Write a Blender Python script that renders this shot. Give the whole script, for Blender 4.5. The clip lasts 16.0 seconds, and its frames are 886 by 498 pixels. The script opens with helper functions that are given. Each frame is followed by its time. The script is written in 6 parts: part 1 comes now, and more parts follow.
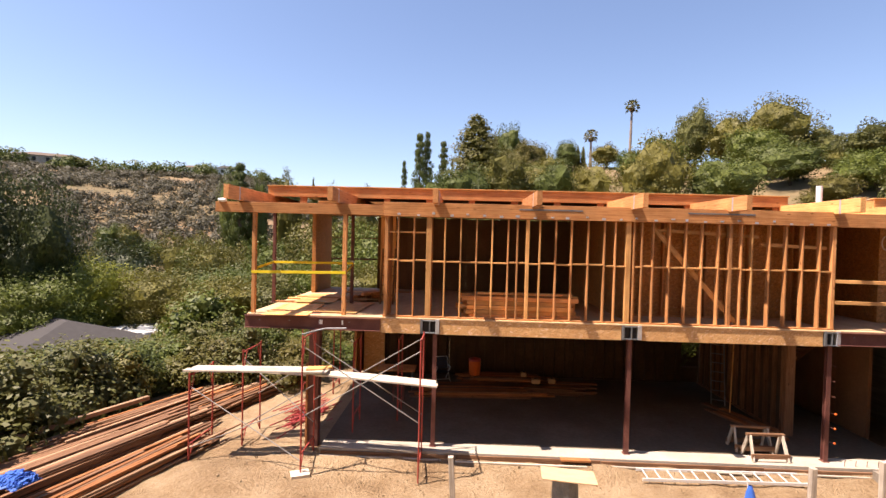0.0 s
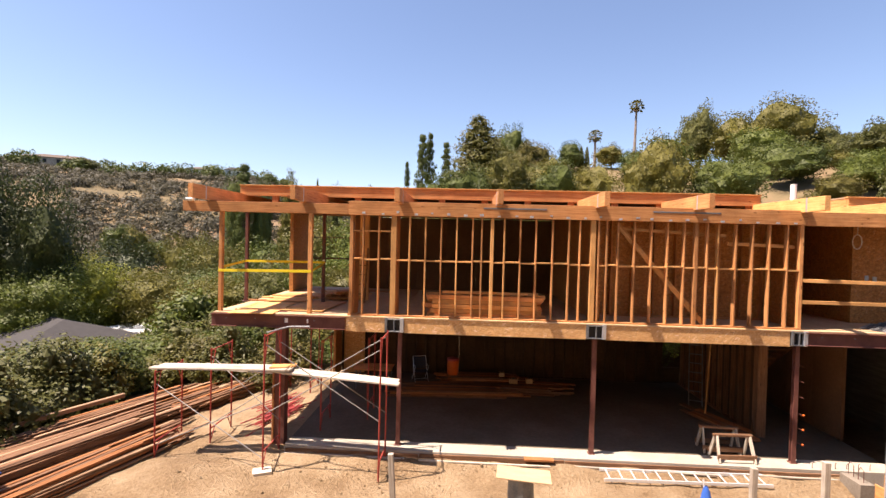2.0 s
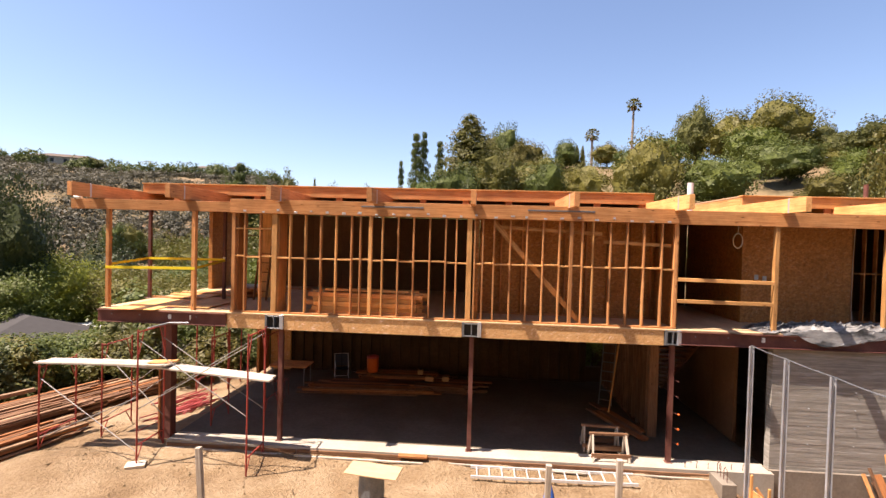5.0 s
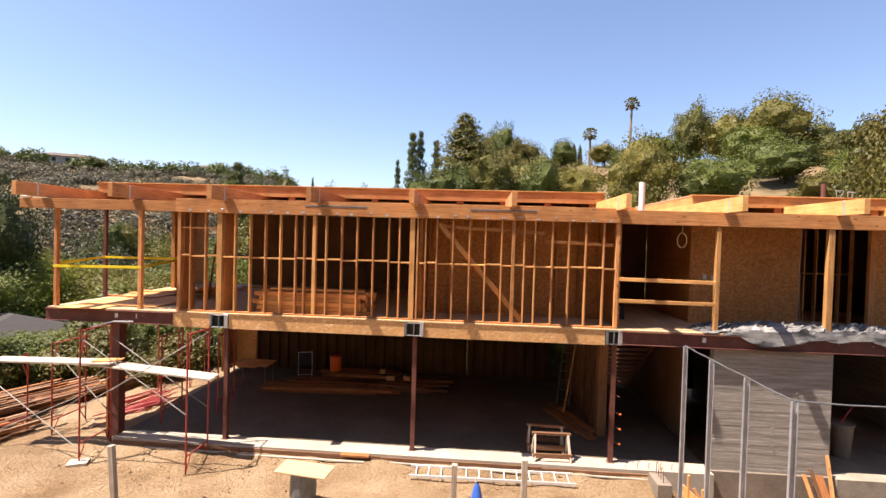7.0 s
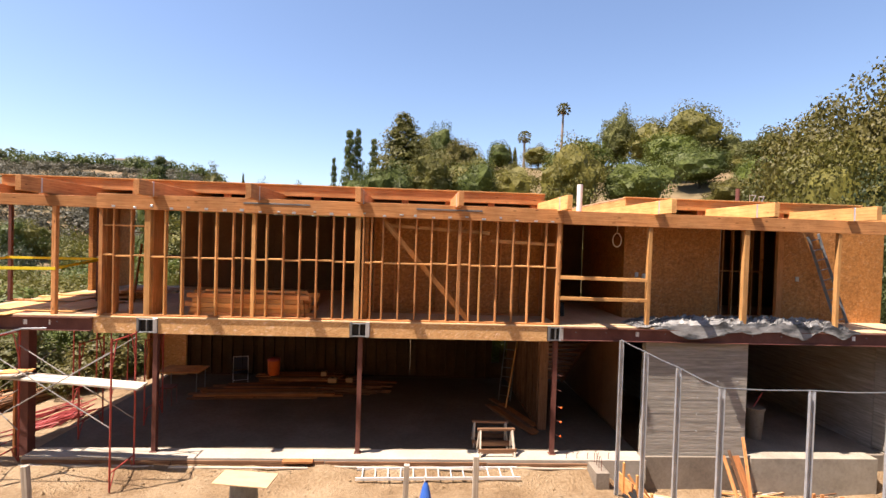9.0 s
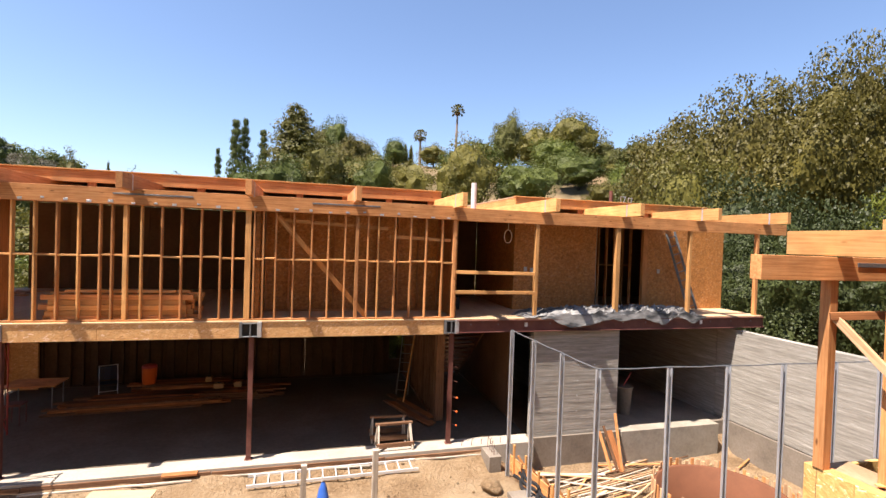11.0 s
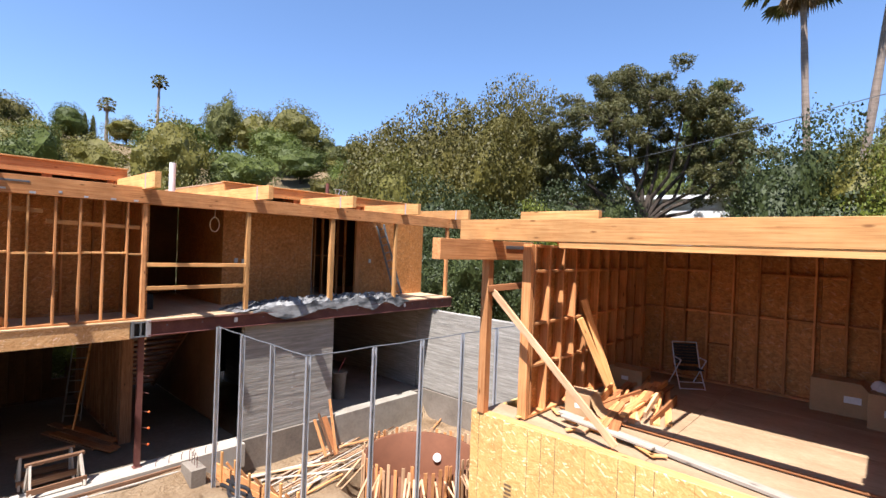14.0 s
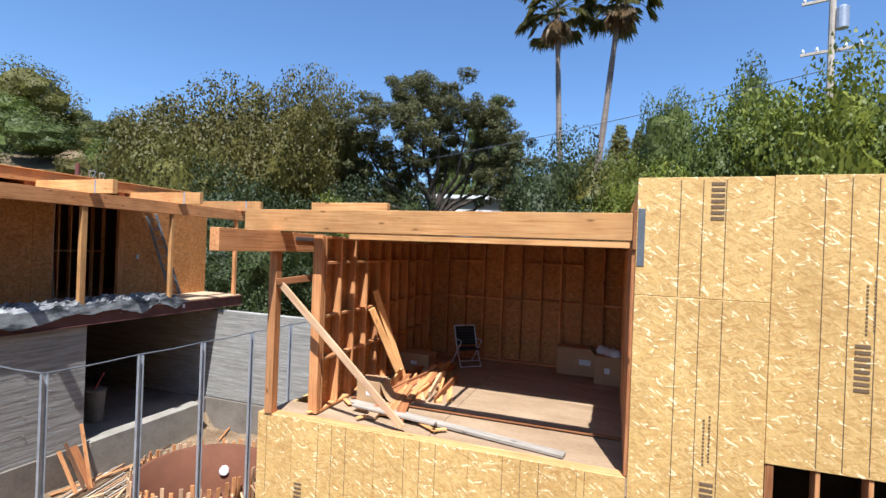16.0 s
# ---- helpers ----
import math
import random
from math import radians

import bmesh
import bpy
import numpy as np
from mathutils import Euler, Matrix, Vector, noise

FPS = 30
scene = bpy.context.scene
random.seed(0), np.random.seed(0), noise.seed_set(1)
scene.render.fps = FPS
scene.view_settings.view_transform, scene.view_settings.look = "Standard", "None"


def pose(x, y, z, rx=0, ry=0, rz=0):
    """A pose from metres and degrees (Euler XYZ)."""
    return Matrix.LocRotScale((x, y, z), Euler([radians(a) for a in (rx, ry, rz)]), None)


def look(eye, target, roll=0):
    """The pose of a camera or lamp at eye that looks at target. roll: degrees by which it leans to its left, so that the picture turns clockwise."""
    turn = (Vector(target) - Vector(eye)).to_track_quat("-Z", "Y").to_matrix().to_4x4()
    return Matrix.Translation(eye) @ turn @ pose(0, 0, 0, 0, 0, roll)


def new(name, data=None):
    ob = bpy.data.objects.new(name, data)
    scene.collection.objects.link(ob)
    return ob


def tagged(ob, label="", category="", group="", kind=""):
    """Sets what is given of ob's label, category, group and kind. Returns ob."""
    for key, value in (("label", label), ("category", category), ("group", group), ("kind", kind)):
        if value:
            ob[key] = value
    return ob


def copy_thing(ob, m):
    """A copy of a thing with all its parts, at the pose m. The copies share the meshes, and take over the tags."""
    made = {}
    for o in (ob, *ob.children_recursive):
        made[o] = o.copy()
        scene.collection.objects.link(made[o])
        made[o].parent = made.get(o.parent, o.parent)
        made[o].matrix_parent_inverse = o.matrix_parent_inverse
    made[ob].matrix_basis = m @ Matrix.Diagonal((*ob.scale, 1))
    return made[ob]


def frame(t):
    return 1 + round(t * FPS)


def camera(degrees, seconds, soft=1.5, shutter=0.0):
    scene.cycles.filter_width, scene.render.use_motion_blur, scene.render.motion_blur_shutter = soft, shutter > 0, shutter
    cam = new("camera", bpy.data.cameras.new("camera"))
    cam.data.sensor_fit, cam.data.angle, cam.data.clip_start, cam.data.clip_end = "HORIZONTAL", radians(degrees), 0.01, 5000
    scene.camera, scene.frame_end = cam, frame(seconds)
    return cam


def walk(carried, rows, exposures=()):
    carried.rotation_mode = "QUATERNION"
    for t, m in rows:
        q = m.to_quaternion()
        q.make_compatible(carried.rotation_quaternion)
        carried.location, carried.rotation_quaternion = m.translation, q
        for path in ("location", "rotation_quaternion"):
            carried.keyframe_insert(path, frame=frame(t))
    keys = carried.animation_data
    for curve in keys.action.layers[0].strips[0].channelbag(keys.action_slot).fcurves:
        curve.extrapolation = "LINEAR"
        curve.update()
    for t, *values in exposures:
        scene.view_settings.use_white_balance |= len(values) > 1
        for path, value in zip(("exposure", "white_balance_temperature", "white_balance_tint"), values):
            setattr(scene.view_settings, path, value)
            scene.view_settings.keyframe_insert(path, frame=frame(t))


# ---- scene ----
cam = camera(84.8, 16.0)
METRES, EYE, TILT, LEAN, TURN = 7.1, 5.55, 0.0, 0.0, 1.9
ROWS = [
    (0.0, 0.0, 0.0, 0.0, 0.03, -1.13, -1.44),
    (0.5, 0.0431, 0.0082, 0.0005, 0.2, -1.07, -1.4),
    (1.0, 0.0766, 0.0086, -0.0, 0.4, -1.05, -1.43),
    (1.5, 0.1145, 0.0037, -0.0029, 0.69, -1.01, -1.47),
    (2.0, 0.161, -0.0003, -0.0048, 0.94, -1.02, -1.45),
    (2.5, 0.2195, -0.0021, -0.0061, 1.17, -1.02, -1.48),
    (3.0, 0.2932, -0.003, -0.0055, 1.34, -1.04, -1.49),
    (3.5, 0.3793, -0.002, -0.0034, 1.52, -1.03, -1.51),
    (4.0, 0.4689, -0.0024, -0.0068, 1.69, -0.91, -1.58),
    (4.5, 0.5566, -0.0007, -0.002, 1.82, -1.05, -1.59),
    (7.0, 0.8672, 0.0084, 0.0108, 2.35, -1.27, -1.64),
    (7.5, 0.8665, 0.0132, 0.0107, 0.72, -1.23, -1.71),
    (8.0, 0.8547, 0.0177, 0.01, -0.8, -1.17, -1.74),
    (10.5, 0.8234, 0.0015, 0.0048, -14.26, -1.01, -1.92),
    (11.0, 0.8238, 0.0034, 0.002, -17.32, -1.0, -1.96),
    (11.5, 0.8248, 0.0082, -0.0021, -20.6, -0.94, -1.97),
    (12.0, 0.8298, 0.011, -0.0046, -25.72, -0.9, -2.04),
    (12.5, 0.8384, 0.0106, -0.0095, -31.54, -0.78, -2.12),
    (13.0, 0.8497, 0.0065, -0.0128, -37.37, -0.66, -2.17),
    (13.5, 0.8571, 0.0013, -0.0146, -43.3, -0.57, -2.2),
    (14.0, 0.8609, -0.0008, -0.0158, -49.19, -0.44, -2.24),
    (14.5, 0.8639, -0.0026, -0.0179, -55.14, -0.32, -2.23),
    (15.0, 0.8698, -0.0058, -0.019, -61.12, -0.24, -2.22),
    (15.5, 0.8719, -0.0109, -0.0207, -67.08, -0.14, -2.24),
    (16.0, 0.8721, -0.0168, -0.0232, -72.39, -0.06, -2.19),
]
walk(cam, [(t, pose(0, 0, EYE, TILT, LEAN, TURN) @ pose(METRES * x, METRES * y, METRES * z, 90 + pitch, roll, yaw)) for t, x, y, z, yaw, pitch, roll in ROWS],
     [(0.0, 1.42, 7350, 22), (8.0, 1.46, 7200, 19), (12.0, 1.47, 6650, 16), (14.5, 1.34, 5850, 13), (16.0, 1.05, 5550, 9)])

# ---- world and sun ----
SUN_FROM = Vector((-0.465, -0.148, 1.0)).normalized()
world = bpy.data.worlds.new("sky")
scene.world = world
world.use_nodes = True
wn = world.node_tree.nodes
sky = wn.new("ShaderNodeTexSky")
sky.sky_type = "NISHITA"
sky.sun_disc = False
sky.sun_elevation = math.asin(SUN_FROM.z)
sky.sun_rotation = math.atan2(SUN_FROM.x, SUN_FROM.y)
sky.air_density, sky.dust_density, sky.ozone_density = 1.0, 0.6, 5.0
world.node_tree.links.new(sky.outputs[0], wn["Background"].inputs[0])
wn["Background"].inputs[1].default_value = 0.085
sun = new("sun", bpy.data.lights.new("sun", "SUN"))
sun.data.energy, sun.data.angle, sun.data.color = 5.0, radians(0.53), (1.0, 0.945, 0.86)
sun.matrix_basis = look(SUN_FROM * 50, (0, 0, 0))


# ---- materials ----
def shader(name, rough=0.7, metal=0.0, spec=0.4):
    m = bpy.data.materials.new(name)
    m.use_nodes = True
    b = m.node_tree.nodes["Principled BSDF"]
    b.inputs["Roughness"].default_value = rough
    b.inputs["Metallic"].default_value = metal
    b.inputs["Specular IOR Level"].default_value = spec
    return m, m.node_tree.nodes, m.node_tree.links, b


def coords(nt, ln, scale, kind="Object", shift=True):
    """Scaled texture coordinates, shifted for each object."""
    tc = nt.new("ShaderNodeTexCoord")
    mp = nt.new("ShaderNodeMapping")
    mp.inputs["Scale"].default_value = scale
    ln.new(tc.outputs[kind], mp.inputs["Vector"])
    if shift:
        oi = nt.new("ShaderNodeObjectInfo")
        mul = nt.new("ShaderNodeMath")
        mul.operation = "MULTIPLY"
        mul.inputs[1].default_value = 57.0
        ln.new(oi.outputs["Random"], mul.inputs[0])
        ln.new(mul.outputs[0], mp.inputs["Location"])
    return mp.outputs[0]


def noise_tex(nt, ln, vec, scale, detail=4, rough=0.6):
    n = nt.new("ShaderNodeTexNoise")
    n.inputs["Scale"].default_value = scale
    n.inputs["Detail"].default_value = detail
    n.inputs["Roughness"].default_value = rough
    ln.new(vec, n.inputs["Vector"])
    return n.outputs["Fac"]


def ramp(nt, ln, fac, stops):
    r = nt.new("ShaderNodeValToRGB")
    el = r.color_ramp.elements
    while len(el) < len(stops):
        el.new(0.5)
    for e, (p, c) in zip(el, stops):
        e.position, e.color = p, (*c, 1)
    ln.new(fac, r.inputs[0])
    return r.outputs[0]


def mixc(nt, ln, fac, a, b, mode="MIX"):
    m = nt.new("ShaderNodeMix")
    m.data_type, m.blend_type = "RGBA", mode
    for sock, v in ((m.inputs[0], fac), (m.inputs[6], a), (m.inputs[7], b)):
        if isinstance(v, (int, float)):
            sock.default_value = v
        elif isinstance(v, tuple):
            sock.default_value = (*v, 1)
        else:
            ln.new(v, sock)
    return m.outputs[2]


def bump(nt, ln, b, height, strength, dist=0.01):
    n = nt.new("ShaderNodeBump")
    n.inputs["Strength"].default_value = strength
    n.inputs["Distance"].default_value = dist
    ln.new(height, n.inputs["Height"])
    ln.new(n.outputs[0], b.inputs["Normal"])


def lumber_mat(name, dark, mid, light, rough=0.75, knots=True):
    """Sawn timber: grain along the local x axis, each piece of its own tone."""
    m, nt, ln, b = shader(name, rough, 0, 0.25)
    v = coords(nt, ln, (0.7, 18, 18))
    grain = noise_tex(nt, ln, v, 2.2, 6, 0.65)
    col = ramp(nt, ln, grain, [(0.3, dark), (0.5, mid), (0.72, light)])
    oi = nt.new("ShaderNodeObjectInfo")
    hs = nt.new("ShaderNodeHueSaturation")
    ln.new(col, hs.inputs["Color"])
    mr = nt.new("ShaderNodeMapRange")
    mr.inputs["To Min"].default_value, mr.inputs["To Max"].default_value = 0.72, 1.22
    ln.new(oi.outputs["Random"], mr.inputs[0])
    ln.new(mr.outputs[0], hs.inputs["Value"])
    col = hs.outputs[0]
    if knots:
        vo = nt.new("ShaderNodeTexVoronoi")
        vo.inputs["Scale"].default_value = 1.0
        ln.new(coords(nt, ln, (2.2, 7, 7)), vo.inputs["Vector"])
        k = ramp(nt, ln, vo.outputs["Distance"], [(0.05, (1, 1, 1)), (0.13, (0, 0, 0))])
        col = mixc(nt, ln, k, col, tuple(c * 0.45 for c in dark))
    big = noise_tex(nt, ln, coords(nt, ln, (1, 1, 1)), 1.7, 3)
    st = ramp(nt, ln, big, [(0.35, (0.8, 0.78, 0.76)), (0.65, (1.08, 1.06, 1.04))])
    col = mixc(nt, ln, 1.0, col, st, "MULTIPLY")
    ln.new(col, b.inputs["Base Color"])
    bump(nt, ln, b, grain, 0.25, 0.004)
    return m


def osb_mat(name, tone=(1, 1, 1), k=1.0, blotch=0.9, pale=0.9):
    """Oriented strand board: layers of long pressed flakes, each layer turned its own way. k: flakes for a given length."""
    m, nt, ln, b = shader(name, 0.62, 0, 0.35)
    ge = nt.new("ShaderNodeNewGeometry")
    sep = nt.new("ShaderNodeSeparateXYZ")
    ln.new(ge.outputs["Position"], sep.inputs[0])
    add = nt.new("ShaderNodeMath")
    ln.new(sep.outputs[0], add.inputs[0])
    ln.new(sep.outputs[1], add.inputs[1])
    com = nt.new("ShaderNodeCombineXYZ")
    ln.new(add.outputs[0], com.inputs[0])
    ln.new(sep.outputs[2], com.inputs[1])
    wob = nt.new("ShaderNodeTexNoise")
    wob.inputs["Scale"].default_value = 22.0 * k
    ln.new(com.outputs[0], wob.inputs["Vector"])
    vm = nt.new("ShaderNodeVectorMath")
    vm.operation = "MULTIPLY_ADD"
    vm.inputs[1].default_value = (0.012 / k, 0.012 / k, 0)
    ln.new(wob.outputs["Color"], vm.inputs[0])
    ln.new(com.outputs[0], vm.inputs[2])
    col, height = None, None
    for i, (turn, lo, wide, cover) in enumerate(((14, 14, 56, 0.0), (-48, 16, 52, 0.40), (71, 17, 60, 0.52), (-12, 13, 62, 0.5), (33, 15, 66, 0.62))):
        mp = nt.new("ShaderNodeMapping")
        mp.vector_type = "TEXTURE"
        mp.inputs["Location"].default_value = (3.7 * i, 1.9 * i, 0)
        mp.inputs["Rotation"].default_value = (0, 0, radians(turn))
        mp.inputs["Scale"].default_value = (1 / (lo * k), 1 / (wide * k), 1)
        ln.new(vm.outputs[0], mp.inputs["Vector"])
        vo = nt.new("ShaderNodeTexVoronoi")
        vo.voronoi_dimensions = "2D"
        vo.distance = "CHEBYCHEV"
        vo.inputs["Scale"].default_value = 1.0
        ln.new(mp.outputs[0], vo.inputs["Vector"])
        sc = nt.new("ShaderNodeSeparateColor")
        ln.new(vo.outputs["Color"], sc.inputs[0])
        c = ramp(nt, ln, sc.outputs[0], [(0.0, (0.50, 0.30, 0.11)), (0.25, (0.595, 0.39, 0.155)), (0.7, (0.65, 0.45, 0.19)), (0.9, (0.70, 0.51, 0.24)), (0.95, (0.72, 0.53, 0.26)), (0.96, (pale, pale * 0.85, pale * 0.58))])
        if col is None:
            col, height = c, sc.outputs[0]
        else:
            st = ramp(nt, ln, sc.outputs[1], [(cover, (0, 0, 0)), (cover + 0.02, (1, 1, 1))])
            col = mixc(nt, ln, st, col, c)
            height = mixc(nt, ln, st, height, sc.outputs[0])
    big = noise_tex(nt, ln, coords(nt, ln, (1, 1, 1)), 0.9, 3)
    st = ramp(nt, ln, big, [(0.3, (0.86, 0.82, 0.78)), (0.7, (1.06, 1.05, 1.02))])
    col = mixc(nt, ln, 1.0, col, st, "MULTIPLY")
    patch = ramp(nt, ln, noise_tex(nt, ln, coords(nt, ln, (1, 1, 1)), 14.0 * k, 6, 0.75), [(0.36, (blotch,) * 3), (0.58, (1.06, 1.06, 1.06))])
    col = mixc(nt, ln, 1.0, col, patch, "MULTIPLY")
    col = mixc(nt, ln, 1.0, col, tone, "MULTIPLY")
    ln.new(col, b.inputs["Base Color"])
    bump(nt, ln, b, height, 0.3, 0.003)
    return m


def rough_mat(name, stops, scale=2.0, fine=30.0, rough=0.9, bumps=0.4, dist=0.02, metal=0.0, kind="Object", stretch=(1, 1, 1), spec=0.3):
    """Two scales of mottling over a ramp of colours."""
    m, nt, ln, b = shader(name, rough, metal, spec)
    v = coords(nt, ln, stretch, kind)
    n1, n2 = noise_tex(nt, ln, v, scale, 5), noise_tex(nt, ln, v, fine, 5, 0.7)
    mx = nt.new("ShaderNodeMix")
    mx.inputs[0].default_value = 0.4
    ln.new(n1, mx.inputs[2])
    ln.new(n2, mx.inputs[3])
    ln.new(ramp(nt, ln, mx.outputs[0], stops), b.inputs["Base Color"])
    bump(nt, ln, b, n2, bumps, dist)
    return m


def leaf_mat(name, dark, mid, light, through_light=0.27, rough=0.55):
    """Leaves, each of its own tone, that let some light through."""
    dark, mid, light = [(c[0] * 0.94, c[1] * 0.88, c[2] * 0.82) for c in (dark, mid, light)]
    m, nt, ln, b = shader(name, rough, 0, 0.3)
    g = nt.new("ShaderNodeNewGeometry")
    oi = nt.new("ShaderNodeObjectInfo")
    add = nt.new("ShaderNodeMath")
    add.operation = "MULTIPLY_ADD"
    add.inputs[1].default_value, add.inputs[2].default_value = 0.34, 0.13
    ln.new(oi.outputs["Random"], add.inputs[0])
    ad2 = nt.new("ShaderNodeMath")
    ad2.operation = "MULTIPLY_ADD"
    ad2.inputs[1].default_value = 0.42
    ln.new(g.outputs["Random Per Island"], ad2.inputs[0])
    ln.new(add.outputs[0], ad2.inputs[2])
    col = ramp(nt, ln, ad2.outputs[0], [(0.0, dark), (0.5, mid), (1.0, light)])
    ln.new(col, b.inputs["Base Color"])
    tr = nt.new("ShaderNodeBsdfTranslucent")
    ln.new(col, tr.inputs[0])
    mix = nt.new("ShaderNodeMixShader")
    mix.inputs[0].default_value = through_light
    out = [n for n in nt if n.type == "OUTPUT_MATERIAL"][0]
    ln.new(b.outputs[0], mix.inputs[1])
    ln.new(tr.outputs[0], mix.inputs[2])
    ln.new(mix.outputs[0], out.inputs[0])
    return m


def plain(name, col, rough=0.5, metal=0.0):
    return rough_mat(name, [(0.3, tuple(c * 0.8 for c in col)), (0.7, tuple(min(1, c * 1.12) for c in col))], 3, 40, rough, 0.1, 0.003, metal)


FIR = lumber_mat("fir_lumber", (0.37, 0.145, 0.05), (0.55, 0.25, 0.095), (0.66, 0.345, 0.15))
FIR_PALE = lumber_mat("pale_fir_lumber", (0.50, 0.22, 0.072), (0.67, 0.345, 0.125), (0.76, 0.44, 0.185))
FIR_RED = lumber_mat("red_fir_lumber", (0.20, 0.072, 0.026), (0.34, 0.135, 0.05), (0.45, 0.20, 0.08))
# weathered boards outside; indoors its darkness stands for shade
FIR_OLD_SHADED = lumber_mat("weathered_and_shaded_lumber", (0.10, 0.048, 0.025), (0.18, 0.092, 0.05), (0.26, 0.155, 0.092))
GREY_WOOD = lumber_mat("weathered_lumber", (0.30, 0.25, 0.20), (0.45, 0.39, 0.32), (0.58, 0.52, 0.44))
PLANK = lumber_mat("bleached_plank", (0.40, 0.34, 0.27), (0.54, 0.48, 0.40), (0.66, 0.60, 0.53), knots=False)
OSB = osb_mat("strand_board", (1.0, 0.93, 0.80), 1.0, 0.9, 0.98)
OSB_TAN = osb_mat("tan_strand_board", (0.99, 0.85, 0.90), 0.8, 0.88, 0.8)
OSB_OLD = osb_mat("orange_strand_board", (0.78, 0.50, 0.35), 0.85, 0.62, 0.72)
# brown toned down so the colour holds the rooms' shade
ROOM_BOARD_DIM = rough_mat("dimmed_room_board", [(0.3, (0.115, 0.055, 0.026)), (0.5, (0.17, 0.082, 0.038)), (0.7, (0.23, 0.118, 0.057))], 0.8, 12, 0.8, 0.2, 0.004)
# brown darkened to carry the deep shade of closed rooms
SHADED_PLY = rough_mat("shade_darkened_plywood", [(0.3, (0.036, 0.02, 0.011)), (0.5, (0.066, 0.036, 0.018)), (0.7, (0.105, 0.058, 0.03))], 0.8, 12, 0.8, 0.2, 0.004)
PLY = rough_mat("plywood_floor", [(0.25, (0.36, 0.23, 0.125)), (0.5, (0.48, 0.325, 0.19)), (0.75, (0.58, 0.42, 0.265))], 1.2, 22, 0.75, 0.12, 0.004, stretch=(1, 4, 1))
DIRT = rough_mat("dry_dirt", [(0.32, (0.14, 0.083, 0.042)), (0.44, (0.25, 0.163, 0.088)), (0.52, (0.31, 0.215, 0.125)), (0.64, (0.38, 0.28, 0.175))], 0.75, 14, 0.95, 1.0, 0.11)
SCRUB = rough_mat("scrub_ground", [(0.3, (0.06, 0.06, 0.03)), (0.5, (0.16, 0.115, 0.06)), (0.70, (0.25, 0.15, 0.095))], 0.02, 0.4, 0.95, 0.4, 0.2)
# slab concrete lightened for the sunlit front strip
SLAB_LIT = rough_mat("slab_concrete_lit_tone", [(0.3, (0.25, 0.215, 0.17)), (0.5, (0.345, 0.305, 0.25)), (0.72, (0.43, 0.39, 0.33))], 0.9, 18, 0.85, 0.15, 0.006)
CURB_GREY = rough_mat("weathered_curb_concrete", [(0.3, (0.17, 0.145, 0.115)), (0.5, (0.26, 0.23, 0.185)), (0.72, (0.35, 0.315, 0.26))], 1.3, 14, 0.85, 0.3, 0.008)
# the same slab darkened for the shade under the upper floor
SLAB_SHADED = rough_mat("slab_concrete_shaded_tone", [(0.3, (0.065, 0.049, 0.033)), (0.5, (0.105, 0.082, 0.058)), (0.72, (0.165, 0.132, 0.098))], 0.5, 9, 0.85, 0.15, 0.006)
DUSTY_PLY = rough_mat("dusty_worn_plywood", [(0.28, (0.19, 0.115, 0.06)), (0.5, (0.30, 0.20, 0.115)), (0.74, (0.43, 0.31, 0.195))], 0.9, 16, 0.8, 0.2, 0.004, stretch=(1, 2.5, 1))
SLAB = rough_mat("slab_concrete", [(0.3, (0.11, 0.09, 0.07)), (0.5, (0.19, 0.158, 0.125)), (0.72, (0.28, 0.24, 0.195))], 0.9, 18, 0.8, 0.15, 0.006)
CONCRETE = rough_mat("board_formed_concrete", [(0.3, (0.15, 0.137, 0.117)), (0.45, (0.235, 0.217, 0.187)), (0.55, (0.31, 0.288, 0.252)), (0.68, (0.46, 0.435, 0.39))], 1.2, 5, 0.85, 0.5, 0.012, stretch=(0.8, 1.5, 14))
STEEL = rough_mat("primed_steel", [(0.3, (0.085, 0.030, 0.024)), (0.5, (0.125, 0.045, 0.036)), (0.75, (0.19, 0.085, 0.06))], 3, 30, 0.6, 0.15, 0.004)
GALV = rough_mat("galvanised_steel", [(0.3, (0.36, 0.38, 0.41)), (0.7, (0.60, 0.62, 0.66))], 4, 40, 0.42, 0.1, 0.003, metal=0.6)
HANGER = rough_mat("dull_steel_plate", [(0.3, (0.10, 0.11, 0.12)), (0.7, (0.24, 0.25, 0.26))], 5, 40, 0.5, 0.1, 0.003, metal=0.5)
SCAFF = plain("red_scaffold_paint", (0.33, 0.055, 0.04), 0.5)
SPA = plain("brown_spa_coating", (0.15, 0.058, 0.029), 0.85)
BARK = rough_mat("bark", [(0.3, (0.03, 0.022, 0.016)), (0.6, (0.072, 0.054, 0.04)), (0.8, (0.125, 0.1, 0.075))], 2, 14, 0.95, 0.8, 0.03, stretch=(1, 1, 0.2))
PALM_BARK = rough_mat("palm_bark", [(0.3, (0.15, 0.11, 0.085)), (0.6, (0.28, 0.22, 0.175)), (0.8, (0.40, 0.33, 0.27))], 2, 9, 0.95, 0.8, 0.03, stretch=(0.3, 0.3, 3))
OLIVE = leaf_mat("olive_leaves", (0.060, 0.063, 0.012), (0.116, 0.115, 0.022), (0.195, 0.179, 0.037))
GREEN = leaf_mat("green_leaves", (0.039, 0.059, 0.010), (0.078, 0.110, 0.018), (0.144, 0.181, 0.030))
BRIGHT = leaf_mat("bright_leaves", (0.085, 0.116, 0.014), (0.172, 0.208, 0.026), (0.288, 0.313, 0.046), 0.35)
DARKG = leaf_mat("dark_leaves", (0.036, 0.053, 0.012), (0.072, 0.099, 0.021), (0.132, 0.164, 0.034))
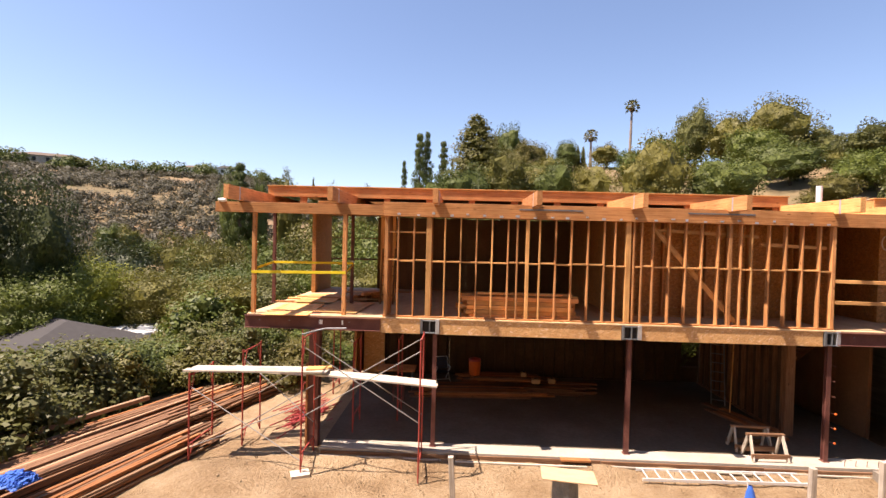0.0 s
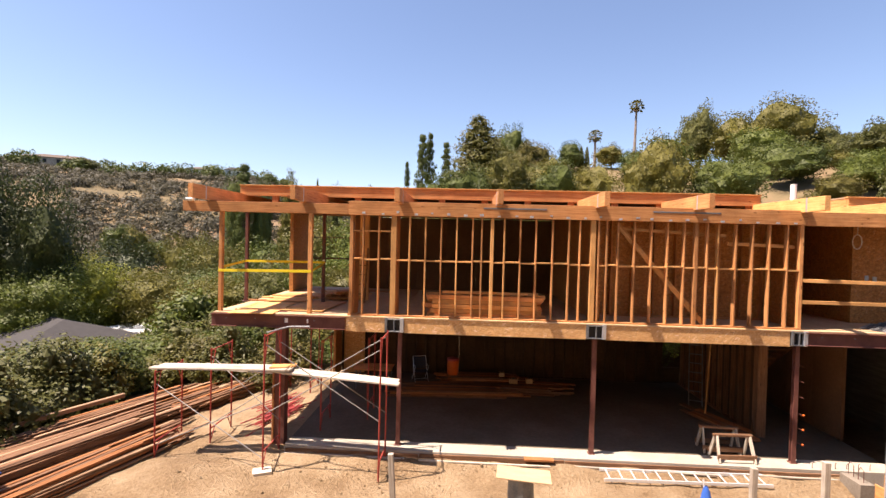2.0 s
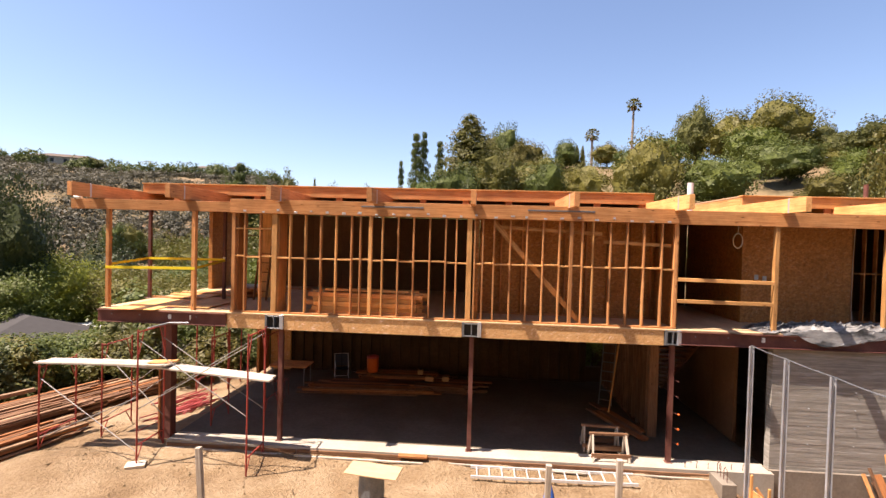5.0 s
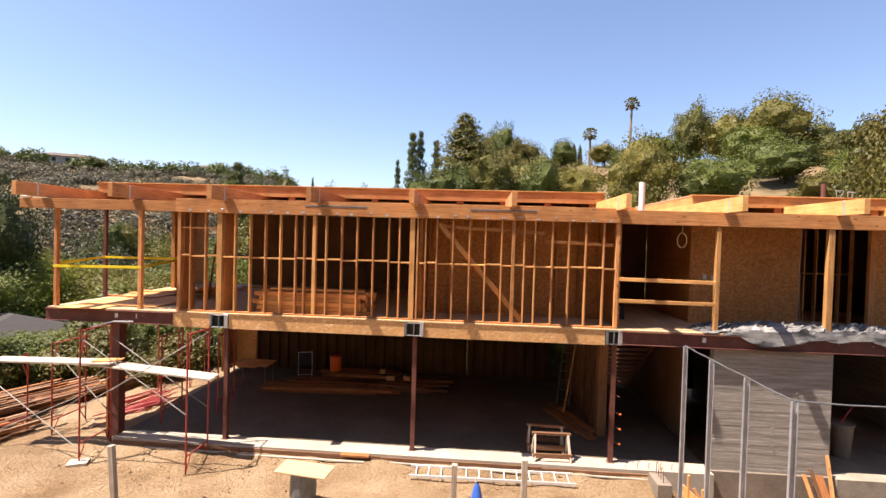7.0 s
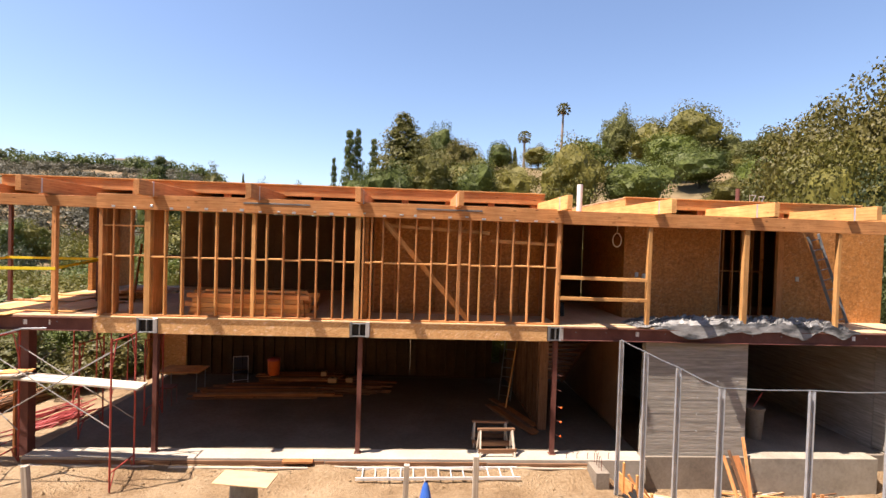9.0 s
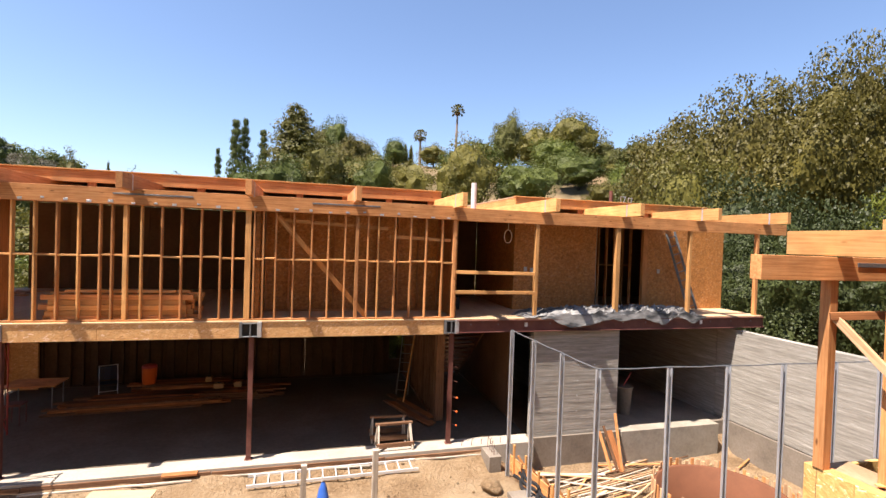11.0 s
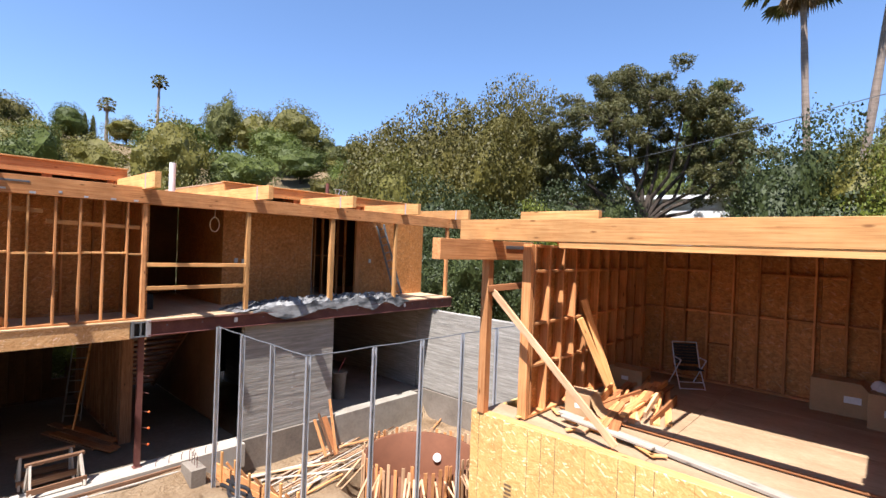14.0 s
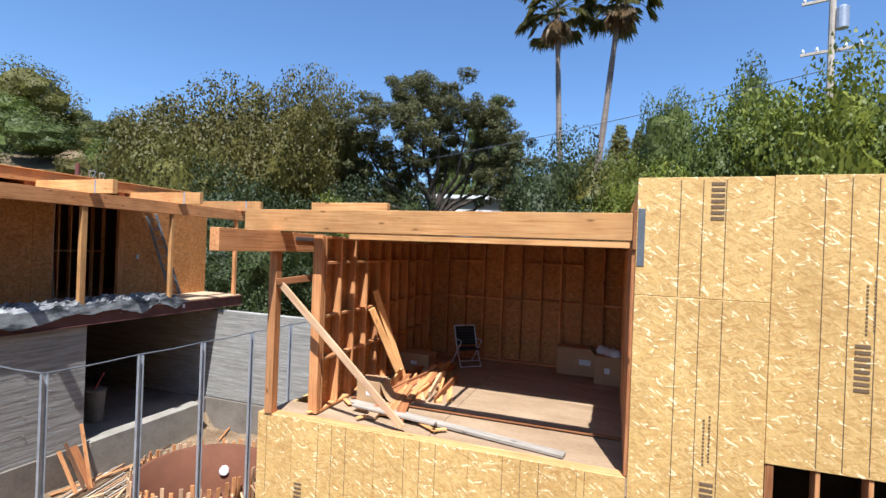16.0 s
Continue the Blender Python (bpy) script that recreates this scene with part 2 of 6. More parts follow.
GREYG = leaf_mat("grey_green_leaves", (0.051, 0.061, 0.018), (0.098, 0.107, 0.031), (0.155, 0.166, 0.049))
BROWNG = leaf_mat("brown_green_leaves", (0.046, 0.043, 0.010), (0.099, 0.091, 0.018), (0.156, 0.139, 0.030))
DRYLEAF = leaf_mat("dead_palm_leaves", (0.12, 0.08, 0.04), (0.22, 0.155, 0.08), (0.32, 0.24, 0.13))
PINE = leaf_mat("pine_needles", (0.043, 0.049, 0.018), (0.090, 0.098, 0.034), (0.160, 0.147, 0.053))
CHAP = leaf_mat("chaparral_leaves", (0.056, 0.054, 0.036), (0.078, 0.077, 0.050), (0.107, 0.104, 0.068), 0.35)
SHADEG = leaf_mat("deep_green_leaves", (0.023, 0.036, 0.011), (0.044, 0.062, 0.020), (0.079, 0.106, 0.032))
BLACK = plain("black_plastic", (0.02, 0.02, 0.022), 0.5)
WHITE = plain("white_paint", (0.72, 0.72, 0.70), 0.5)
ALU = rough_mat("aluminium", [(0.3, (0.60, 0.60, 0.60)), (0.7, (0.78, 0.78, 0.78))], 4, 40, 0.4, 0.05, 0.002, metal=0.4)
BLUE = plain("blue_tarpaulin", (0.03, 0.11, 0.42), 0.5)
ORANGE = plain("orange_plastic", (0.62, 0.12, 0.02), 0.4)
CARD = plain("cardboard", (0.42, 0.26, 0.13), 0.85)
TAPE = plain("yellow_tape", (0.80, 0.62, 0.03), 0.5)
STAMP = plain("faded_stamp_ink", (0.17, 0.105, 0.055), 0.8)
TILE_ROOF = plain("dull_brown_roofing", (0.12, 0.09, 0.07), 0.9)
INK = plain("black_ink", (0.09, 0.06, 0.04), 0.8)
ROOFING = plain("grey_shingle", (0.05, 0.047, 0.047), 0.95)
MEMBRANE = plain("green_membrane", (0.06, 0.22, 0.17), 0.6)
REDBAR = plain("red_primed_bar", (0.36, 0.06, 0.06), 0.5)

# ---- building helpers ----
WORLD = {}


def place(ob, m, parent=None):
    WORLD[ob] = m
    if parent is not None:
        ob.parent = parent
        m = WORLD[parent].inverted() @ m
    ob.matrix_basis = m
    return ob


def thing(name, x, y, z, label, category, group="", kind="", rz=0):
    return tagged(place(new(name), pose(x, y, z, 0, 0, rz)), label, category, group, kind)


SIZES = {}


def timber_mesh(l, a, b, mat, worn=0.004):
    """A sawn piece, l along x, with eased edges; alike pieces share it."""
    key = (round(l, 3), round(a, 3), round(b, 3), mat.name)
    if key not in SIZES:
        bm = bmesh.new()
        bmesh.ops.create_cube(bm, size=1)
        for v in bm.verts:
            v.co = Vector((v.co.x * l, v.co.y * a, v.co.z * b))
        w = min(worn, 0.3 * min(l, a, b))
        bmesh.ops.bevel(bm, geom=bm.edges[:], offset=w, segments=1, affect="EDGES")
        me = bpy.data.meshes.new("piece")
        bm.to_mesh(me)
        bm.free()
        me.materials.append(mat)
        SIZES[key] = me
    return SIZES[key]


def piece(name, parent, x0, x1, y0, y1, z0, z1, mat, label="", m=None):
    """An upright box part between the given faces, its grain along its longest side. m: an extra pose in front."""
    d = (x1 - x0, y1 - y0, z1 - z0)
    k = max(range(3), key=lambda i: d[i])
    c = ((x0 + x1) / 2, (y0 + y1) / 2, (z0 + z1) / 2)
    if k == 0:
        me, r = timber_mesh(d[0], d[1], d[2], mat), Matrix.Identity(4)
    elif k == 1:
        me, r = timber_mesh(d[1], d[0], d[2], mat), pose(0, 0, 0, 0, 0, 90)
    else:
        me, r = timber_mesh(d[2], d[1], d[0], mat), pose(0, 0, 0, 0, 90, 0)
    w = Matrix.Translation(c) @ r
    return tagged(place(new(name, me), (m @ w) if m is not None else w, parent), label)


def bar(name, parent, p, q, w, h, mat, label="", spin=0):
    """A timber from p to q, w wide and h deep."""
    p, q = Vector(p), Vector(q)
    d = q - p
    r = d.to_track_quat("X", "Z").to_matrix().to_4x4()
    return tagged(place(new(name, timber_mesh(d.length, w, h, mat)), Matrix.Translation((p + q) / 2) @ r @ pose(0, 0, 0, spin), parent), label)


class Geo:
    """Collects vertices and faces for one mesh."""

    def __init__(self):
        self.v, self.f, self.n = [], [], 0

    def add(self, verts, faces):
        verts = np.asarray(verts, float).reshape(-1, 3)
        self.v.append(verts)
        self.f.extend([tuple(int(i) + self.n for i in f) for f in faces])
        self.n += len(verts)

    def box(self, x0, x1, y0, y1, z0, z1):
        self.add([(x, y, z) for z in (z0, z1) for y in (y0, y1) for x in (x0, x1)],
                 [(0, 2, 3, 1), (4, 5, 7, 6), (0, 1, 5, 4), (2, 6, 7, 3), (0, 4, 6, 2), (1, 3, 7, 5)])

    def tube(self, pts, radii, sides=6, caps=True):
        pts = [Vector(p) for p in pts]
        rings = []
        for i, p in enumerate(pts):
            d = (pts[min(i + 1, len(pts) - 1)] - pts[max(i - 1, 0)]).normalized()
            u = d.cross(Vector((0.3, 0.9, 0.2))).normalized()
            w = d.cross(u)
            r = radii[i] if isinstance(radii, (list, tuple)) else radii
            rings += [p + (u * math.cos(a) + w * math.sin(a)) * r for a in (2 * math.pi * k / sides for k in range(sides))]
        fs = [(i * sides + k, i * sides + (k + 1) % sides, (i + 1) * sides + (k + 1) % sides, (i + 1) * sides + k)
              for i in range(len(pts) - 1) for k in range(sides)]
        if caps:
            fs += [tuple(range(sides))[::-1], tuple((len(pts) - 1) * sides + k for k in range(sides))]
        self.add(rings, fs)

    def leaves(self, rng, centres, normals, size, jitter=0.8, slim=0.55, three=False):
        """A small leaf at each centre; far ones have three corners."""
        n = len(centres)
        nn = normals + rng.normal(0, jitter, (n, 3))
        nn /= np.linalg.norm(nn, axis=1, keepdims=True) + 1e-9
        a = np.cross(nn, rng.normal(0, 1, (n, 3)))
        a /= np.linalg.norm(a, axis=1, keepdims=True) + 1e-9
        b = np.cross(nn, a)
        s = (size * rng.uniform(0.6, 1.35, n))[:, None]
        c = np.asarray(centres)
        if three:
            v = np.stack([c - a * s, c + a * s * 0.7 + b * s * slim * 1.3, c + a * s * 0.7 - b * s * slim * 1.3], 1).reshape(-1, 3)
            self.add(v, np.arange(3 * n).reshape(n, 3))
            return
        v = np.stack([c - a * s, c + b * s * slim, c + a * s, c - b * s * slim], 1).reshape(-1, 3)
        self.add(v, np.arange(4 * n).reshape(n, 4))

    def mesh(self, name, mat, smooth=False):
        me = bpy.data.meshes.new(name)
        me.from_pydata(np.concatenate(self.v).tolist(), [], self.f)
        me.materials.append(mat)
        if smooth:
            me.shade_smooth()
        me.update()
        return me


def part(name, geo, mat, parent, label="", m=None, smooth=False):
    ob = new(name, geo.mesh(name, mat, smooth))
    return tagged(place(ob, m if m is not None else (WORLD[parent] if parent is not None else Matrix.Identity(4)), parent), label)


def single(name, geo, mat, label, category, group="", kind="", m=None, smooth=False):
    """A thing of one mesh."""
    return tagged(part(name, geo, mat, None, "", m, smooth), label, category, group, kind)


# ---- terrain ----
def smooth(a, b, x):
    t = min(1, max(0, (x - a) / (b - a)))
    return t * t * (3 - 2 * t)


def land(x, y):
    """The height of the natural ground."""
    r = math.hypot(x, y)
    az = math.degrees(math.atan2(x, y))
    yard = -0.35
    yard += -0.6 * smooth(10.9, 11.8, x) * smooth(13.2, 12.6, y)
    yard += 0.19 * smooth(11.7, 12.4, y) * smooth(11.0, 10.6, x) * smooth(-5.5, -3.5, x)
    yard += 0.28 * math.exp(-((x + 5.6) / 1.3) ** 2 - ((y - 11.2) / 0.9) ** 2) + 0.12 * math.exp(-((x + 4.6) / 0.8) ** 2 - ((y - 14.0) / 1.6) ** 2)
    yard += -1.35 * smooth(2.3, 1.7, math.hypot(x - 15.85, y - 9.75))
    # the bank on which the camera is carried
    yard += 4.2 * smooth(9.6, 1.5, y) * smooth(8.8, 6.8, x) * smooth(-22, -10, x)
    # the slope below the lumber
    low = -0.16 * max(0, -9.5 - x) - 0.10 * max(0, y - 24)
    z = yard + max(low, -9)
    if y > -40 or True:
        h = noise.noise(Vector((x * 0.012, y * 0.012, 3.1))) * 5 + noise.noise(Vector((x * 0.05, y * 0.05, 8.2))) * 1.2
        # the brown hill across the valley
        left = smooth(-4, -24, az) * smooth(-120, -80, az)
        z += left * (44 * smooth(75, 310, r) + h * smooth(40, 120, r))
        # the wooded hill behind the house
        right = smooth(-20, 8, az) * smooth(80, 44, az)
        z += right * (36 * smooth(38, 150, r) + h * smooth(40, 90, r))
        far = smooth(60, 90, az)
        z += far * (12 * smooth(25, 90, r)) * (1 if y > -60 else 0.6)
        z += 60 * smooth(900, 2600, r)
        # an added, unseen steep bank behind the site that blocks sky light
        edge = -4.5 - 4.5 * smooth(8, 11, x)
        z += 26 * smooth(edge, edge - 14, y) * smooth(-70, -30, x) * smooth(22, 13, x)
    return z


def axis(lo, hi, step, far):
    near = list(np.arange(lo, hi + 1e-6, step))
    out, s = [], step
    v = hi
    while v < far:
        s *= 1.16
        v += s
        out.append(v)
    back, s, v = [], step, lo
    while v > -far:
        s *= 1.16
        v -= s
        back.append(v)
    return back[::-1] + near + out


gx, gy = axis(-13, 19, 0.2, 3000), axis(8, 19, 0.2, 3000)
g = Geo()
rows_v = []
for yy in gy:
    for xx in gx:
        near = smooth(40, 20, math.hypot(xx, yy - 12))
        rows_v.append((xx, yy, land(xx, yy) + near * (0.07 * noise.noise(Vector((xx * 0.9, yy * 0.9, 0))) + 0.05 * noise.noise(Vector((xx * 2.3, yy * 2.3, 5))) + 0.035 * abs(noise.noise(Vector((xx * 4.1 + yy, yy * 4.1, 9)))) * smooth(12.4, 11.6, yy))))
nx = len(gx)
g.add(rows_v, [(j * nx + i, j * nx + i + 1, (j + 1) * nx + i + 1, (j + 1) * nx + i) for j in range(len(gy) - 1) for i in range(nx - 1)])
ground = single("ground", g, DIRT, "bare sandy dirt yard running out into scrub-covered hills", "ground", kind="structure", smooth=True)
ground.data.materials.append(SCRUB)
# the last material is a dark cover for the added bank
ground.data.materials.append(rough_mat("light_blocking_bank", [(0.3, (0.025, 0.03, 0.013)), (0.5, (0.05, 0.055, 0.024)), (0.7, (0.09, 0.085, 0.04))], 0.3, 5, 0.95, 0.8, 0.1))
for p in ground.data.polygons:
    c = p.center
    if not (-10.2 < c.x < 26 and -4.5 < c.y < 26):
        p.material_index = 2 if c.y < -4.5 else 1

# ---- the house under construction: lower level ----
R = random.Random(5)
slab = thing("floor_slab", 4.3, 18, -0.35, "dusty concrete slab under the upper floor, in lit and shaded tones", "floor", kind="structure")
# one concrete, two tones: shaded interior here, sunlit strip below
piece("slab", slab, -3.55, 12.1, 13.12, 23.0, -0.6, 0.0, SLAB_SHADED)
piece("slab_edge", slab, -3.55, 12.1, 12.55, 13.117, -0.6, 0.002, SLAB_LIT, "front strip of the slab, coloured as sunlit")
slab2 = thing("floor_slab", 17, 16, -0.4, "grey concrete floor of the lower recess", "floor", kind="structure")
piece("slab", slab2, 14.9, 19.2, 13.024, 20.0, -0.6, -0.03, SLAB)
curb = thing("concrete_curb", 17, 12.75, -0.95, "low grey concrete curb at the edge of the excavation", "curb", kind="structure")
piece("curb", curb, 14.98, 18.55, 12.6, 13.02, -1.3, 0.05, CURB_GREY)
forms = thing("form_boards", 4, 12.5, -0.35, "wooden form boards along the slab edge", "boards")
x = -3.5
while x < 10.4:
    l = R.uniform(2.4, 4.2)
    piece("board", forms, x, min(x + l, 10.6), 12.50, 12.54, -0.30, -0.06 + R.uniform(-0.03, 0.02), FIR_OLD_SHADED)
    bar("board", forms, (x, 12.40 + R.uniform(-0.03, 0.05), -0.15), (x + l * 0.9, 12.36 + R.uniform(-0.06, 0.06), -0.15), 0.06, 0.035, GREY_WOOD)
    x += l + 0.02
piece("board", forms, 2.75, 3.5, 12.40, 12.56, -0.06, -0.01, FIR_RED)


def steel_column(x, y, w, z1, label):
    t = thing("steel_column", x, y, 0, label, "column", "steel columns")
    bm = Geo()
    for s in (-1, 1):
        bm.box(x - w / 2, x + w / 2, y + s * w / 2 - 0.006, y + s * w / 2 + 0.006, 0.02, z1)
    bm.box(x - 0.005, x + 0.005, y - w / 2, y + w / 2, 0.02, z1)
    part("shaft", bm, STEEL, t, m=Matrix.Identity(4))
    piece("base_plate", t, x - w * 0.8, x + w * 0.8, y - w * 0.8, y + w * 0.8, 0.0, 0.02, STEEL)
    return t


for cx in (-0.58, 4.55, 9.68):
    steel_column(cx, 12.92, 0.11, 3.05, "slim red-primed steel column under the rim beam")
big = thing("steel_column", -3.85, 13.1, -0.35, "heavy red-primed steel column beneath the open deck", "column", "steel columns")
piece("shaft", big, -4.0, -3.72, 12.98, 13.24, -0.35, 3.46, STEEL)
piece("packing_board", big, -4.06, -4.005, 12.95, 13.25, -0.3, 2.1, FIR_RED)


def wall_sheet(name, x0, x1, y0, y1, z0, z1, label, mat=OSB_OLD, sheet=1.22, kind="structure"):
    """A sheathed wall made of boards a sheet wide along its longer side."""
    t = thing(name, (x0 + x1) / 2, (y0 + y1) / 2, z0, label, "wall", kind=kind)
    along_x = x1 - x0 > y1 - y0
    a, b = (x0, x1) if along_x else (y0, y1)
    while a < b - 0.02:
        c = min(a + sheet, b)
        if along_x:
            piece("sheet", t, a + 0.002, c - 0.002, y0, y1, z0, z1, mat)
        else:
            piece("sheet", t, x0, x1, a + 0.002, c - 0.002, z0, z1, mat)
        a = c
    return t


def stud_row(t, along, a0, a1, fixed0, fixed1, z0, z1, spacing=0.406, mat=FIR, at=None):
    """Studs along x or y with a plate above and below."""
    pos = at if at is not None else [a0 + 0.02 + spacing * i for i in range(int((a1 - a0) / spacing) + 1)]
    for p in pos:
        w = 0.038
        if isinstance(p, tuple):
            p, w = p
        e = R.uniform(-0.008, 0.008)
        if along == "x":
            piece("stud", t, p - w / 2 + e, p + w / 2 + e, fixed0, fixed1, z0 + 0.04, z1 - 0.04, mat)
        else:
            piece("stud", t, fixed0, fixed1, p - w / 2 + e, p + w / 2 + e, z0 + 0.04, z1 - 0.04, mat)
    for za, zb in ((z0, z0 + 0.038), (z1 - 0.038, z1)):
        if along == "x":
            piece("plate", t, a0, a1, fixed0, fixed1, za, zb, mat)
        else:
            piece("plate", t, fixed0, fixed1, a0, a1, za, zb, mat)


# lower rear and side walls: their shade is put into the plywood colour
wall_sheet("wall_rear_lower", -3.95, 9.15, 20.0, 20.1, 0, 3.05, "brown plywood rear wall of the lower level, darkened as shade", SHADED_PLY)
wall_sheet("wall_rear_lower", 9.75, 12.2, 21.5, 21.6, 0, 3.05, "plywood wall behind the stairs, darkened as shade", SHADED_PLY)
wall_sheet("wall_side_lower", 9.85, 9.95, 14.75, 20.0, 0, 3.05, "plywood side wall of the lower level, darkened as shade", SHADED_PLY)
# partition and end post: dark lumber in place of the room's shade
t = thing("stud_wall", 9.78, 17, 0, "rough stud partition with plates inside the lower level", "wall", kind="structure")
stud_row(t, "y", 14.75, 19.9, 9.71, 9.85, 0, 3.0, mat=FIR_OLD_SHADED)
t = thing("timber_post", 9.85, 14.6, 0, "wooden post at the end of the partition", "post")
piece("post", t, 9.72, 9.98, 14.55, 14.7, 0, 3.05, FIR_OLD_SHADED)
t = thing("stud_wall", 3.4, 19.95, 0, "rear stud wall with deep shade in its colour", "wall", kind="structure")
stud_row(t, "x", -2.9, 9.15, 19.86, 19.99, 0, 3.0, mat=SHADED_PLY)
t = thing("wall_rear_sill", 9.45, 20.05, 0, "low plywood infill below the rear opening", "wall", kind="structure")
piece("infill", t, 9.152, 9.84, 20.0, 20.1, 0, 0.6, SHADED_PLY)
piece("infill", t, 9.152, 9.84, 20.0, 20.1, 2.3, 3.05, SHADED_PLY)
wall_sheet("wall_rear_return", -3.8, -2.95, 19.75, 19.85, 0, 3.05, "strand-board return at the end of the rear wall", OSB_TAN)
wall_sheet("wall_left_lower", -4.05, -3.95, 19.0, 20.0, 0, 3.05, "strand-board end wall of the lower level")
# strand board given a brown that stands in for its dimness
wall_sheet("wall_stair", 12.12, 12.22, 14.6, 21.5, 0, 3.05, "strand-board wall beside the stairs, toned brown for shade", ROOM_BOARD_DIM)

# added wall that closes the gap, dark in place of shade
wall_sheet("wall_rear_lower", 12.224, 14.69, 19.85, 19.95, 0, 3.05, "added plywood wall behind the concrete pier, darkened as shade", SHADED_PLY)

# stairs that climb towards the front
stair = thing("staircase", 11, 17, 0, "rough wooden staircase with open risers", "stairs", kind="structure")
for i in range(14):
    y = 19.6 - 0.28 * i
    z = 0.22 + 0.215 * i
    piece("tread", stair, 10.25, 11.95, y - 0.3, y, z - 0.04, z, FIR_RED)
for sx in (10.2, 11.97):
    bar("stringer", stair, (sx, 19.7, 0.0), (sx, 15.7, 3.1), 0.045, 0.28, FIR_RED)

# ---- board-formed concrete ----


def concrete_wall(name, along, a0, a1, f0, f1, z0, z1, label, course=0.11):
    t = thing(name, 0, 0, z0, label, "wall", kind="structure")
    z, i = z0, 0
    while z < z1 - 0.01:
        zz = min(z + course * R.uniform(0.85, 1.15), z1)
        e = R.uniform(0.0, 0.004)
        if along == "x":
            piece("course", t, a0, a1, f0 - e, f1 + e, z, zz - 0.001, CONCRETE)
        else:
            piece("course", t, f0 - e, f1 + e, a0, a1, z, zz - 0.001, CONCRETE)
        z = zz
    return t


concrete_wall("concrete_wall", "x", 12.1, 14.92, 12.80, 13.02, 0.02, 3.06, "grey board-formed concrete pier with horizontal board marks")
t = thing("footing", 13.5, 12.8, -1, "rough concrete footing below the pier", "footing", kind="structure")
piece("footing", t, 12.05, 14.97, 12.72, 13.0, -1.3, 0.02, SLAB)
cw = concrete_wall("concrete_wall", "y", 3.0, 13.45, 19.2, 19.45, 0.05, 3.0, "long grey board-formed concrete retaining wall")
t = thing("footing", 19.3, 9, -1.3, "smooth concrete base of the retaining wall", "footing", kind="structure")
piece("footing", t, 19.14, 19.5, 2.9, 13.4, -1.4, 0.02, SLAB)
concrete_wall("concrete_wall", "y", 13.47, 20.0, 19.2, 19.45, -0.4, 3.0, "grey board-formed concrete wall in the shaded recess")
concrete_wall("concrete_wall", "x", 14.9, 19.2, 20.0, 20.2, -0.4, 3.05, "dark concrete back wall of the recess")
concrete_wall("concrete_wall", "y", 12.95, 20.0, 14.7, 14.9, -0.4, 3.05, "concrete side wall of the recess")

# ---- upper floor ----
deck = thing("upper_floor", 7, 16, 3.1, "plywood-decked floor on steel and timber beams", "floor", kind="structure")
x = -5.62
while x < 20.2:
    x2 = min(x + 1.22, 20.25)
    y = 12.72
    while y < 20:
        piece("sheet", deck, x + 0.003, x2 - 0.003, y, min(y + 2.44, 20.1) - 0.006, 3.42, 3.455 + R.uniform(0, 0.004), PLY)
        y += 2.44
    x = x2
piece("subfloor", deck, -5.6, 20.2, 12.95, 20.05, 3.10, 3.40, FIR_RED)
rim = thing("rim_beam", 3.8, 12.78, 3.04, "strand-board rim beam across the front of the house", "beam", kind="structure")
for a, b in ((-2.02, -0.98), (-0.46, 1.3), (1.304, 4.28), (4.80, 9.40)):
    piece("rim_board", rim, a, b, 12.74, 12.80, 3.04, 3.46, OSB_TAN)
piece("rim_backing", rim, -2.0, 9.7, 12.805, 12.94, 3.06, 3.42, FIR)
for x0 in (-5.66, 9.76):
    x1 = -2.04 if x0 < 0 else 20.28
    ch = thing("steel_channel", (x0 + x1) / 2, 12.75, 3.08, "dark red-primed steel edge channel of the deck", "beam", kind="structure")
    gg = Geo()
    gg.box(x0, x1, 12.72, 12.735, 3.10, 3.415)
    gg.box(x0, x1, 12.66, 12.735, 3.085, 3.10)
    gg.box(x0, x1, 12.66, 12.735, 3.40, 3.415)
    web = part("channel", gg, STEEL, ch, m=Matrix.Identity(4))
    n = int((x1 - x0) / 0.8)
    for i in range(n):
        xx = x0 + 0.4 + i * 0.8
        gb = Geo()
        gb.tube([(xx, 12.70, 3.3), (xx, 12.722, 3.3)], 0.018, 6)
        part("bolt", gb, HANGER, web, m=Matrix.Identity(4))
    for i in range(2):
        piece("tag", web, x0 + (2.0 if i == 0 else 8.0 if x0 > 0 else 2.6), x0 + (2.09 if i == 0 else 8.09 if x0 > 0 else 2.64), 12.714, 12.719, 3.22, 3.34, WHITE)
for hx in (-0.72, 4.54, 9.62):
    hg = thing("beam_hanger", hx, 12.7, 3.08, "open steel saddle box bolted into the rim beam", "bracket", "beam hangers")
    w = 0.25 if hx < 9 else 0.2
    for a, b, c, d, mm in ((hx - w, hx - w + 0.06, 3.06, 3.44, HANGER), (hx + w - 0.10, hx + w, 3.06, 3.44, GALV), (hx - 0.02, hx + 0.01, 3.08, 3.38, HANGER)):
        piece("plate", hg, a, b, 12.70, 12.92, c, d, mm)
    for z in (3.065, 3.385):
        piece("flange", hg, hx - w + 0.06, hx + w - 0.10, 12.70, 12.92, z, z + 0.025, HANGER)
    # black sheet set in the open saddle; it paints the holes' shade
    piece("web", hg, hx - w + 0.06, hx + w - 0.10, 12.785, 12.80, 3.09, 3.385, BLACK)

# front stud wall
sw = thing("stud_wall", 3.85, 12.9, 3.46, "open front wall of fir studs with blocking and a diagonal brace", "wall", kind="structure")
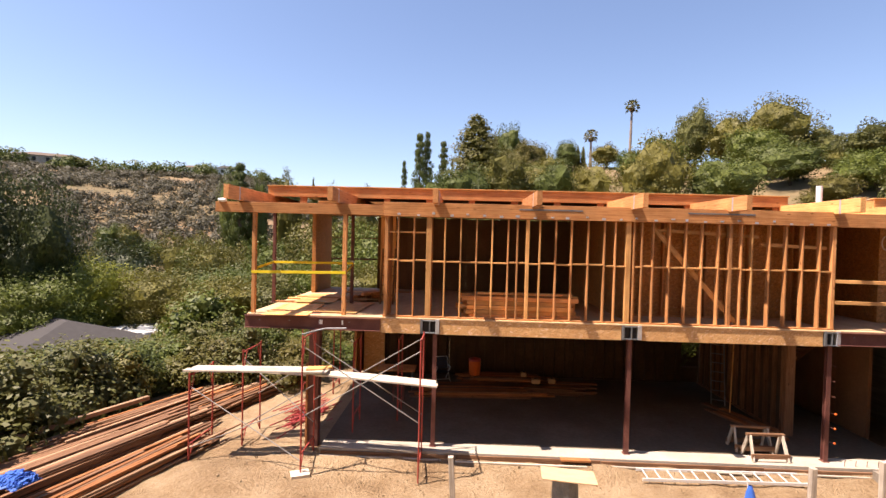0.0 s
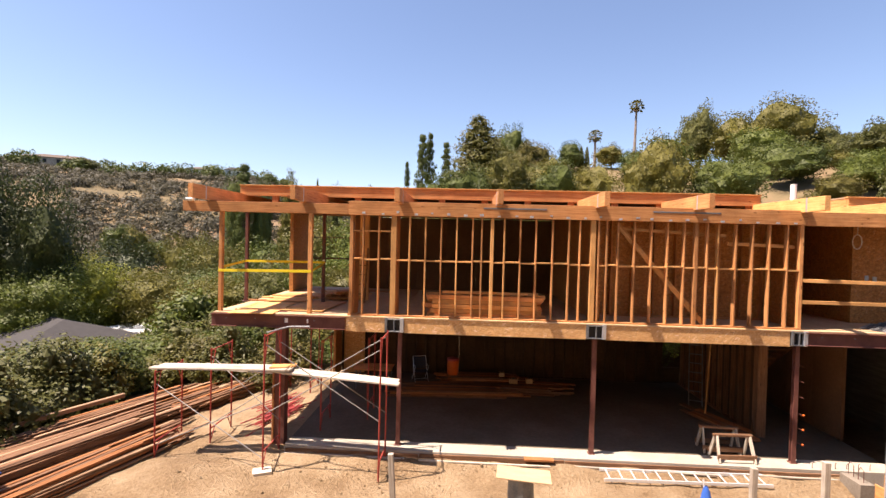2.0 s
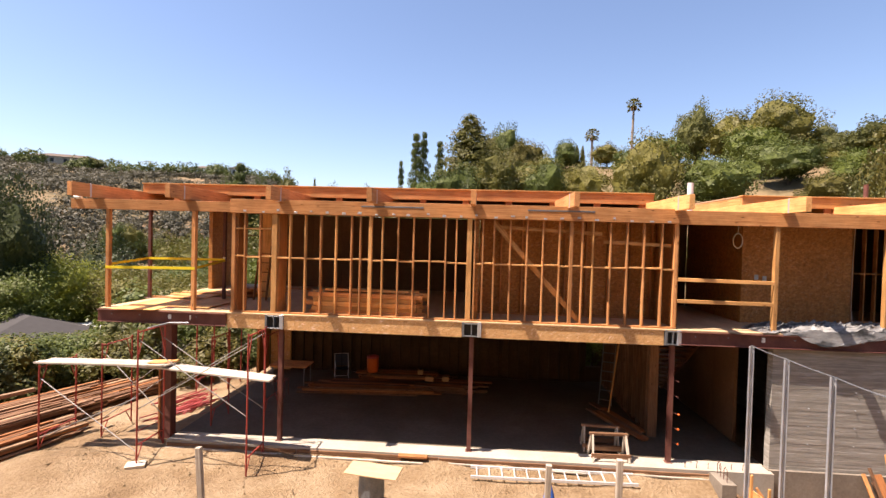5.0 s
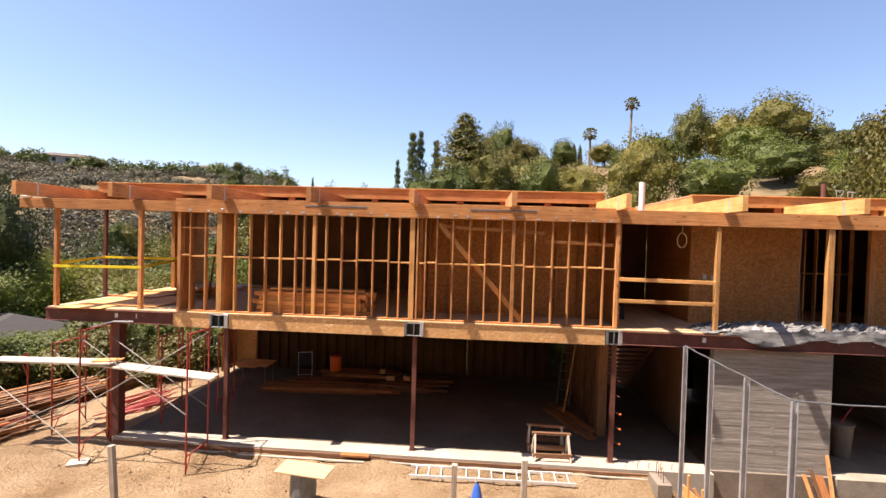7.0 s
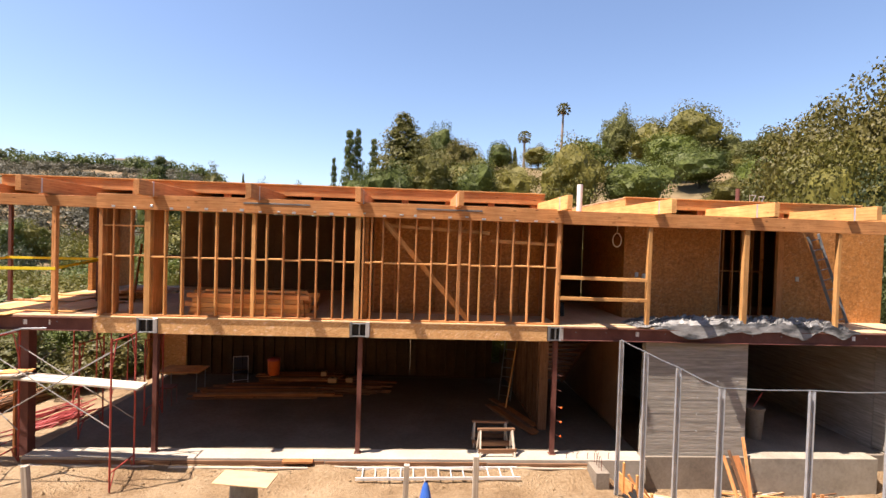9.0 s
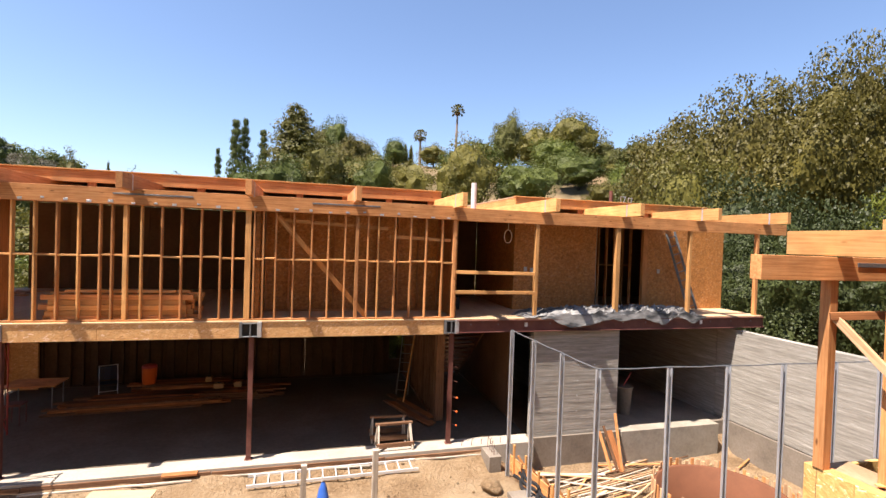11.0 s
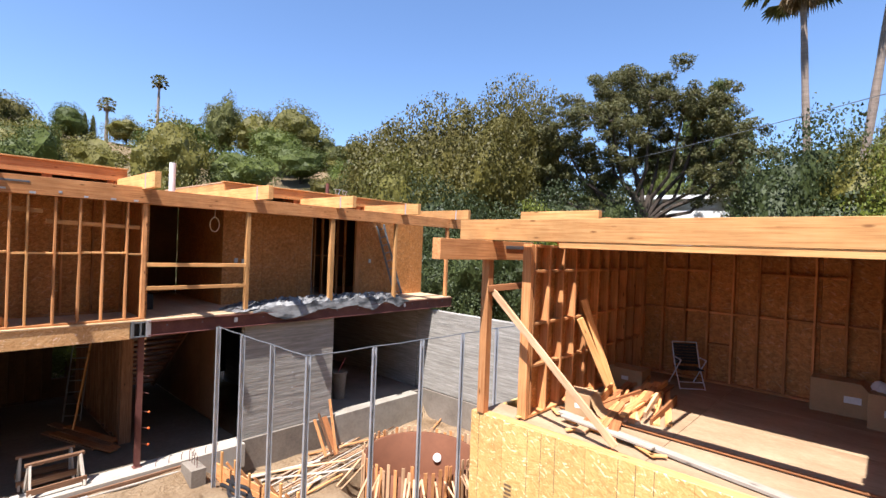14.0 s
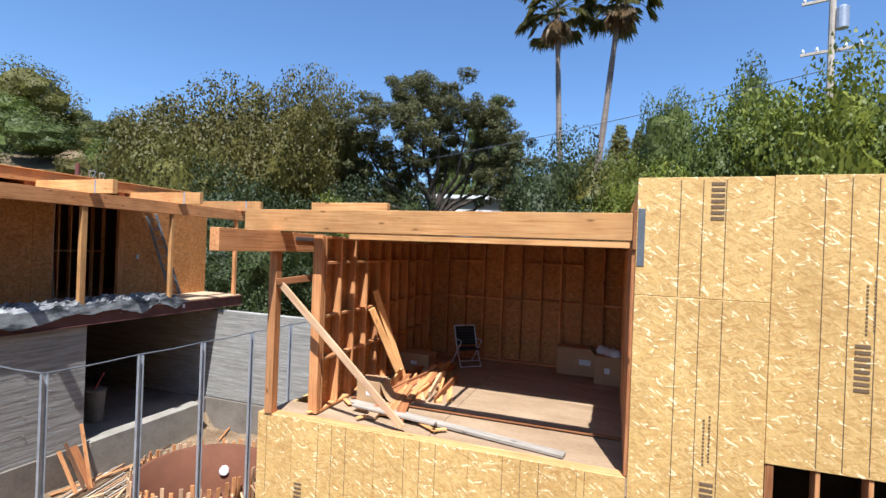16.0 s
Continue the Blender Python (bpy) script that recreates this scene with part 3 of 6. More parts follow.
STUDS = [(-1.93, 0.09), -1.62, -1.2, (-0.80, 0.14), -0.38, 0.04, 0.46, 0.87, 1.29, 1.53, (1.80, 0.085), 2.12, 2.54, 2.95, 3.38, 3.80, 4.08,
         (4.42, 0.13), (4.56, 0.04), 4.77, 5.06, 5.48, 5.91, 6.32, 6.74, (7.04, 0.085), 7.32, 7.59, 8.03, 8.45, 8.87, 9.32, (9.66, 0.09)]
for s in STUDS:
    p, w = s if isinstance(s, tuple) else (s, 0.038)
    e = R.uniform(-0.006, 0.006)
    piece("stud", sw, p - w / 2, p + w / 2, 12.82 + e, 12.955 + e, 3.50, 6.13, FIR if R.random() < 0.7 else FIR_PALE)
piece("bottom_plate", sw, -2.0, 9.72, 12.81, 12.96, 3.462, 3.5, FIR)
pos = [s if isinstance(s, tuple) else (s, 0.038) for s in STUDS]
for (a, wa), (b, wb) in zip(pos, pos[1:]):
    x0, x1 = a + wa / 2 + 0.002, b - wb / 2 - 0.002
    if x1 - x0 > 0.12:
        z = 4.97 + R.choice((-0.012, 0.012))
        piece("blocking", sw, x0, x1, 12.83, 12.95, z - 0.02, z + 0.02, FIR_PALE)
bar("blocking", sw, (-1.88, 12.9, 5.72), (-0.9, 12.9, 5.72), 0.12, 0.04, FIR_PALE)
bar("brace", sw, (5.08, 12.98, 6.03), (7.33, 12.98, 3.52), 0.03, 0.13, FIR_PALE, "diagonal brace nailed behind the studs")
bar("ledger", sw, (5.15, 13.015, 5.94), (7.85, 13.015, 5.82), 0.035, 0.09, FIR_PALE)
bar("ledger", sw, (7.9, 13.015, 5.62), (9.6, 13.015, 5.57), 0.035, 0.09, FIR_PALE)

hd = thing("header_beam", 7, 12.85, 6.12, "long glued timber header over the front wall", "beam", kind="structure")
piece("beam", hd, -6.55, -2.02, 12.80, 12.96, 6.15, 6.42, FIR)
main = piece("beam", hd, -2.01, 9.745, 12.77, 12.96, 6.135, 6.50, FIR)
piece("beam", hd, 9.755, 21.2, 12.80, 12.96, 6.12, 6.47, FIR)
for x0, x1 in ((1.55, 3.2), (5.9, 7.6)):
    piece("strap", main, x0, x1, 12.762, 12.768, 6.36, 6.40, HANGER)
for i in range(26):
    xx = -1.6 + i * 0.44 + R.uniform(-0.05, 0.05)
    zt = R.choice((6.15, 6.17, 6.2))
    piece("stud_tie", main, xx, xx + R.uniform(0.06, 0.11), 12.765, 12.769, zt, zt + R.uniform(0.035, 0.06), GALV)

# exposed posts
for px, y, w, z0, mat, lab in ((-5.5, 12.88, 0.09, 3.46, FIR, "fir post at the corner of the open deck"), (-3.05, 12.88, 0.1, 3.46, FIR, "fir post at the front of the open deck"),
                               (12.12, 12.88, 0.1, 3.46, FIR_PALE, "pale fir post at the balcony edge"), (14.78, 12.88, 0.14, 3.46, FIR_PALE, "pale doubled fir post at the balcony edge"),
                               (17.4, 12.88, 0.09, 3.46, FIR_PALE, "pale fir post at the balcony edge"), (20.06, 12.88, 0.1, 3.46, FIR, "fir post at the end of the balcony")):
    t = thing("timber_post", px, y, z0, lab, "post", "balcony posts")
    piece("post", t, px - w / 2, px + w / 2, y - 0.06, y + 0.06, z0, 6.15, mat)
for px, py in ((-5.75, 14.95), (-3.3, 14.95)):
    t = thing("steel_post", px, py, 3.46, "thin red-primed steel tube post on the deck", "post", "deck tube posts")
    piece("tube", t, px - 0.045, px + 0.045, py - 0.045, py + 0.045, 3.47, 6.42, STEEL)
    piece("base_plate", t, px - 0.1, px + 0.1, py - 0.1, py + 0.1, 3.46, 3.47, STEEL)
piece("tag", t, -3.33, -3.25, 14.90, 14.904, 4.7, 4.82, WHITE)
t = thing("timber_post", -5.5, 20, 3.46, "broad built-up timber corner post", "post")
piece("post", t, -5.75, -5.45, 19.85, 20.05, 3.46, 6.42, FIR)
wall_sheet("wall_return", -5.44, -5.3, 17.8, 20.0, 3.46, 6.4, "strand-board return wall on the deck")
t = thing("guard_rail", -4, 20, 4.5, "dark steel guard rail at the rear of the deck", "rail")
piece("rail", t, -5.4, -3.36, 19.95, 20.0, 4.62, 4.68, STEEL)
piece("rail", t, -5.4, -3.36, 19.95, 20.0, 5.5, 5.53, STEEL)

# rooms behind the studs
t = thing("built_up_post", -0.8, 13.2, 3.46, "deep built-up timber pier in the front wall", "post", "built-up piers")
piece("pier", t, -0.87, -0.73, 12.97, 13.55, 3.46, 6.4, FIR)
t = thing("built_up_post", -1.93, 13.2, 3.46, "deep built-up timber pier in the front wall", "post", "built-up piers")
piece("pier", t, -1.98, -1.86, 12.97, 13.5, 3.46, 6.4, FIR)
t = thing("timber_post", -2.35, 16, 3.46, "pale sheathed post inside the corner room", "post")
piece("post", t, -2.6, -2.1, 16.0, 16.12, 3.46, 6.4, FIR_PALE)
ladder_post = thing("step_ladder", -2.2, 15.4, 3.46, "small wooden step ladder in the corner room", "ladder")
for sx in (-2.45, -2.05):
    bar("rail", ladder_post, (sx, 15.2, 3.46), (sx, 15.6, 5.2), 0.04, 0.08, FIR_RED)
for i in range(5):
    bar("step", ladder_post, (-2.45, 15.25 + 0.07 * i, 3.75 + 0.3 * i), (-2.05, 15.25 + 0.07 * i, 3.75 + 0.3 * i), 0.09, 0.025, FIR_RED)
# rear walls upstairs: dimness comes partly from the board colour
wall_sheet("wall_rear_upper", -3.35, 4.6, 19.9, 20.0, 3.46, 6.4, "brown rear wall of the upper room, toned down for shade", ROOM_BOARD_DIM)
wall_sheet("wall_partition", 4.58, 4.68, 13.0, 20.0, 3.46, 6.4, "strand-board partition between the upper rooms")
wall_sheet("wall_inner", 4.7, 9.72, 14.42, 14.5, 3.46, 6.4, "strand-board inner wall behind the front studs")
t = thing("stud_wall", 7.2, 14.35, 3.46, "inner stud wall of fir in shade", "wall", kind="structure")
stud_row(t, "x", 4.7, 9.72, 14.29, 14.42, 3.46, 6.38, 0.61)
wall_sheet("wall_side_upper", 9.72, 9.8, 13.0, 20.0, 3.46, 6.4, "strand-board side wall next to the balcony")
wall_sheet("wall_rear_upper", 9.82, 12.09, 18.0, 18.1, 3.46, 6.4, "brown wall at the back of the stair hall, toned down for shade", ROOM_BOARD_DIM)
wall_sheet("wall_balcony", 12.1, 15.05, 14.4, 14.5, 3.46, 6.4, "strand-board wall along the balcony")
wall_sheet("wall_balcony", 17.05, 20.25, 14.4, 14.5, 3.46, 6.4, "strand-board wall at the balcony's end")
wall_sheet("wall_side_upper", 12.1, 12.2, 14.5, 18.0, 3.46, 6.4, "strand-board wall of the stair hall")
wall_sheet("wall_rear_upper", 12.2, 20.2, 18.0, 18.1, 3.46, 6.4, "brown rear wall with shade put into its colour", ROOM_BOARD_DIM)
wall_sheet("wall_end_upper", 20.16, 20.25, 14.5, 18.0, 3.46, 6.4, "strand-board end wall")
t = thing("stud_wall", 16, 15.2, 3.46, "bare stud partition seen through the balcony opening", "wall", kind="structure")
stud_row(t, "x", 15.0, 17.2, 15.2, 15.33, 3.46, 6.38, 0.33, FIR)
bar("blocking", t, (15.0, 15.26, 4.9), (17.0, 15.26, 4.9), 0.12, 0.04, FIR)
t = thing("timber_post", 16.95, 14.45, 3.46, "timber jamb of the balcony doorway", "post")
piece("post", t, 16.86, 17.04, 14.38, 14.5, 3.46, 6.4, FIR)
t = thing("timber_post", 10.6, 16, 3.46, "slim fir post in the stair hall", "post")
piece("post", t, 10.55, 10.66, 16.0, 16.1, 3.46, 6.4, FIR)
gr = thing("guard_rail", 10.9, 12.85, 4.0, "two temporary wooden rails across the balcony opening", "rail")
bar("rail", gr, (9.72, 12.84, 4.72), (12.1, 12.84, 4.70), 0.035, 0.09, FIR_PALE)
bar("rail", gr, (9.72, 12.84, 4.17), (12.1, 12.84, 4.16), 0.035, 0.09, FIR_PALE)

# ---- roof ----
ceil_g = Geo()
ceil_g.box(-5.9, 9.7, 12.97, 20.1, 6.425, 6.438)
ceil_g.box(9.7, 17.5, 12.97, 20.1, 6.425, 6.438)
ceil_g.box(17.5, 20.4, 14.4, 20.1, 6.425, 6.438)
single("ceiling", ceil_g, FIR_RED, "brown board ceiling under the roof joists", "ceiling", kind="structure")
rf = thing("roof_frame", 7, 15, 6.44, "heavy fir roof joists that overhang the front header", "roof", kind="structure")
for jx in (-5.85, -3.23, -0.61, 1.94, 4.50, 6.97, 9.63, 12.25, 14.9, 17.6, 20.25):
    jst = piece("joist", rf, jx - 0.065, jx + 0.065, 11.95, 20.0, 6.45, 6.80, FIR_PALE if jx > 8 else FIR)
    piece("joist_strap", jst, jx - 0.069, jx + 0.069, 12.55, 12.60, 6.447, 6.804, GALV)
for x0, x1 in ((-5.95, 9.78), (12.28, 19.9)):
    piece("rim_joist", rf, x0, x1, 14.85, 14.93, 6.76, 7.06, FIR_PALE if x0 > 0 else FIR)
    piece("roof_edge", rf, x0 - 0.02, x1 + 0.02, 14.82, 15.0, 7.064, 7.10, FIR_PALE)
    g2 = Geo()
    g2.box(x0, x1, 15.005, 20.0, 7.03, 7.09)
    part("roof_deck", g2, PLY, rf, m=Matrix.Identity(4))
    xx = x0 + 1.0
    while xx < x1:
        piece("block", rf, xx, xx + 0.2, 14.87, 14.95, 6.5, 6.76, FIR_RED)
        xx += 1.3
for x0 in (9.72, 12.28):
    piece("side_rim", rf, x0, x0 + 0.08, 14.94, 20.0, 6.76, 7.06, FIR_PALE)
piece("back_closure", rf, -5.9, 20.3, 20.02, 20.1, 6.44, 7.06, FIR)
vp = Geo()
vp.tube([(11.0, 15.3, 6.45), (11.0, 15.3, 7.48)], 0.085, 12)
vp2 = thing("vent_pipe", 11, 15.3, 6.45, "white plastic vent pipe through the roof", "pipe")
part("pipe", vp, WHITE, vp2, m=Matrix.Identity(4), smooth=False)
vs = Geo()
vs.tube([(17.3, 17, 7.08), (17.3, 17, 7.75)], 0.07, 10)
single("vent_pipe", vs, STEEL, "short rusty vent pipe on the roof", "pipe")

# ---- courtyard fence ----
fence = thing("fence_frame", 10.85, 9, -0.35, "row of galvanised steel posts joined by a thin cable", "fence")
FP = [(10.85, 11.5), (10.84, 10.25), (10.86, 9.02), (10.87, 7.76), (12.33, 7.7), (13.6, 7.63), (14.9, 7.58), (16.2, 7.54), (17.4, 7.5)]
for i, (x, y) in enumerate(FP):
    gp = Geo()
    z0 = -0.4 if x < 10.9 and y > 8.5 else -1.0
    gp.box(x - 0.045, x + 0.045, y - 0.004, y + 0.004, z0, 3.36)
    gp.box(x - 0.045, x - 0.037, y - 0.045, y - 0.004, z0, 3.36)
    gp.box(x + 0.037, x + 0.045, y - 0.045, y - 0.004, z0, 3.36)
    part("post", gp, GALV, fence, m=Matrix.Identity(4))
for a, b in zip(FP, FP[1:]):
    gc = Geo()
    gc.tube([(*a, 3.37), ((a[0] + b[0]) / 2, (a[1] + b[1]) / 2, 3.355), (*b, 3.37)], 0.012, 5)
    part("cable", gc, HANGER, fence, m=Matrix.Identity(4))

# ---- right wing ----
X0 = 11.65


lw = thing("wall_wing_lower", X0, 2.2, -1, "bright strand-board wall of the wing with dark nailing lines", "wall", kind="structure")
cuts = [4.61, 4.05, 2.83, 1.61, 0.39, -0.10]
for a, b in zip(cuts, cuts[1:]):
    piece("sheet", lw, X0 - 0.012, X0, b + 0.002, a - 0.002, -0.9, 3.06, OSB)
    for k in (1 / 3, 1 / 2, 2 / 3):
        yy = b + 1.22 * k if a != 4.61 else 2.83 + 1.22 + 1.22 * k
        if b + 0.03 < yy < a - 0.03:
            piece("nail_line", lw, X0 - 0.0145, X0 - 0.0125, yy - 0.003, yy + 0.003, -0.8, 3.05, INK)
piece("framing", lw, X0 + 0.002, X0 + 0.14, -0.1, 4.6, -0.9, 3.0, FIR)
piece("top_plate", lw, X0 - 0.005, X0 + 0.15, -0.1, 4.6, 3.0, 3.065, FIR)
lw2 = thing("wall_wing_north", 14, 4.6, -1, "strand-board north wall below the wing's floor", "wall", kind="structure")
piece("sheet", lw2, X0 + 0.15, 16.5, 4.55, 4.6, -0.9, 3.0, OSB)

tw = thing("wall_wing_tall", X0, -2, -1, "tall bright strand-board wall with stamped lettering", "wall", kind="structure")
OPEN_Y, OPEN_Z = -1.38, 3.44
for i, a in enumerate((-0.12, -1.34, -2.56, -3.78, -5.0)):
    b = a - 1.22
    if i == 0:
        piece("sheet", tw, X0 - 0.012, X0, b + 0.002, a, 4.983, 6.2, OSB)
        piece("sheet", tw, X0 - 0.012, X0, b + 0.002, a, -0.9, 4.979, OSB)
    else:
        piece("sheet", tw, X0 - 0.012, X0, b + 0.002, a - 0.002, OPEN_Z, 6.21, OSB)
        piece("sheet", tw, X0 - 0.012, X0, b + 0.002, a - 0.002, -0.9, 1.2, OSB)
    for k in (1 / 3, 1 / 2, 2 / 3):
        yy = a - 1.22 * k
        z0 = -0.8 if i == 0 else OPEN_Z + 0.02
        for za, zb in (((z0, 4.96), (5.0, 6.17)) if i == 0 else ((z0, 6.18),)):
            piece("nail_line", tw, X0 - 0.0145, X0 - 0.0125, yy - 0.0035, yy + 0.0035, za, zb, INK)
for yy in [-0.15 - 0.406 * i for i in range(15)]:
    piece("stud", tw, X0 + 0.002, X0 + 0.142, yy - 0.02, yy + 0.02, -0.9, 6.15, FIR)
piece("top_plate", tw, X0, X0 + 0.14, -6.2, -0.12, 6.15, 6.19, FIR_RED)
piece("header", tw, X0 + 0.003, X0 + 0.14, -6.2, -1.36, OPEN_Z, OPEN_Z + 0.09, FIR)
piece("jamb", tw, X0 - 0.002, X0 + 0.14, -1.42, -1.36, 1.2, OPEN_Z, FIR_RED)
piece("strap", tw, X0 - 0.018, X0 - 0.0125, -0.20, -0.13, 5.28, 5.88, HANGER)
piece("return_end", tw, X0 + 0.0, X0 + 0.14, -0.118, -0.08, 3.07, 5.8, FIR_RED)

wf = thing("wing_floor", 14, 2, 3, "dusty plywood floor of the open wing", "floor", kind="structure")
for xa, xb in ((X0 + 0.16, 12.78), (12.786, 14.0), (14.006, 15.22), (15.226, 16.5)):
    for ya, yb in ((-0.12, 2.2), (2.206, 4.0)):
        piece("sheet", wf, xa, xb, ya, yb, 2.99, 3.03 if xa < 12 else 3.05, DUSTY_PLY)
piece("sheet", wf, X0 + 0.16, 12.3, 4.0, 4.58, 2.99, 3.03, DUSTY_PLY)
wall_sheet("wall_wing_back", 16.42, 16.5, -0.2, 4.0, 3.05, 5.6, "strand-board back wall of the wing room")
t = thing("stud_wall", 16.35, 1.9, 3.05, "rear stud wall with rows of blocking", "wall", kind="structure")
stud_row(t, "y", -0.15, 3.95, 16.29, 16.42, 3.05, 5.55)
for i in range(10):
    y0 = -0.13 + 0.406 * i + 0.022
    for z in ((4.35, 5.12) if i in (2, 3, 4, 7, 8) else (4.35, 3.75) if i == 6 else (4.35,)):
        piece("blocking", t, 16.30, 16.42, y0, y0 + 0.362, z, z + 0.04, FIR)
wall_sheet("wall_wing_side", 12.05, 16.4, 4.0, 4.06, 3.05, 5.5, "strand-board side wall of the wing room")
t = thing("stud_wall", 14, 3.93, 3.05, "side stud wall of the wing room with blocking", "wall", kind="structure")
stud_row(t, "x", 12.0, 16.3, 3.86, 4.0, 3.05, 5.5)
for i in range(10):
    x0 = 12.02 + 0.406 * i + 0.022
    for z in (3.75, 4.35, 5.1):
        piece("blocking", t, x0, x0 + 0.362, 3.87, 3.99, z, z + 0.04, FIR)
piece("corner_post", t, 11.90, 11.98, 3.86, 4.0, 3.05, 5.5, FIR)
wall_sheet("wall_wing_south", 11.8, 16.4, -0.26, -0.2, 3.05, 5.6, "strand-board south wall of the wing room")
t = thing("stud_wall", 14, -0.15, 3.05, "south stud wall of the wing room", "wall", kind="structure")
stud_row(t, "x", 11.8, 16.3, -0.2, -0.08, 3.05, 5.5)
cg = Geo()
cg.box(12.95, 16.5, -0.25, 4.06, 5.52, 5.56)
single("ceiling", cg, FIR, "board ceiling of the wing room", "ceiling", kind="structure")
wb = thing("wing_header", X0, 2.4, 5.5, "massive pale fir beam over the wing's opening", "beam", kind="structure")
piece("beam", wb, X0 - 0.02, X0 + 0.08, -0.08, 4.95, 5.54, 5.83, FIR_PALE)
piece("packer", wb, X0 - 0.01, X0 + 0.13, -0.06, 3.3, 5.46, 5.535, FIR_PALE)
piece("end_block", wb, X0 - 0.03, X0 + 0.13, -0.12, -0.085, 5.45, 5.86, FIR_RED)
wb2 = thing("wing_cross_beam", 12, 4.4, 5.25, "fir cross beam that sticks out past its post", "beam", kind="structure")
piece("beam", wb2, 10.55, 12.7, 4.34, 4.48, 5.26, 5.53, FIR)
piece("strap", wb2, 11.95, 12.72, 4.33, 4.336, 5.42, 5.47, HANGER)
t = thing("timber_post", 11.68, 4.45, 3.06, "reddish timber post at the corner of the wing", "post")
piece("post", t, 11.62, 11.74, 4.38, 4.5, 3.065, 5.26, FIR)
bar("tie_block", t, (11.6, 4.36, 4.85), (12.1, 4.0, 4.92), 0.05, 0.09, FIR_RED)
TAN_BRACE = lumber_mat("dry_fir_brace", (0.40, 0.22, 0.11), (0.55, 0.34, 0.19), (0.66, 0.45, 0.28))
br = thing("diagonal_brace", 11.9, 3.4, 3.06, "long diagonal fir brace nailed to the post", "brace")
bar("brace", br, (11.66, 4.36, 4.85), (11.85, 2.55, 3.10), 0.04, 0.09, TAN_BRACE)
rb = thing("roof_curb", 14, 4, 5.6, "boxed roof joists with green membrane", "roof", kind="structure")
piece("curb", rb, 12.1, 12.2, 3.0, 4.2, 5.56, 5.97, FIR_PALE)
piece("curb", rb, 12.2, 16.0, 4.1, 4.2, 5.56, 5.93, FIR_PALE)
for i in range(4):
    piece("joist", rb, 12.45 + 0.45 * i, 12.5 + 0.45 * i, 3.0, 4.1, 5.6, 5.9, FIR)
piece("membrane", rb, 13.3, 16.2, 4.21, 4.4, 5.7, 5.95, MEMBRANE)

# the room below and behind the tall wall, added so its opening stays dark
wall_sheet("wall_wing_far", 16.42, 16.5, -6.4, -0.3, -0.9, 6.1, "plywood far wall of the wing", SHADED_PLY)
wall_sheet("wall_wing_end", 11.8, 16.4, -6.5, -6.4, -0.9, 6.1, "plywood end wall of the wing", SHADED_PLY)
# unseen joist placed for its thin shadow across the wing floor
piece("roof_joist", thing("roof_joist", 12.3, 1.98, 5.56, "added fir joist hidden behind the wing header, casting a thin shadow", "joist", kind="structure"), 11.74, 13.4, 1.96, 2.0, 5.57, 5.72, FIR)
# parapet added to set the south edge of the floor's sun patch
wall_sheet("wall_wing_parapet", 11.8, 16.4, -0.2, -0.14, 5.604, 6.15, "added strand-board parapet above the wing roof that shades the floor", OSB)
wall_sheet("wall_wing_cross", 11.8, 16.4, -0.36, -0.3, -0.9, 6.1, "plywood cross wall of the wing", SHADED_PLY)
cg = Geo()
cg.box(X0 + 0.15, 16.5, -6.5, -0.3, 6.1, 6.16)
cg.box(X0 + 0.15, 16.5, -6.4, -0.37, 3.5, 3.6)
single("ceiling", cg, FIR_RED, "board ceilings of the closed wing", "ceiling", kind="structure")

# ---- round spa form ----
R = random.Random(21)
PX, PY, PR = 15.85, 9.75, 1.5
pit = thing("spa_shell", PX, PY, -1.0, "round brown-coated spa shell ringed by wooden form stakes", "spa")
gs = Geo()
n = 48
prof = [(0.6, -2.0), (PR - 0.15, -1.95), (PR - 0.03, -1.7), (PR, -0.45), (PR + 0.06, -0.43), (PR + 0.07, -1.9)]
vv = [(PX + r * math.cos(2 * math.pi * k / n), PY + r * math.sin(2 * math.pi * k / n), z) for r, z in prof for k in range(n)]
ff = [(i * n + k, i * n + (k + 1) % n, (i + 1) * n + (k + 1) % n, (i + 1) * n + k) for i in range(len(prof) - 1) for k in range(n)]
ff.append(tuple(range(n))[::-1])
gs.add(vv, ff)
part("shell", gs, SPA, pit, m=Matrix.Identity(4), smooth=True)
dg = Geo()
dg.tube([(PX + 1.30, PY + 0.55, -1.15), (PX + 1.36, PY + 0.58, -1.15)], 0.13, 14)
part("inlet", dg, WHITE, pit, m=Matrix.Identity(4))
for k in range(64):
    a = 2 * math.pi * k / 64 + R.uniform(-0.03, 0.03)
    r = PR + 0.10 + R.uniform(-0.015, 0.02)
    z1 = -0.33 + R.uniform(-0.05, 0.10) + (R.uniform(0, 0.2) if math.sin(a) < -0.2 else 0)
    bar("stake", pit, (PX + r * math.cos(a), PY + r * math.sin(a), -1.95), (PX + r * math.cos(a + R.uniform(-0.03, 0.03)), PY + r * math.sin(a), z1), 0.09, 0.025, TAN_BRACE if R.random() < 0.6 else FIR, spin=math.degrees(a))
for k in range(26):
    a = radians(R.uniform(150, 330))
    r1, r2 = PR + 0.2, PR + R.uniform(0.7, 1.1)
    b = a + R.uniform(-0.15, 0.15)
    bar("prop", pit, (PX + r1 * math.cos(a), PY + r1 * math.sin(a), -0.45 + R.uniform(-0.1, 0.15)), (PX + r2 * math.cos(b), PY + r2 * math.sin(b), -1.15), 0.05, 0.025, TAN_BRACE)

# ---- courtyard clutter ----
fb = thing("form_wall", 11.5, 10.5, -0.9, "wooden form wall of planks and pegs along the fence", "formwork")
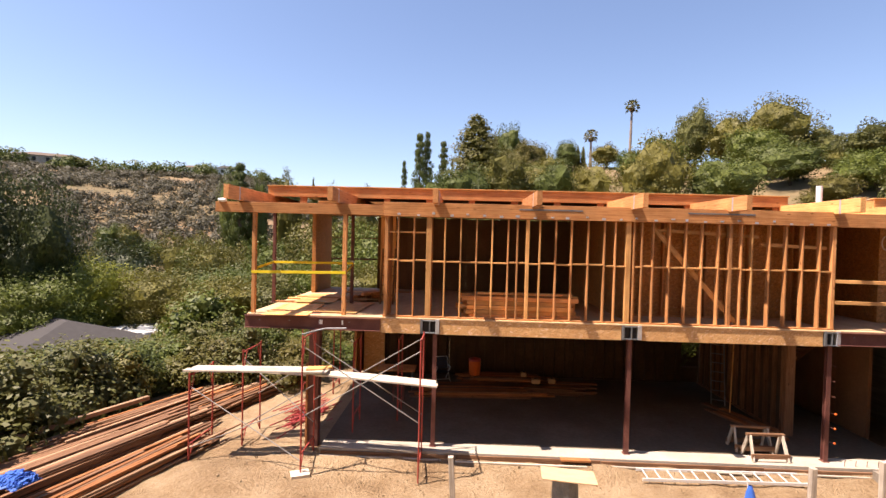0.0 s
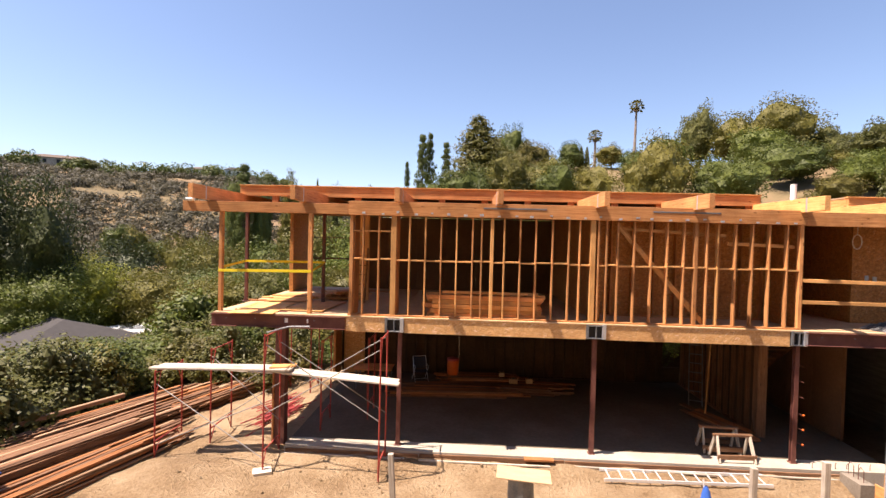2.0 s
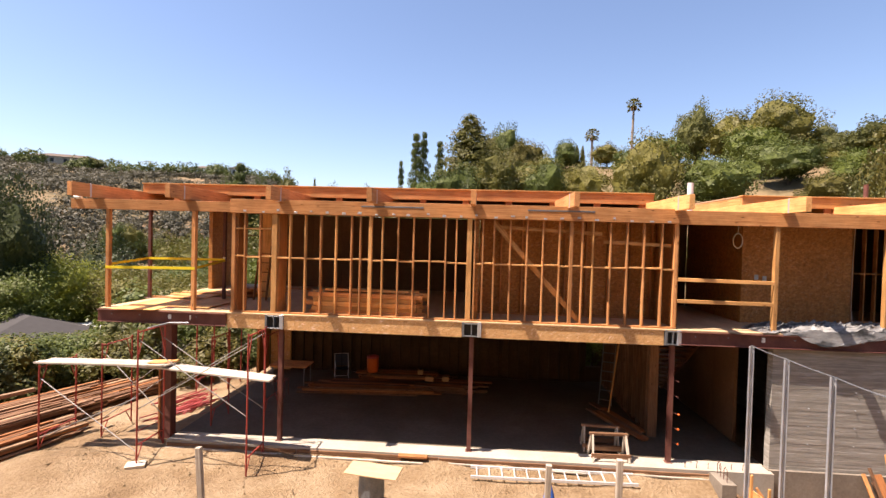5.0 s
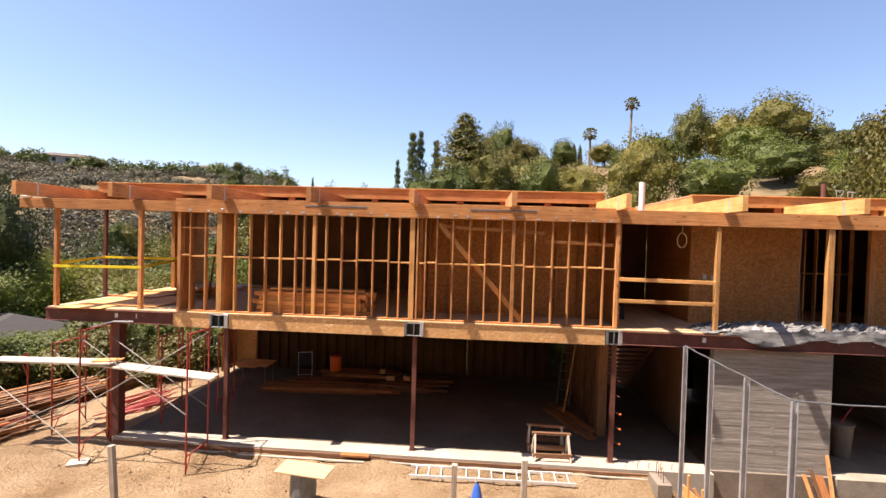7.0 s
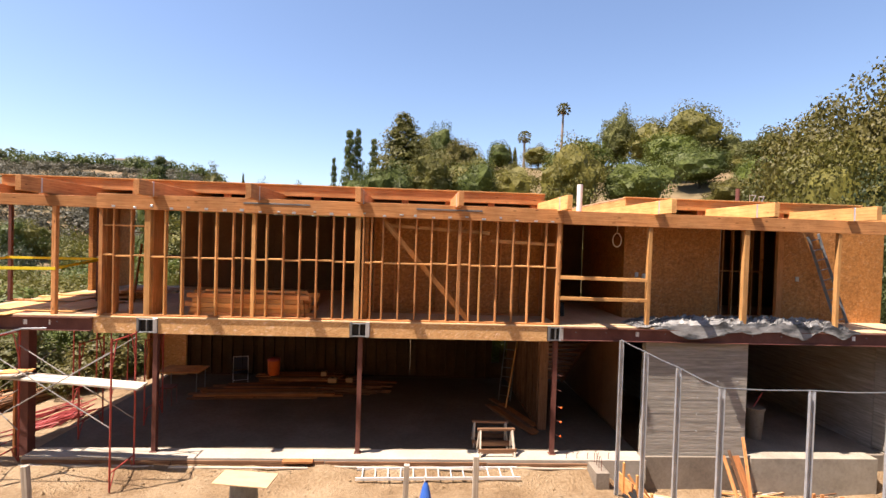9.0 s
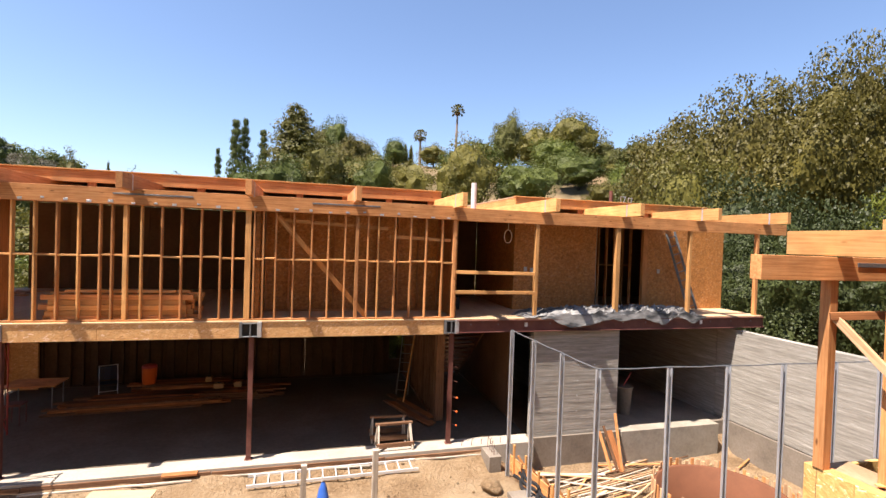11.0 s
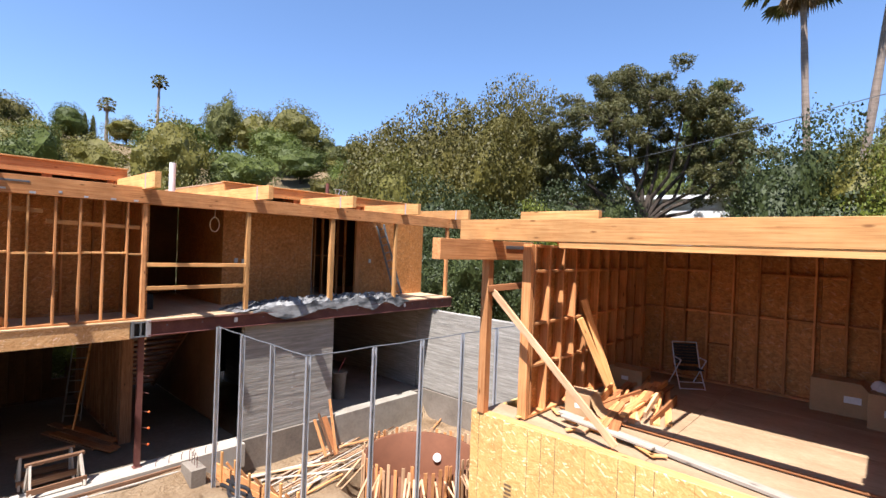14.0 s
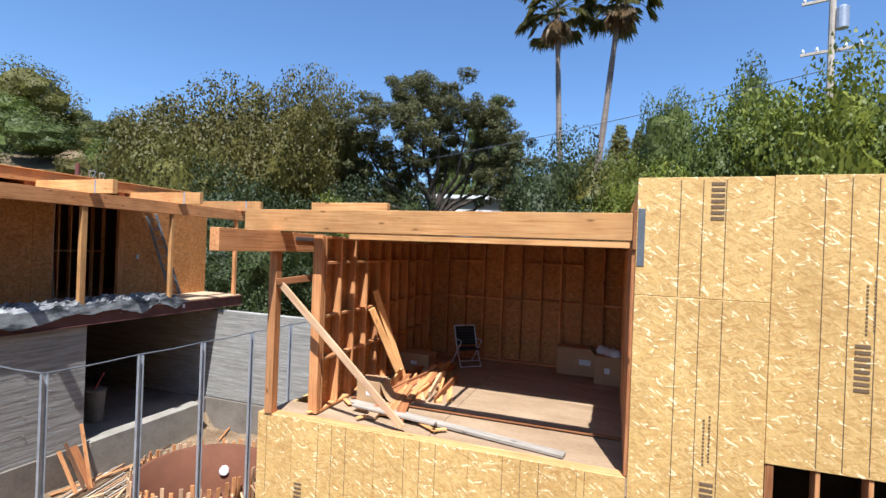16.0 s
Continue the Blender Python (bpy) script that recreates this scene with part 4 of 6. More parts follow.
for i in range(4):
    bar("plank", fb, (11.25, 12.3, -0.75 + i * 0.17), (11.75, 8.2, -0.75 + i * 0.17), 0.03, 0.16, FIR)
for i in range(7):
    x, y = 11.32 + 0.07 * i, 12.0 - 0.58 * i
    piece("peg", fb, x - 0.09, x - 0.04, y - 0.03, y + 0.03, -1.0, 0.0 + R.uniform(-0.1, 0.25), FIR_PALE)
    bar("strut", fb, (x + 0.05, y, -0.1), (x + 0.6, y - 0.2, -0.95), 0.04, 0.06, FIR)
for i in range(26):
    x, y = R.uniform(11.9, 18.6), R.uniform(8.2, 12.4)
    if math.hypot(x - PX, y - PY) < 2.4:
        continue
    a = R.uniform(-0.5, 0.9)
    l = R.uniform(0.5, 1.6)
    t = thing("scrap_board", x, y, -0.95, "loose scrap of form lumber lying on the dirt", "board", "scrap boards")
    zz = -0.9 + R.uniform(0, 0.05)
    bar("board", t, (x - l * math.cos(a), y - l * math.sin(a), zz), (x + l * math.cos(a), y + l * math.sin(a), zz + R.uniform(0, 0.03)), R.uniform(0.04, 0.12), 0.03, R.choice((TAN_BRACE, FIR, GREY_WOOD)))
for i in range(14):
    y = 11.9 + R.uniform(-0.6, 0.5)
    x = R.uniform(13.0, 15.5)
    t = thing("long_batten", x, y, -0.93, "long thin batten lying in front of the curb", "board", "scrap boards")
    bar("batten", t, (x - 1.8, y - 0.5 + R.uniform(-0.3, 0.1), -0.88), (x + 2.2, y + 0.4, -0.87), 0.035, 0.03, R.choice((TAN_BRACE, FIR_OLD_SHADED, GREY_WOOD)))
lb = thing("leaning_boards", 14.5, 12.4, -0.9, "upright boards leaning on the concrete pier", "boards")
for x, dx, h, w in ((14.28, 0.1, 1.0, 0.10), (14.42, 0.16, 1.15, 0.09), (14.62, 0.12, 1.0, 0.2), (14.80, -0.08, 1.5, 0.08), (14.5, 0.3, 0.8, 0.07)):
    bar("board", lb, (x + dx, 12.15, -0.92), (x, 12.70, -0.92 + h), 0.03, w, R.choice((FIR_RED, FIR_OLD_SHADED, FIR)), spin=90)
blk = thing("concrete_block", 10.65, 12.0, -0.35, "pale concrete block pier with rebar loops", "block")
piece("block", blk, 10.45, 10.78, 11.72, 12.35, -0.5, 0.06, SLAB)
for y in (11.85, 12.15):
    rg = Geo()
    rg.tube([(10.62, y, 0.05), (10.62, y, 0.32), (10.62, y + 0.1, 0.38), (10.62, y + 0.16, 0.3), (10.62, y + 0.16, 0.05)], 0.009, 5)
    part("rebar", rg, STEEL, blk, m=Matrix.Identity(4))
rk = Geo()
bm = bmesh.new()
bmesh.ops.create_icosphere(bm, subdivisions=3, radius=0.25)
for v in bm.verts:
    v.co *= 1 + 0.35 * noise.noise(v.co * 5)
    v.co.z *= 0.7
rk.add([tuple(v.co) for v in bm.verts], [[v.index for v in f.verts] for f in bm.faces])
bm.free()
single("rock", rk, DIRT, "rounded tan boulder on the dirt", "rock", m=Matrix.Translation((10.2, 10.85, -0.22)), smooth=True)
pl = thing("grey_panel", 10.75, 10.3, -0.3, "grey concrete paver leaning by the fence", "panel")
piece("panel", pl, 10.45, 11.05, 9.9, 10.55, -0.34, -0.22, SLAB)
for k in range(3):
    hg = Geo()
    hg.tube([(10.95 + 0.1 * k + 0.06 * math.sin(i * 0.9 + k), 11.3 - 0.12 * i, -0.25 + 0.05 * k) for i in range(16)], 0.045, 7)
    single("drain_hose", hg, BLACK, "ribbed black drain hose lying along the form wall", "hose", "drain hoses", smooth=True)
for i in range(60):
    gpz = Geo()
    x, y = R.uniform(-6.0, 10.4), R.uniform(10.6, 12.3)
    s = R.uniform(0.012, 0.04)
    bm = bmesh.new()
    bmesh.ops.create_icosphere(bm, subdivisions=1, radius=s)
    gpz.add([(v.co.x * R.uniform(0.7, 1.3), v.co.y, v.co.z * 0.7) for v in bm.verts], [[v.index for v in f.verts] for f in bm.faces])
    bm.free()
    single("stone", gpz, DIRT, "small loose stone on the dirt", "stone", "loose stones", m=Matrix.Translation((x, y, land(x, y) + 0.03)))

# ---- dirt yard ----


def ladder(name, p, q, across, width, mat, label, step=0.305, category="ladder"):
    """Two side rails from p to q, rungs between them."""
    p, q, across = Vector(p), Vector(q), Vector(across).normalized()
    t = thing(name, p.x, p.y, p.z, label, category)
    for s in (-0.5, 0.5):
        bar("side_rail", t, p + across * s * width, q + across * s * width, 0.03, 0.075, mat)
    n = int((q - p).length / step)
    for i in range(n):
        c = p.lerp(q, (i + 0.5) / n)
        rg = Geo()
        rg.tube([c - across * width / 2, c + across * width / 2], 0.018, 6)
        part("rung", rg, mat, t, m=Matrix.Identity(4))
    return t


ladder("ladder", (4.62, 12.12, -0.17), (8.65, 12.2, -0.17), (-0.02, 1, 0.12), 0.42, ALU, "silver aluminium ladder lying flat along the slab")
bd = thing("makeshift_table", 2.4, 10.6, -0.35, "plywood offcut laid on a dark barrel", "table")
bg = Geo()
bg.tube([(2.45, 10.6, -0.36), (2.45, 10.6, 0.0), (2.45, 10.6, 0.46)], [0.27, 0.29, 0.27], 16)
part("barrel", bg, HANGER, bd, m=Matrix.Identity(4))
piece("top", bd, -0.58, 0.58, -0.3, 0.3, 0.0, 0.03, PLY, m=pose(2.5, 10.55, 0.465, 0, 1.5, -6))
for x, y, z, r in ((-0.05, 8.1, 1.9, -4), (5.87, 8.05, 1.97, 1), (6.99, 8.05, 2.12, 0), (7.9, 8.05, 1.2, 0)):
    if x > 7.5:
        continue
    t = thing("rail_post", x, y, land(x, y), "weathered wooden rail post on the bank", "post", "rail posts")
    piece("post", t, x - 0.045, x + 0.045, y - 0.045, y + 0.045, land(x, y) - 0.4, z, GREY_WOOD, m=Matrix.Translation((x, y, z)) @ pose(0, 0, 0, 0, r) @ Matrix.Translation((-x, -y, -z)))


def cloth(name, w, l, mat, label, category, m, folds=8, high=0.08, seed=1, drop=None, nx=110, ny=44):
    """A crumpled sheet with sharp folds along its length, thin and solid, lying about its origin; drop: where it hangs over an edge."""
    ge = Geo()
    vs = []
    for j in range(ny + 1):
        for i in range(nx + 1):
            u, v = i / nx - 0.5, j / ny - 0.5
            e = 1 + 0.35 * noise.noise(Vector((u * 5, seed, 0)))
            wx = 0.35 * noise.noise(Vector((u * 4, v * 3, seed + 2)))
            a = 1 - 2 * abs(noise.noise(Vector((u * folds * 0.3 + wx, v * 6.5 + u * 2 + wx * 2, seed))))
            b = 1 - 2 * abs(noise.noise(Vector((u * folds * 0.7, v * 11 - u * 5 + wx, seed + 5))))
            edge = (1 - (2 * abs(u)) ** 6) * (1 - 0.75 * (2 * abs(v)) ** 4)
            z = high * edge * (0.25 + 1.2 * max(0, a) ** 2.5 + 0.8 * max(0, b) ** 3)
            x, y = u * l + 0.16 * b * edge, v * w * e + 0.1 * a
            if drop is not None and y < drop:
                z -= (drop - y) * (0.7 + 0.9 * noise.noise(Vector((u * 7, seed, 3)))) + 0.02
                y = drop - (drop - y) * 0.2
            vs.append((x, y, z))
    ge.add(vs, [(j * (nx + 1) + i, j * (nx + 1) + i + 1, (j + 1) * (nx + 1) + i + 1, (j + 1) * (nx + 1) + i) for j in range(ny) for i in range(nx)])
    ob = single(name, ge, mat, label, category, m=m, smooth=False)
    md = ob.modifiers.new("thick", "SOLIDIFY")
    md.thickness = 0.006
    return ob


# silver sheet; dark patches stretched lengthwise add shade to the folds
TARP = rough_mat("silver_tarpaulin_with_fold_shade", [(0.43, (0.025, 0.025, 0.026)), (0.48, (0.08, 0.08, 0.08)), (0.52, (0.16, 0.157, 0.153)), (0.62, (0.27, 0.265, 0.255))], 1.5, 5, 0.42, 0.15, 0.006, stretch=(0.5, 3.0, 1.5), spec=0.4)
cloth("tarpaulin", 1.35, 5.7, TARP, "crumpled silver tarpaulin at the balcony edge, fold shade in its colour", "tarpaulin", pose(15.1, 13.12, 3.465), 16, 0.145, 3, -0.44, 150, 46)
cloth("tarpaulin", 0.8, 1.4, TARP, "crumpled end of the grey tarpaulin on the deck", "tarpaulin", pose(12.4, 13.15, 3.47, 0, 0, 12), 6, 0.10, 8)
cloth("tarpaulin", 0.6, 0.8, BLUE, "folded blue tarpaulin lying on the lumber", "tarpaulin", pose(-8.95, 9.4, 0.42, 0, 4, -10), 5, 0.08, 12)
bs = thing("blue_flag_stake", 6.3, 10.3, -0.35, "aluminium rod with a blue cloth tied over it", "stake")
gk = Geo()
gk.tube([(6.32, 10.3, -0.4), (6.24, 10.42, 0.62)], 0.018, 6)
part("rod", gk, ALU, bs, m=Matrix.Identity(4))
bc = Geo()
prof = [(0.03, 0.52), (0.07, 0.40), (0.11, 0.2), (0.15, -0.05), (0.22, -0.3)]
bc.add([(6.27 + r * math.cos(2 * math.pi * k / 16) * (1 + 0.3 * math.sin(5 * k)) + 0.06 * (0.5 - z) * 0.5, 10.36 + r * math.sin(2 * math.pi * k / 16), z) for r, z in prof for k in range(16)],
       [(i * 16 + k, i * 16 + (k + 1) % 16, (i + 1) * 16 + (k + 1) % 16, (i + 1) * 16 + k) for i in range(4) for k in range(16)])
part("cloth", bc, BLUE, bs, m=Matrix.Identity(4), smooth=True)

# ---- lumber piles ----


def lumber_stack(cx, cy, z, ang, cols, layers, length, label, group="", mats=(FIR, FIR, FIR_PALE, FIR_RED), w=0.14, h=0.05, ragged=0.6, slope=0.0, loose=0.03, gaps=0.0):
    t = thing("lumber_stack", cx, cy, z, label, "lumber", group)
    d = Vector((math.sin(radians(ang)), math.cos(radians(ang)), 0))
    s = Vector((d.y, -d.x, 0))
    for j in range(layers):
        for i in range(cols):
            if R.random() < gaps * (1.0 if j < layers - 2 else 2.6):
                continue
            o = (i - (cols - 1) / 2) * (w + 0.012) + R.uniform(-0.02, 0.02)
            l = length * R.uniform(0.75, 1.05) / 2
            sh = R.uniform(-ragged, ragged)
            tw = R.uniform(-loose, loose)
            c = Vector((cx, cy, z + h / 2 + j * (h + 0.006))) + s * o + d * sh
            bar("board", t, c - d * l + s * tw + Vector((0, 0, -slope * l)), c + d * l - s * tw + Vector((0, 0, slope * l)), w, h, R.choice(mats))
    return t


TAN_WOOD = lumber_mat("sun_bleached_fir", (0.24, 0.135, 0.075), (0.36, 0.225, 0.135), (0.48, 0.33, 0.22))
OUT = (FIR_OLD_SHADED, TAN_WOOD, FIR_OLD_SHADED, FIR_OLD_SHADED, FIR_RED, FIR_OLD_SHADED)
for cx, cy, z, ang, cols, lay, ln in ((-7.9, 10.9, -0.38, 17, 7, 9, 4.6), (-9.2, 11.4, -0.45, 19, 7, 12, 5.6), (-10.3, 12.2, -0.5, 20, 6, 10, 6.0), (-8.5, 14.2, -0.4, 20, 6, 8, 5.2), (-9.4, 15.2, -0.45, 20, 5, 10, 5.0), (-7.6, 16.6, -0.4, 18, 6, 8, 5.0), (-6.9, 18.2, -0.4, 16, 5, 7, 4.5)):
    lumber_stack(cx, cy, z, ang, round(cols * 1.45), lay, ln, "long stack of weathered fir boards on the dirt", "outdoor lumber stacks", OUT, 0.095, 0.045, 1.1, loose=0.10, gaps=0.14)
lumber_stack(-10.9, 12.6, 0.15, 21, 1, 1, 5.5, "single pale timber on top of the lumber", "", (TAN_WOOD,), 0.14, 0.12)
lumber_stack(-6.3, 12.1, -0.36, 30, 2, 1, 1.8, "flat boards lying on the dirt", "", (GREY_WOOD, FIR), 0.28, 0.03)
lumber_stack(-6.6, 11.2, -0.36, 26, 2, 1, 1.6, "flat boards lying on the dirt", "", (PLANK, FIR), 0.25, 0.03)
rp = thing("steel_brace_pile", -4.7, 15.3, -0.35, "tangled pile of red scaffold braces", "pile")
for i in range(60):
    x, y, z = -4.75 + R.gauss(0, 0.28), 15.4 + R.gauss(0, 0.5), -0.25 + abs(R.gauss(0, 0.16))
    a = R.gauss(0.95, 0.3)
    l = R.uniform(0.4, 0.8)
    g1 = Geo()
    g1.tube([(x - l * math.cos(a), y - l * math.sin(a), max(-0.33, z - R.uniform(0, 0.15))), (x + l * math.cos(a), y + l * math.sin(a), z + R.uniform(0, 0.1))], 0.019, 5)
    part("brace", g1, REDBAR, rp, m=Matrix.Identity(4))
lumber_stack(1.63, 13.42, 3.455, 90, 6, 5, 3.15, "neat stack of fir blocks and joists behind the studs", "", (FIR_PALE, FIR), 0.14, 0.115, 0.08)
lumber_stack(1.75, 13.2, 4.09, 90, 2, 1, 3.0, "two loose joists on the stack", "", (FIR_PALE,), 0.09, 0.06, 0.1)
# indoor lumber takes dark tones to imitate the shade there
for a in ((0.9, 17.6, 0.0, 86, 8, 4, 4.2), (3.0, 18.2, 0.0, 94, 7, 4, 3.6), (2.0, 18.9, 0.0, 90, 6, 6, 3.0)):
    lumber_stack(*a, "stack of lumber on the slab in deep shade", "indoor lumber stacks", (FIR_RED, FIR_OLD_SHADED), ragged=0.5)
lumber_stack(9.15, 15.6, 0.0, -20, 3, 2, 2.6, "few planks on the slab by the partition", "", (FIR_OLD_SHADED, FIR_RED), 0.2, 0.04)
for i in range(5):
    lumber_stack(-4.6 + 0.5 * i, 15.2 + 0.9 * i, 3.46, 80 + 6 * i, 1 + i % 2, 1 + i % 2, 1.8, "loose boards on the plywood deck", "deck boards", (FIR_PALE, FIR), 0.2, 0.04)
lumber_stack(-2.9, 16.2, 3.46, 40, 4, 3, 0.9, "small heap of timber offcuts on the deck", "", (FIR_RED, FIR), 0.12, 0.09, 0.3)
ds = thing("deck_sheets", -4, 14, 3.46, "loose plywood sheets laid on the open deck", "plywood")
for i, (x, y, r) in enumerate(((-4.6, 13.6, 4), (-3.3, 14.2, -3), (-4.5, 15.9, 2), (-3.2, 16.6, 7))):
    piece("sheet", ds, -0.6, 0.6, -1.1, 1.1, 0.0, 0.018, FIR_PALE, m=pose(x, y, 3.462 + 0.02 * i, 0, 0, r))

# ---- scaffold ----


def tube_part(name, parent, pts, r, mat, label=""):
    ge = Geo()
    ge.tube(pts, r, 7)
    return part(name, ge, mat, parent, label, m=Matrix.Identity(4))


def scaffold_frame(x, y0, y1, z0, z1, label="red tubular scaffold frame with inner struts"):
    t = thing("scaffold", x, (y0 + y1) / 2, z0, label, "scaffold", "scaffold frames")
    tube_part("leg", t, [(x, y0, z0), (x, y0, z1)], 0.022, SCAFF)
    tube_part("leg", t, [(x, y1, z0), (x, y1, z1)], 0.022, SCAFF)
    q = (y1 - y0) * 0.2
    for z in (z1 - 0.06, z0 + 0.45):
        tube_part("rail", t, [(x, y0, z), (x, y1, z)], 0.02, SCAFF)
    for a, b in ((y0, y0 + q), (y1, y1 - q)):
        tube_part("strut", t, [(x, b, z1 - 0.06), (x, a, z1 - 0.75)], 0.014, SCAFF)
        tube_part("strut", t, [(x, b, z0 + 0.45), (x, a, z0 + 0.05)], 0.014, SCAFF)
    return t


scaffold_frame(-3.76, 11.7, 12.75, -0.26, 3.1)
scaffold_frame(-0.85, 11.55, 12.5, -0.36, 3.15)
scaffold_frame(-6.85, 12.2, 13.4, -0.36, 1.95)
scaffold_frame(-5.9, 13.2, 14.4, -0.36, 2.35)
scaffold_frame(-2.9, 13.6, 14.6, 0.0, 2.6)
scaffold_frame(-1.75, 14.6, 15.6, 0.0, 2.5)
scaffold_frame(-5.6, 17.4, 18.6, -0.36, 3.0)
scaffold_frame(-4.5, 17.6, 18.6, -0.36, 3.0)
pd = thing("base_pad", -3.74, 11.68, -0.35, "square wooden pad under the scaffold leg", "pad")
piece("pad", pd, -0.22, 0.22, -0.16, 0.16, 0, 0.07, PLANK, m=pose(-3.76, 11.68, -0.33, 0, 0, 24))
DULL_ZINC = rough_mat("dull_zinc", [(0.3, (0.16, 0.15, 0.14)), (0.7, (0.33, 0.31, 0.29))], 4, 40, 0.55, 0.1, 0.003, metal=0.4)
cb = thing("cross_braces", -2.3, 12, 0.5, "galvanised cross braces between the scaffold frames", "braces")
for pts in (((-3.76, 11.72, 2.85), (-0.85, 11.57, 1.1)), ((-3.76, 11.72, 1.1), (-0.85, 11.57, 2.85)), ((-3.76, 12.72, 2.7), (-0.85, 12.48, 1.0)), ((-3.76, 12.72, 1.2), (-0.85, 12.48, 3.0)),
            ((-6.85, 12.22, 1.6), (-3.76, 11.72, 0.0)), ((-6.85, 12.22, 0.0), (-3.76, 11.72, 1.4)), ((-5.9, 13.25, 2.1), (-3.76, 12.72, 0.6)), ((-5.9, 14.3, 0.8), (-3.5, 13.6, 2.4)), ((-5.9, 13.3, 0.2), (-3.76, 12.72, 1.6))):
    tube_part("brace", cb, pts, 0.0125, DULL_ZINC)
for i, (p, q, w, o) in enumerate((((-7.05, 12.35, 1.99), (-3.25, 12.15, 2.12), 0.24, 2), ((-3.85, 12.25, 2.06), (-0.45, 12.0, 1.90), 0.24, 2), ((-6.5, 13.5, 1.72), (-2.8, 12.95, 1.78), 0.24, 2))):
    sp = thing("scaffold_planks", p[0], p[1], p[2], "pale bleached scaffold planks across the frames", "planks", "scaffold planks")
    for k in range(o):
        bar("plank", sp, (p[0] + 0.1 * k, p[1] + k * 0.26, p[2]), (q[0] - 0.05 * k, q[1] + k * 0.26, q[2] + 0.004), w, 0.045, PLANK)
lumber_stack(-3.6, 12.35, 2.13, 80, 2, 1, 0.7, "short boards on the scaffold planks", "", (FIR_PALE,), 0.16, 0.04, 0.1)
jb = thing("jack_bar", -3.8, 12.4, 3.0, "greasy steel pipe clamped to the column top", "pipe")
tube_part("pipe", jb, [(-4.0, 12.4, 3.0), (-3.4, 12.35, 3.18), (-2.85, 12.35, 3.2)], 0.022, HANGER)
ct = thing("caution_tape", -4, 12.8, 4.5, "yellow caution tape strung between the deck posts", "tape")
bar("tape", ct, (-5.55, 12.815, 4.56), (-3.0, 12.815, 4.60), 0.004, 0.075, TAPE)
bar("tape", ct, (-3.0, 12.82, 4.60), (-3.25, 14.9, 4.72), 0.004, 0.07, TAPE)
bar("tape", ct, (-5.55, 12.83, 4.62), (-5.75, 14.9, 4.72), 0.004, 0.07, TAPE)
bar("tape", ct, (-5.75, 14.9, 4.72), (-3.25, 14.9, 4.74), 0.004, 0.07, TAPE)
gl = Geo()
bm = bmesh.new()
bmesh.ops.create_icosphere(bm, subdivisions=2, radius=0.11)
for v in bm.verts:
    v.co = Vector((v.co.x * 1.1, v.co.y * 0.7, v.co.z * 0.5)) * (1 + 0.5 * noise.noise(v.co * 14))
gl.add([tuple(v.co) for v in bm.verts], [[v.index for v in f.verts] for f in bm.faces])
bm.free()
single("white_rag", gl, WHITE, "crumpled white rag on the end of the header", "rag", m=Matrix.Translation((-6.35, 12.82, 6.46)), smooth=True)

# ---- lower level things ----


def sawhorse(x, y, rz):
    t = thing("sawhorse", x, y, 0, "rough wooden sawhorse standing on the slab", "sawhorse", "sawhorses")
    m = pose(x, y, 0, 0, 0, rz)
    piece("top_rail", t, -0.5, 0.5, -0.05, 0.05, 0.60, 0.66, FIR_OLD_SHADED, m=m)
    for sx in (-0.42, 0.42):
        for sy in (-1, 1):
            a, b = m @ Vector((sx, 0.03 * sy, 0.62)), m @ Vector((sx * 1.08, 0.26 * sy, 0.0))
            bar("leg", t, a, b, 0.045, 0.09, GREY_WOOD)
    for sy in (-1, 1):
        a, b = m @ Vector((-0.5, 0.24 * sy, 0.15)), m @ Vector((0.5, 0.24 * sy, 0.15))
        bar("stretcher", t, a, b, 0.04, 0.12, FIR_OLD_SHADED)


sawhorse(8.18, 12.95, 2)
sawhorse(8.1, 13.5, -3)
ladder("ladder", (9.2, 17.2, 0.0), (9.65, 18.3, 2.7), (0.9, -0.4, 0), 0.42, HANGER, "dark fibreglass ladder leaning on the partition")
lp = thing("leaning_pole", 9.0, 16.5, 0, "pale pole leaning against the partition", "pole")
bar("pole", lp, (9.05, 16.2, 0.0), (9.68, 17.2, 2.75), 0.04, 0.06, FIR_PALE)
ck = thing("water_cooler", 0.7, 18.6, 0.5, "orange drinks cooler with a dark lid on the lumber", "cooler")
gck = Geo()
gck.tube([(0.72, 18.75, 0.35), (0.72, 18.75, 0.5), (0.72, 18.75, 0.9)], [0.2, 0.22, 0.23], 18)
part("body", gck, ORANGE, ck, m=Matrix.Identity(4))
gck = Geo()
gck.tube([(0.72, 18.75, 0.9), (0.72, 18.75, 0.96), (0.72, 18.75, 1.0)], [0.24, 0.23, 0.12], 18)
part("lid", gck, REDBAR, ck, m=Matrix.Identity(4))


